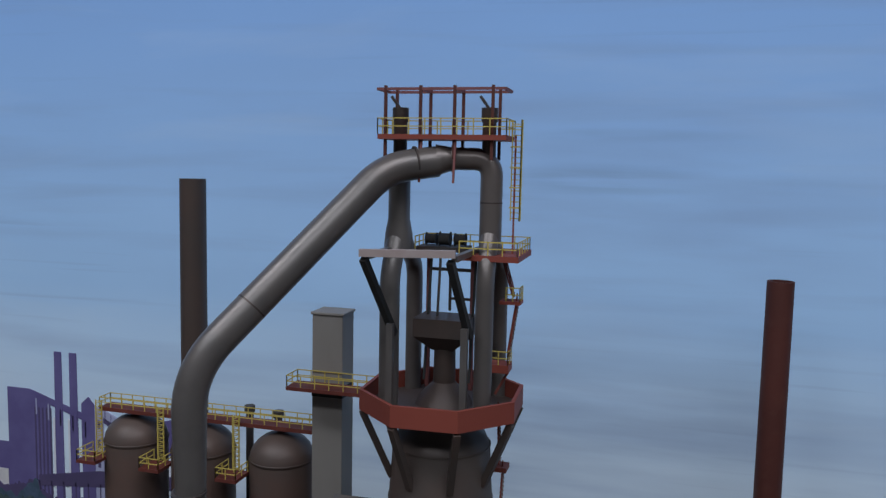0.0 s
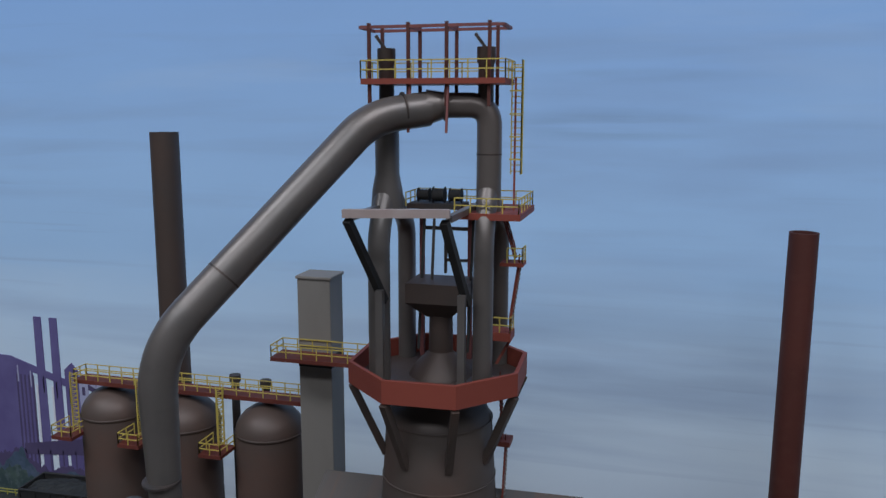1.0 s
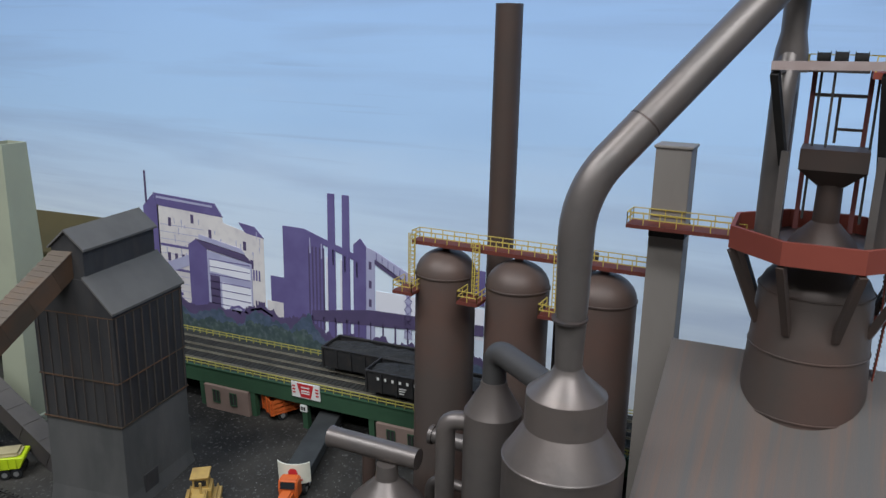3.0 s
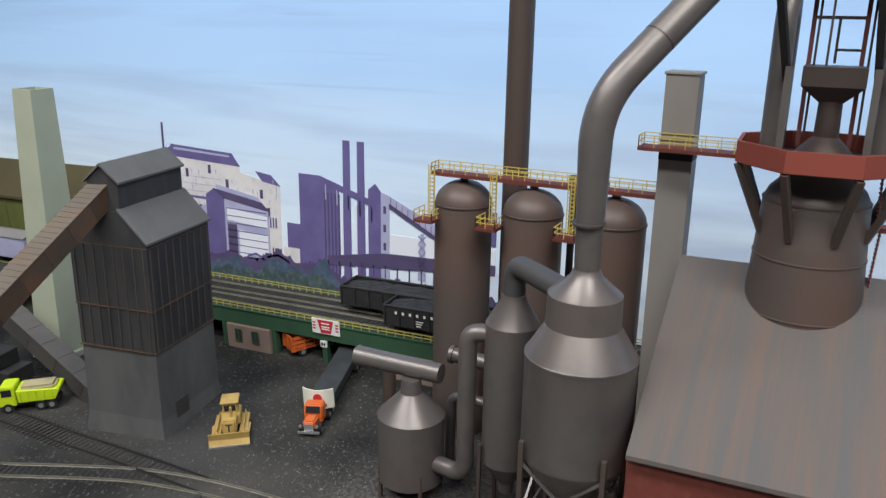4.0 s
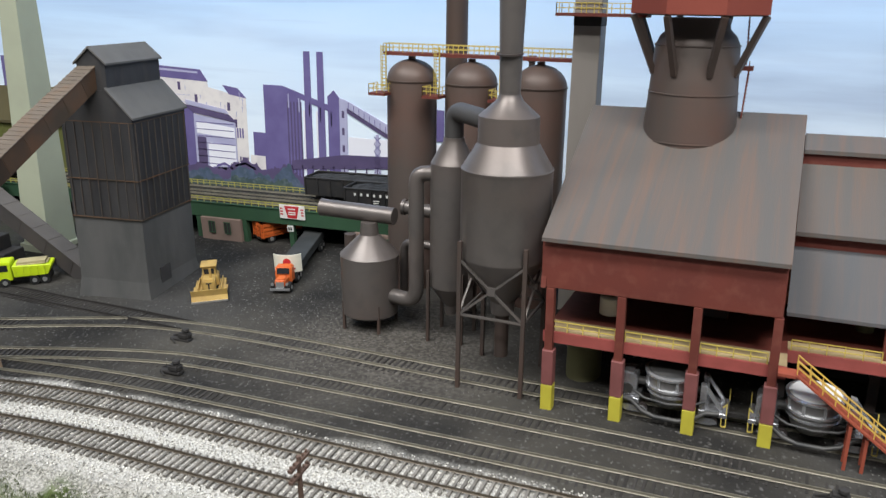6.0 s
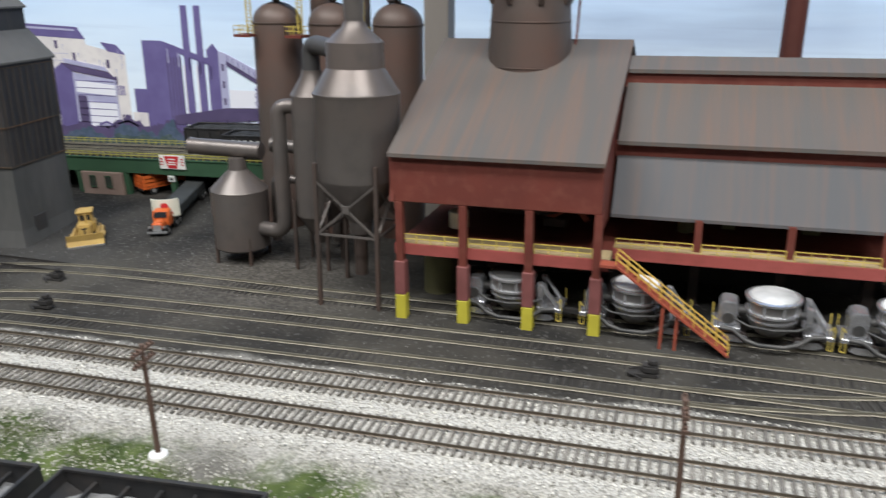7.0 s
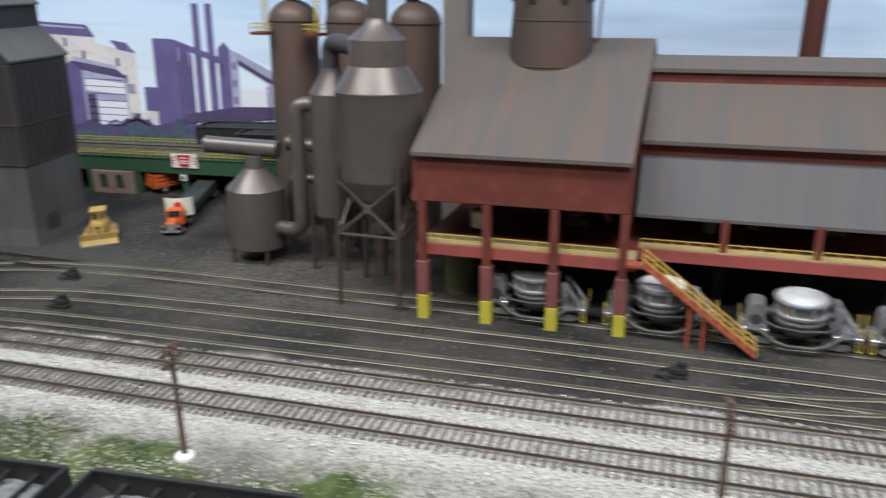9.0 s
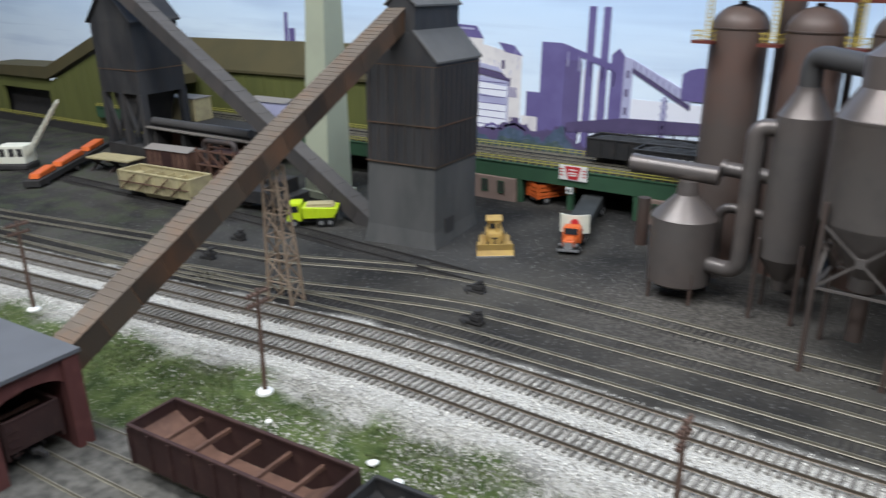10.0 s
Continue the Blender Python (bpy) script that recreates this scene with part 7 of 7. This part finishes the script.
def stored_things():
    t = thing("pipe_rack", on_ground(-103, 49.9), "dark raised rack with a long grey pipe and pale edge", "rack")
    part("deck", boxes((-11, 11, -1.5, 1.5, 6.0, 6.45)), BLACK, t)
    part("deck_edge", boxes((-11.1, 11.1, -1.66, -1.51, 6.2, 6.5)), TOWER, t, "pale deck edge")
    part("pipe", tube(bmesh.new(), [(-10.5, -0.6, 7.05), (10.5, -0.6, 7.05)], 0.6, 18), PIPE_GREY, t, smooth=40)
    for x in (-10, -3.5, 3.5, 10):
        part("leg", boxes((x - 0.3, x + 0.3, -1.2, 1.2, -0.2, 5.99)), BLACK, t)
    part("back_sheet", boxes((-10.8, 10.8, 1.3, 1.45, 0, 5.99)), CAR_RUST, t, "rusty corrugated back sheet")
    for k in range(30):
        part("sheet_rib", boxes((-10.6 + 0.72 * k, -10.4 + 0.72 * k, 1.15, 1.29, 0.1, 5.9)), CAR_RUST, t)
    for x, w, h in ((-125.5, 3.6, 2.8), (-118.0, 6.8, 3.3)):
        c = thing("wooden_crate", on_ground(x, 58.4, 5.5, 4), "tan wooden crate stored behind the rack", "crate", "stored crates")
        part("body", soften(boxes((-w / 2, w / 2, -1.6, 1.6, 0, h)), 0.06), CAR_TAN, c)
        part("lid", soften(boxes((-w / 2 - 0.1, w / 2 + 0.1, -1.7, 1.7, h, h + 0.18)), 0.04), TOWER, c)
        for q in range(4):
            part("batten", boxes((-w / 2 + 0.3 + q * (w - 0.8) / 3, -w / 2 + 0.5 + q * (w - 0.8) / 3, -1.68, -1.61, 0.1, h - 0.1)), CAR_TAN, c)
    part_bench = thing("crate_bench", on_ground(-113, 58.4), "dark bench under the stored crates", "bench")
    part("top", boxes((-16, 14, -2.1, 2.1, 4.9, 5.49)), BLACK, part_bench)
    for x in (-15, -5, 4, 13):
        part("leg", boxes((x - 0.3, x + 0.3, -1.5, 1.5, -0.3, 4.89)), BLACK, part_bench)
    b = thing("box_car", on_ground(-105.4, 46.4, 0, 6), "rusty brown box car standing in the yard", "rail car")
    part("body", soften(boxes((-4.2, 4.2, -1.4, 1.4, 1.1, 4.5)), 0.06), CAR_RUST, b)
    part("roof", prism(bmesh.new(), [(-1.55, 4.5), (1.55, 4.5), (0, 4.95)], -4.3, 4.3, "x"), TOWER, b, "dusty pale roof")
    part("door", boxes((-1.0, 1.0, -1.5, -1.41, 1.3, 4.3)), CAR_BROWN, b)
    for k in range(8):
        part("rib", boxes((-4.0 + 1.14 * k, -3.88 + 1.14 * k, -1.48, -1.41, 1.2, 4.4)), CAR_BROWN, b)
    wheels(b, (-2.6, 2.6))
    f = thing("steel_scaffold", on_ground(-95.5, 46.6, 0, 4), "rusty open steel frame with pipes and platforms", "machine")
    for x in (-3.4, -1.2, 1.2, 3.4):
        for y in (-1.1, 1.1):
            part("post", beams(0.24, ((x, y, -0.1), (x, y, 5.6))), CAR_RUST, f)
    for z in (1.6, 3.4, 5.2):
        for y in (-1.1, 1.1):
            part("rail", beams(0.2, ((-3.8, y, z), (3.8, y, z))), CAR_RUST, f)
        part("platform", boxes((-3.5 if z < 5 else -0.8, 3.5, -1.0, 1.0, z - 0.12, z + 0.12)), CAR_BROWN, f)
    for x in (-3.4, -1.2, 1.2):
        part("brace", beams(0.16, ((x, -1.15, 1.6), (x + 2.2, -1.15, 3.4)), ((x + 2.2, -1.15, 3.4), (x, -1.15, 5.2))), CAR_RUST, f)
    part("pipe", tube(bmesh.new(), rounded([(-3.0, 0, 1.8), (-3.0, 0, 6.3), (2.6, 0, 6.3), (2.6, 0, 3.4)], 0.8, 6), 0.35, 12), DARK_STEEL, f, smooth=40)
    part("drum", tube(bmesh.new(), [(-0.9, 0, 2.5), (2.4, 0, 2.5)], 0.75, 16), DARK_STEEL, f, smooth=40)
    p = thing("timber_platform", on_ground(-118.6, 45.4, 0, 8), "weathered timber platform on crossed legs", "platform")
    for k in range(12):
        part("plank", boxes((-4.4 + 0.74 * k, -3.74 + 0.74 * k, -1.6, 1.6, 1.9, 2.1)), CAR_TAN, p)
    for x in (-4.0, 0, 4.0):
        part("cross_leg", beams(0.28, ((x, -1.4, -0.1), (x, 1.4, 1.9)), ((x, 1.4, -0.1), (x, -1.4, 1.9))), DARK_STEEL, p)
        part("bearer", boxes((x - 0.2, x + 0.2, -1.6, 1.6, 1.6, 1.89)), DARK_STEEL, p)
    v = thing("covered_car", on_ground(-104.2, 63.6, 4.45), "pale grey covered car standing on the viaduct", "rail car")
    part("body", soften(boxes((-4.0, 4.0, -1.5, 1.5, 1.1, 4.0)), 0.06), MILL_LILAC, v)
    part("roof", prism(bmesh.new(), [(-1.65, 4.0), (1.65, 4.0), (0, 4.5)], -4.1, 4.1, "x"), TOWER, v)
    wheels(v, (-2.6, 2.6))
    g = thing("gondola", on_ground(-83.5, 43.6, 0, 6), "dark low rail car standing by the chimney", "rail car")
    part("body", soften(boxes((-5, 5, -1.5, 1.5, 1.1, 2.6)), 0.06), CAR_BLACK, g)
    part("cabin", soften(boxes((1.0, 3.6, -1.3, 1.3, 2.61, 4.2)), 0.08), CAR_BLACK, g)
    wheels(g, (-3.4, 3.4))
    c = thing("belt_loader", on_ground(-125.3, 42.0, 0, 122), "orange belt loader on a dark frame", "loader")
    part("frame", prism(bmesh.new(), [(-10, 0.2), (10, 1.4), (10, 2.0), (-10, 1.0)], -1.2, 1.2), BLACK, c)
    for x0, x1 in ((-9.2, -4.6), (-3.4, 3.2), (4.6, 9.4)):
        part("belt", soften(prism(bmesh.new(), [(x0, 1.55 + 0.05 * x0), (x1, 1.55 + 0.05 * x1), (x1 - 0.3, 2.35 + 0.05 * x1), (x0 + 0.3, 2.2 + 0.05 * x0)], -0.7, 0.7), 0.08), ORANGE, c)
    for x in (-8, 0, 8):
        part("axle", tube(bmesh.new(), [(x, -1.3, 0.35), (x, 1.3, 0.35)], 0.35, 12), BLACK, c)
    w = thing("crawler_crane", on_ground(-134.2, 38.8, 0, 30), "white toy crane with a raised lattice boom", "crane")
    part("cab", soften(boxes((-2.2, 2.2, -1.4, 1.4, 0.9, 3.6)), 0.1), CREAM, w)
    for x in (-1.3, 0.2, 1.5):
        part("window", boxes((x - 0.45, x + 0.45, -1.43, -1.401, 2.0, 3.2)), BLACK, w, "dark cab window")
    part("crawler", soften(boxes((-2.4, 2.4, -1.7, 1.7, 0, 0.89)), 0.2), BLACK, w)
    foot, tip = Vector((1.8, 0, 2.0)), Vector((9.5, -2, 10.2))
    edge = [Vector((0, dy, dz)) for dy in (-0.4, 0.4) for dz in (-0.3, 0.3)]
    part("boom", beams(0.14, *[(foot + e, tip + e * 0.5) for e in edge]), CREAM, w)
    for k in range(10):
        p, q = foot.lerp(tip, k / 10), foot.lerp(tip, (k + 1) / 10)
        part("boom_lacing", beams(0.1, (p + edge[k % 2], q + edge[1 - k % 2] * 0.8), (p + edge[2 + k % 2], q + edge[3 - k % 2] * 0.8), (p + edge[1], p + edge[3])), CREAM, w)


stored_things()


# ---- furnace details: stairs, winch, guide frame, seams ----
def furnace_details():
    t = bpy.data.objects["blast_furnace"]

    def flight(a, b, w=0.5, n=9):
        a, b = Vector(a), Vector(b)
        for dy in (-w / 2, w / 2):
            o = Vector((0, dy, 0))
            bm = bmesh.new()
            beam(bm, a + o, b + o, 0.22, 0.07)
            part("stair_stringer", bm, RING_RED, t)
        bm = bmesh.new()
        for k in range(1, n):
            p = a.lerp(b, k / n)
            box(bm, p.x - 0.1, p.x + 0.1, p.y - w / 2 + 0.04, p.y + w / 2 - 0.04, p.z - 0.03, p.z + 0.03)
        tagged(part("stair_tread_rest", bm, TOWER, t), kind="stuff")
        railing(t, a + Vector((0, -w / 2, 0)), b + Vector((0, -w / 2, 0)), 0.7, 0.9, RING_RED, 0.06)

    flight((-5.3, 50.6, 36.9), (-4.6, 50.6, 34.6))
    part("landing", boxes((-5.4, -4.1, 50.0, 51.2, 34.2, 34.4)), RING_RED, t)
    railing(t, (-4.15, 50.05, 34.4), (-4.15, 51.15, 34.4), 0.85, 0.5)
    railing(t, (-5.0, 50.05, 34.4), (-4.15, 50.05, 34.4), 0.85, 0.5)
    flight((-4.35, 50.6, 34.2), (-4.85, 50.6, 30.6), 0.5, 13)
    part("landing", boxes((-6.0, -4.7, 49.9, 51.2, 29.9, 30.4)), RING_RED, t)
    railing(t, (-5.95, 49.95, 30.4), (-4.75, 49.95, 30.4), 0.85, 0.6)
    railing(t, (-4.75, 49.95, 30.4), (-4.75, 51.1, 30.4), 0.85, 0.6)
    part("landing_bracket", beams(0.16, ((-5.8, 50.5, 29.9), (-6.6, 50.5, 28.4)), ((-4.8, 50.5, 29.9), (-5.6, 50.5, 28.4))), RED, t)
    flight((-5.5, 51.4, 27.0), (-5.35, 51.4, 23.6), 0.5, 12)
    part("landing", boxes((-5.8, -4.8, 50.8, 52.0, 23.2, 23.5)), RED, t)
    flight((-5.1, 51.4, 23.2), (-5.3, 51.4, 18.5), 0.5, 16)
    # winch drums on the machinery deck
    part("winch_base", boxes((-11.0, -7.8, 50.6, 52.6, 37.2, 37.5)), DARK_STEEL, t)
    for x, r in ((-10.2, 0.42), (-9.3, 0.5), (-8.3, 0.45)):
        part("winch_drum", tube(bmesh.new(), [(x - 0.35, 51.4, 37.95), (x - 0.3, 51.4, 37.95), (x + 0.3, 51.4, 37.95), (x + 0.35, 51.4, 37.95)], [r, r * 0.75, r * 0.75, r], 18), BLACK, t, smooth=40)
    railing(t, (-11.0, 53.1, 37.35), (-11.0, 50.4, 37.35), 0.8, 0.9)
    # guide frame over the hopper
    for x in (-10.55, -7.6):
        part("guide_post", beams(0.26, ((x, 52.2, 28.0), (x, 52.2, 37.2))), POST_RED, t)
        part("guide_rod", beams(0.14, ((x + 0.35, 50.2, 29.0), (x + 0.35, 51.6, 37.2))), BLACK, t)
    part("guide_bar", beams(0.2, ((-10.55, 52.2, 35.9), (-7.6, 52.2, 35.9))), DARK_STEEL, t)
    part("guide_bar", beams(0.16, ((-9.1, 52.2, 35.9), (-9.1, 52.2, 33.2))), DARK_STEEL, t)
    part("guide_bar", beams(0.16, ((-9.1, 52.2, 34.0), (-7.7, 52.2, 34.0))), DARK_STEEL, t)
    part("bell_rod", beams(0.14, ((-9.5, 50.6, 33.0), (-9.5, 51.2, 37.3))), DARK_STEEL, t)
    for x in (-10.1, -8.0):
        part("hanger_rod", beams(0.12, ((x, 48.0, 41.6), (x, 48.4, 44.2))), POST_RED, t)
    part("pipe_clamp", tube(bmesh.new(), [(-8.45, 49.27, 43.05), (-8.3, 49.3, 43.05)], 0.84, 24), PIPE, t, smooth=40)
    # plate seams
    for z, r in ((25.02, 3.16), (21.5, 3.37), (17.9, 3.6)):
        part("shell_seam", lathe(bmesh.new(), [(r - 0.03, z - 0.06), (r + 0.02, z - 0.04), (r + 0.02, z + 0.04), (r - 0.03, z + 0.06)], 48, FX, FY, cap=False), SHELL, t, smooth=40)
    for a, b in (((-20.26, 39.23, 24.5), (-20.26, 39.22, 24.62)), ((-17.75, 41.6, 34.6), (-17.7, 41.65, 34.67)), ((-10.45, 48.2, 42.79), (-10.37, 48.25, 42.8))):
        part("pipe_seam", tube(bmesh.new(), [a, b], 0.95, 32), DARK_STEEL, t, smooth=40)
    part("riser_seam", tube(bmesh.new(), [(-6.0, 49.6, 40.4), (-6.0, 49.6, 40.48)], 0.69, 28), DARK_STEEL, t, smooth=40)
    for x in (-11.8, -6.2):
        part("bleeder_lever", beams(0.16, ((x, 49.5, 46.0), (x - 0.6, 49.5, 46.8))), DARK_STEEL, t)


furnace_details()


# ---- gas mains beside the stoves ----
def gas_main(points, r, label, mat=PIPE, bend=1.2):
    t = thing("gas_main", upright(0, 0), label, "pipe")
    part("pipe", tube(bmesh.new(), rounded(points, bend), r), mat, t, smooth=40)
    part("flange", tube(bmesh.new(), [Vector(points[0]), Vector(points[0]) + (Vector(points[1]) - Vector(points[0])).normalized() * 0.3], r * 1.2), mat, t, smooth=40)


gas_main([(-33.6, 49.7, 9.7), (-27.0, 49.9, 9.3), (-27.0, 49.9, 0.6)], 0.62, "brown gas main running behind the washer tank")
gas_main([(-33.0, 48.6, 0.5), (-33.0, 48.6, 6.8), (-26.5, 49.0, 6.3)], 0.4, "thin brown pipe behind the washer tank")
gas_main([(-42.3, 55.0, -1.5), (-42.3, 55.0, 4.6)], 0.6, "short upright brown pipe stub", STOVE)
for x, top in ((-26.8, 23.4), (-24.3, 23.2)):
    turned("vent_cap", x, 58.0, 0, [(0.3, ground_z(x, 58.0) - 0.2), (0.3, top - 0.6), (0.42, top - 0.5), (0.42, top)], DARK_STEEL, "thin dark vent pipe behind the catwalk", "vent pipe")


# ---- loose stuff on the ground ----
def loose_material(name, dark, light):
    m = bpy.data.materials.new(name)
    m.use_nodes = True
    nt = m.node_tree
    b = nt.nodes["Principled BSDF"]
    b.inputs["Roughness"].default_value, b.inputs["Specular IOR Level"].default_value = 0.9, 0.25
    geo = nt.nodes.new("ShaderNodeNewGeometry")
    x = nt.nodes.new("ShaderNodeMix")
    x.data_type = "RGBA"
    nt.links.new(geo.outputs["Random Per Island"], x.inputs["Factor"])
    x.inputs[6].default_value, x.inputs[7].default_value = (*dark, 1), (*light, 1)
    nt.links.new(x.outputs[2], b.inputs["Base Color"])
    return m


def scatter(name, places, mat, label, category):
    """Small angular stones, one mesh of loose stuff; places: x, y, z, size."""
    base = np.array([(1, 0, 0), (0, 1, 0), (-1, 0, 0), (0, -1, 0), (0, 0, 0.8), (0, 0, -0.4)], float)
    tri = np.array([(0, 1, 4), (1, 2, 4), (2, 3, 4), (3, 0, 4), (1, 0, 5), (2, 1, 5), (3, 2, 5), (0, 3, 5)])
    rng = np.random.default_rng(7)
    n = len(places)
    p = np.array(places)
    v = base[None] * rng.uniform(0.55, 1.2, (n, 6, 1)) * p[:, 3][:, None, None]
    a = rng.uniform(0, 6.283, n)
    c, s = np.cos(a)[:, None], np.sin(a)[:, None]
    x, y = v[:, :, 0] * c - v[:, :, 1] * s, v[:, :, 0] * s + v[:, :, 1] * c
    v = np.stack((x + p[:, 0:1], y + p[:, 1:2], v[:, :, 2] + p[:, 2:3]), 2).reshape(-1, 3) * U
    f = (tri[None] + (np.arange(n) * 6)[:, None, None]).reshape(-1, 3)
    me = bpy.data.meshes.new(name)
    me.from_pydata(v.tolist(), [], f.tolist())
    me.materials.append(mat)
    ob = new(name, me)
    ob.matrix_world = TILT
    return tagged(ob, label, category, kind="stuff")


def build_loose():
    rng = random.Random(11)
    ballast, gravel, crumbs = [], [], []
    while len(ballast) < 17000:
        x, u = rng.uniform(-100, 34), rng.uniform(17.4, 27.0)
        if min(abs(abs(u - c) - 0.86) for c in (20.7, 25.15)) < 0.13:
            continue
        between = min(abs(u - c) for c in (20.7, 25.15)) < 1.45
        ballast.append((x, u - main_bend(x), 0.04 + (0.05 if between else 0.03), rng.uniform(0.05, 0.11)))
    while len(gravel) < 11000:
        x, u = rng.uniform(-95, 34), 17.4 - 6.0 * rng.random() ** 1.4
        if noise.noise((x * 0.16, u * 0.3, 2.0)) > 0.12 + 0.2 * rng.random() or (x < -50 and u < 16.6 and rng.random() < 0.75):
            continue
        gravel.append((x, u - main_bend(x), -0.03 - max(0, (15 - u) * 0.08), rng.uniform(0.05, 0.13)))
    while len(crumbs) < 5200:
        x, y = rng.uniform(-100, 36), rng.uniform(27.3, 60)
        if rng.random() < 0.35:
            x, y = rng.gauss(-40, 12), rng.gauss(44, 5)
        if y + main_bend(x) < 27.4:
            continue
        crumbs.append((x, y, 0.0, rng.uniform(0.03, 0.085)))
    scatter("ballast_stones", ballast, loose_material("ballast_stone", (0.14, 0.13, 0.115), (0.8, 0.77, 0.7)), "pale ballast stones between the main line ties", "ballast")
    scatter("gravel", gravel, loose_material("gravel_stone", (0.09, 0.087, 0.072), (0.5, 0.48, 0.425)), "coarse grey-white gravel beside the main line", "gravel")
    scatter("cinder_crumbs", crumbs, loose_material("cinder_crumb", (0.02, 0.02, 0.02), (0.22, 0.21, 0.2)), "scattered cinder and stone crumbs in the yard", "cinder")
    for x, y, r in ((-39.5, 12.6, 0.45), (-37.2, 12.0, 0.35), (-48.0, 12.2, 0.25)):
        bm = bmesh.new()
        bmesh.ops.create_icosphere(bm, subdivisions=2, radius=r)
        for q in bm.verts:
            q.co *= 0.8 + 0.5 * noise.noise(q.co * 1.7 + Vector((x, y, 0)))
            q.co.z *= 0.55
        tagged(part("plaster_rock", bm, PLASTER, m=on_ground(x, y, -0.1)), "lumpy white plaster rock lying on the verge", "rock", "plaster rocks")


def build_grass():
    rng = random.Random(3)
    verts, faces = [], []
    made = 0
    while made < 11000:
        x, u = rng.uniform(-95, 34), rng.uniform(10.2, 16.2)
        y = u - main_bend(x)
        if noise.noise((x * 0.22, y * 0.3, 5.0)) < -0.14 + 0.07 * (u - 12) - (0.4 if x < -50 else 0) or u - 0.05 * x < 11.4:
            continue
        made += 1
        z = -0.12 - max(0, (15 - u) * 0.08)
        for k in range(4):
            a, h = rng.uniform(0, 6.283), rng.uniform(0.12, 0.34)
            bx, by = x + rng.uniform(-0.15, 0.15), y + rng.uniform(-0.15, 0.15)
            w = 0.035
            i = len(verts)
            verts += [(bx - w * math.sin(a), by + w * math.cos(a), z), (bx + w * math.sin(a), by - w * math.cos(a), z),
                      (bx + 0.12 * math.cos(a), by + 0.12 * math.sin(a), z + h)]
            faces.append((i, i + 1, i + 2))
    me = bpy.data.meshes.new("grass")
    me.from_pydata([(a * U, b * U, c * U) for a, b, c in verts], [], faces)
    me.materials.append(loose_material("static_grass", (0.03, 0.044, 0.014), (0.125, 0.145, 0.06)))
    ob = new("grass", me)
    ob.matrix_world = TILT
    tagged(ob, "patchy green static grass along the front verge", "grass", kind="stuff")


build_loose()
build_grass()
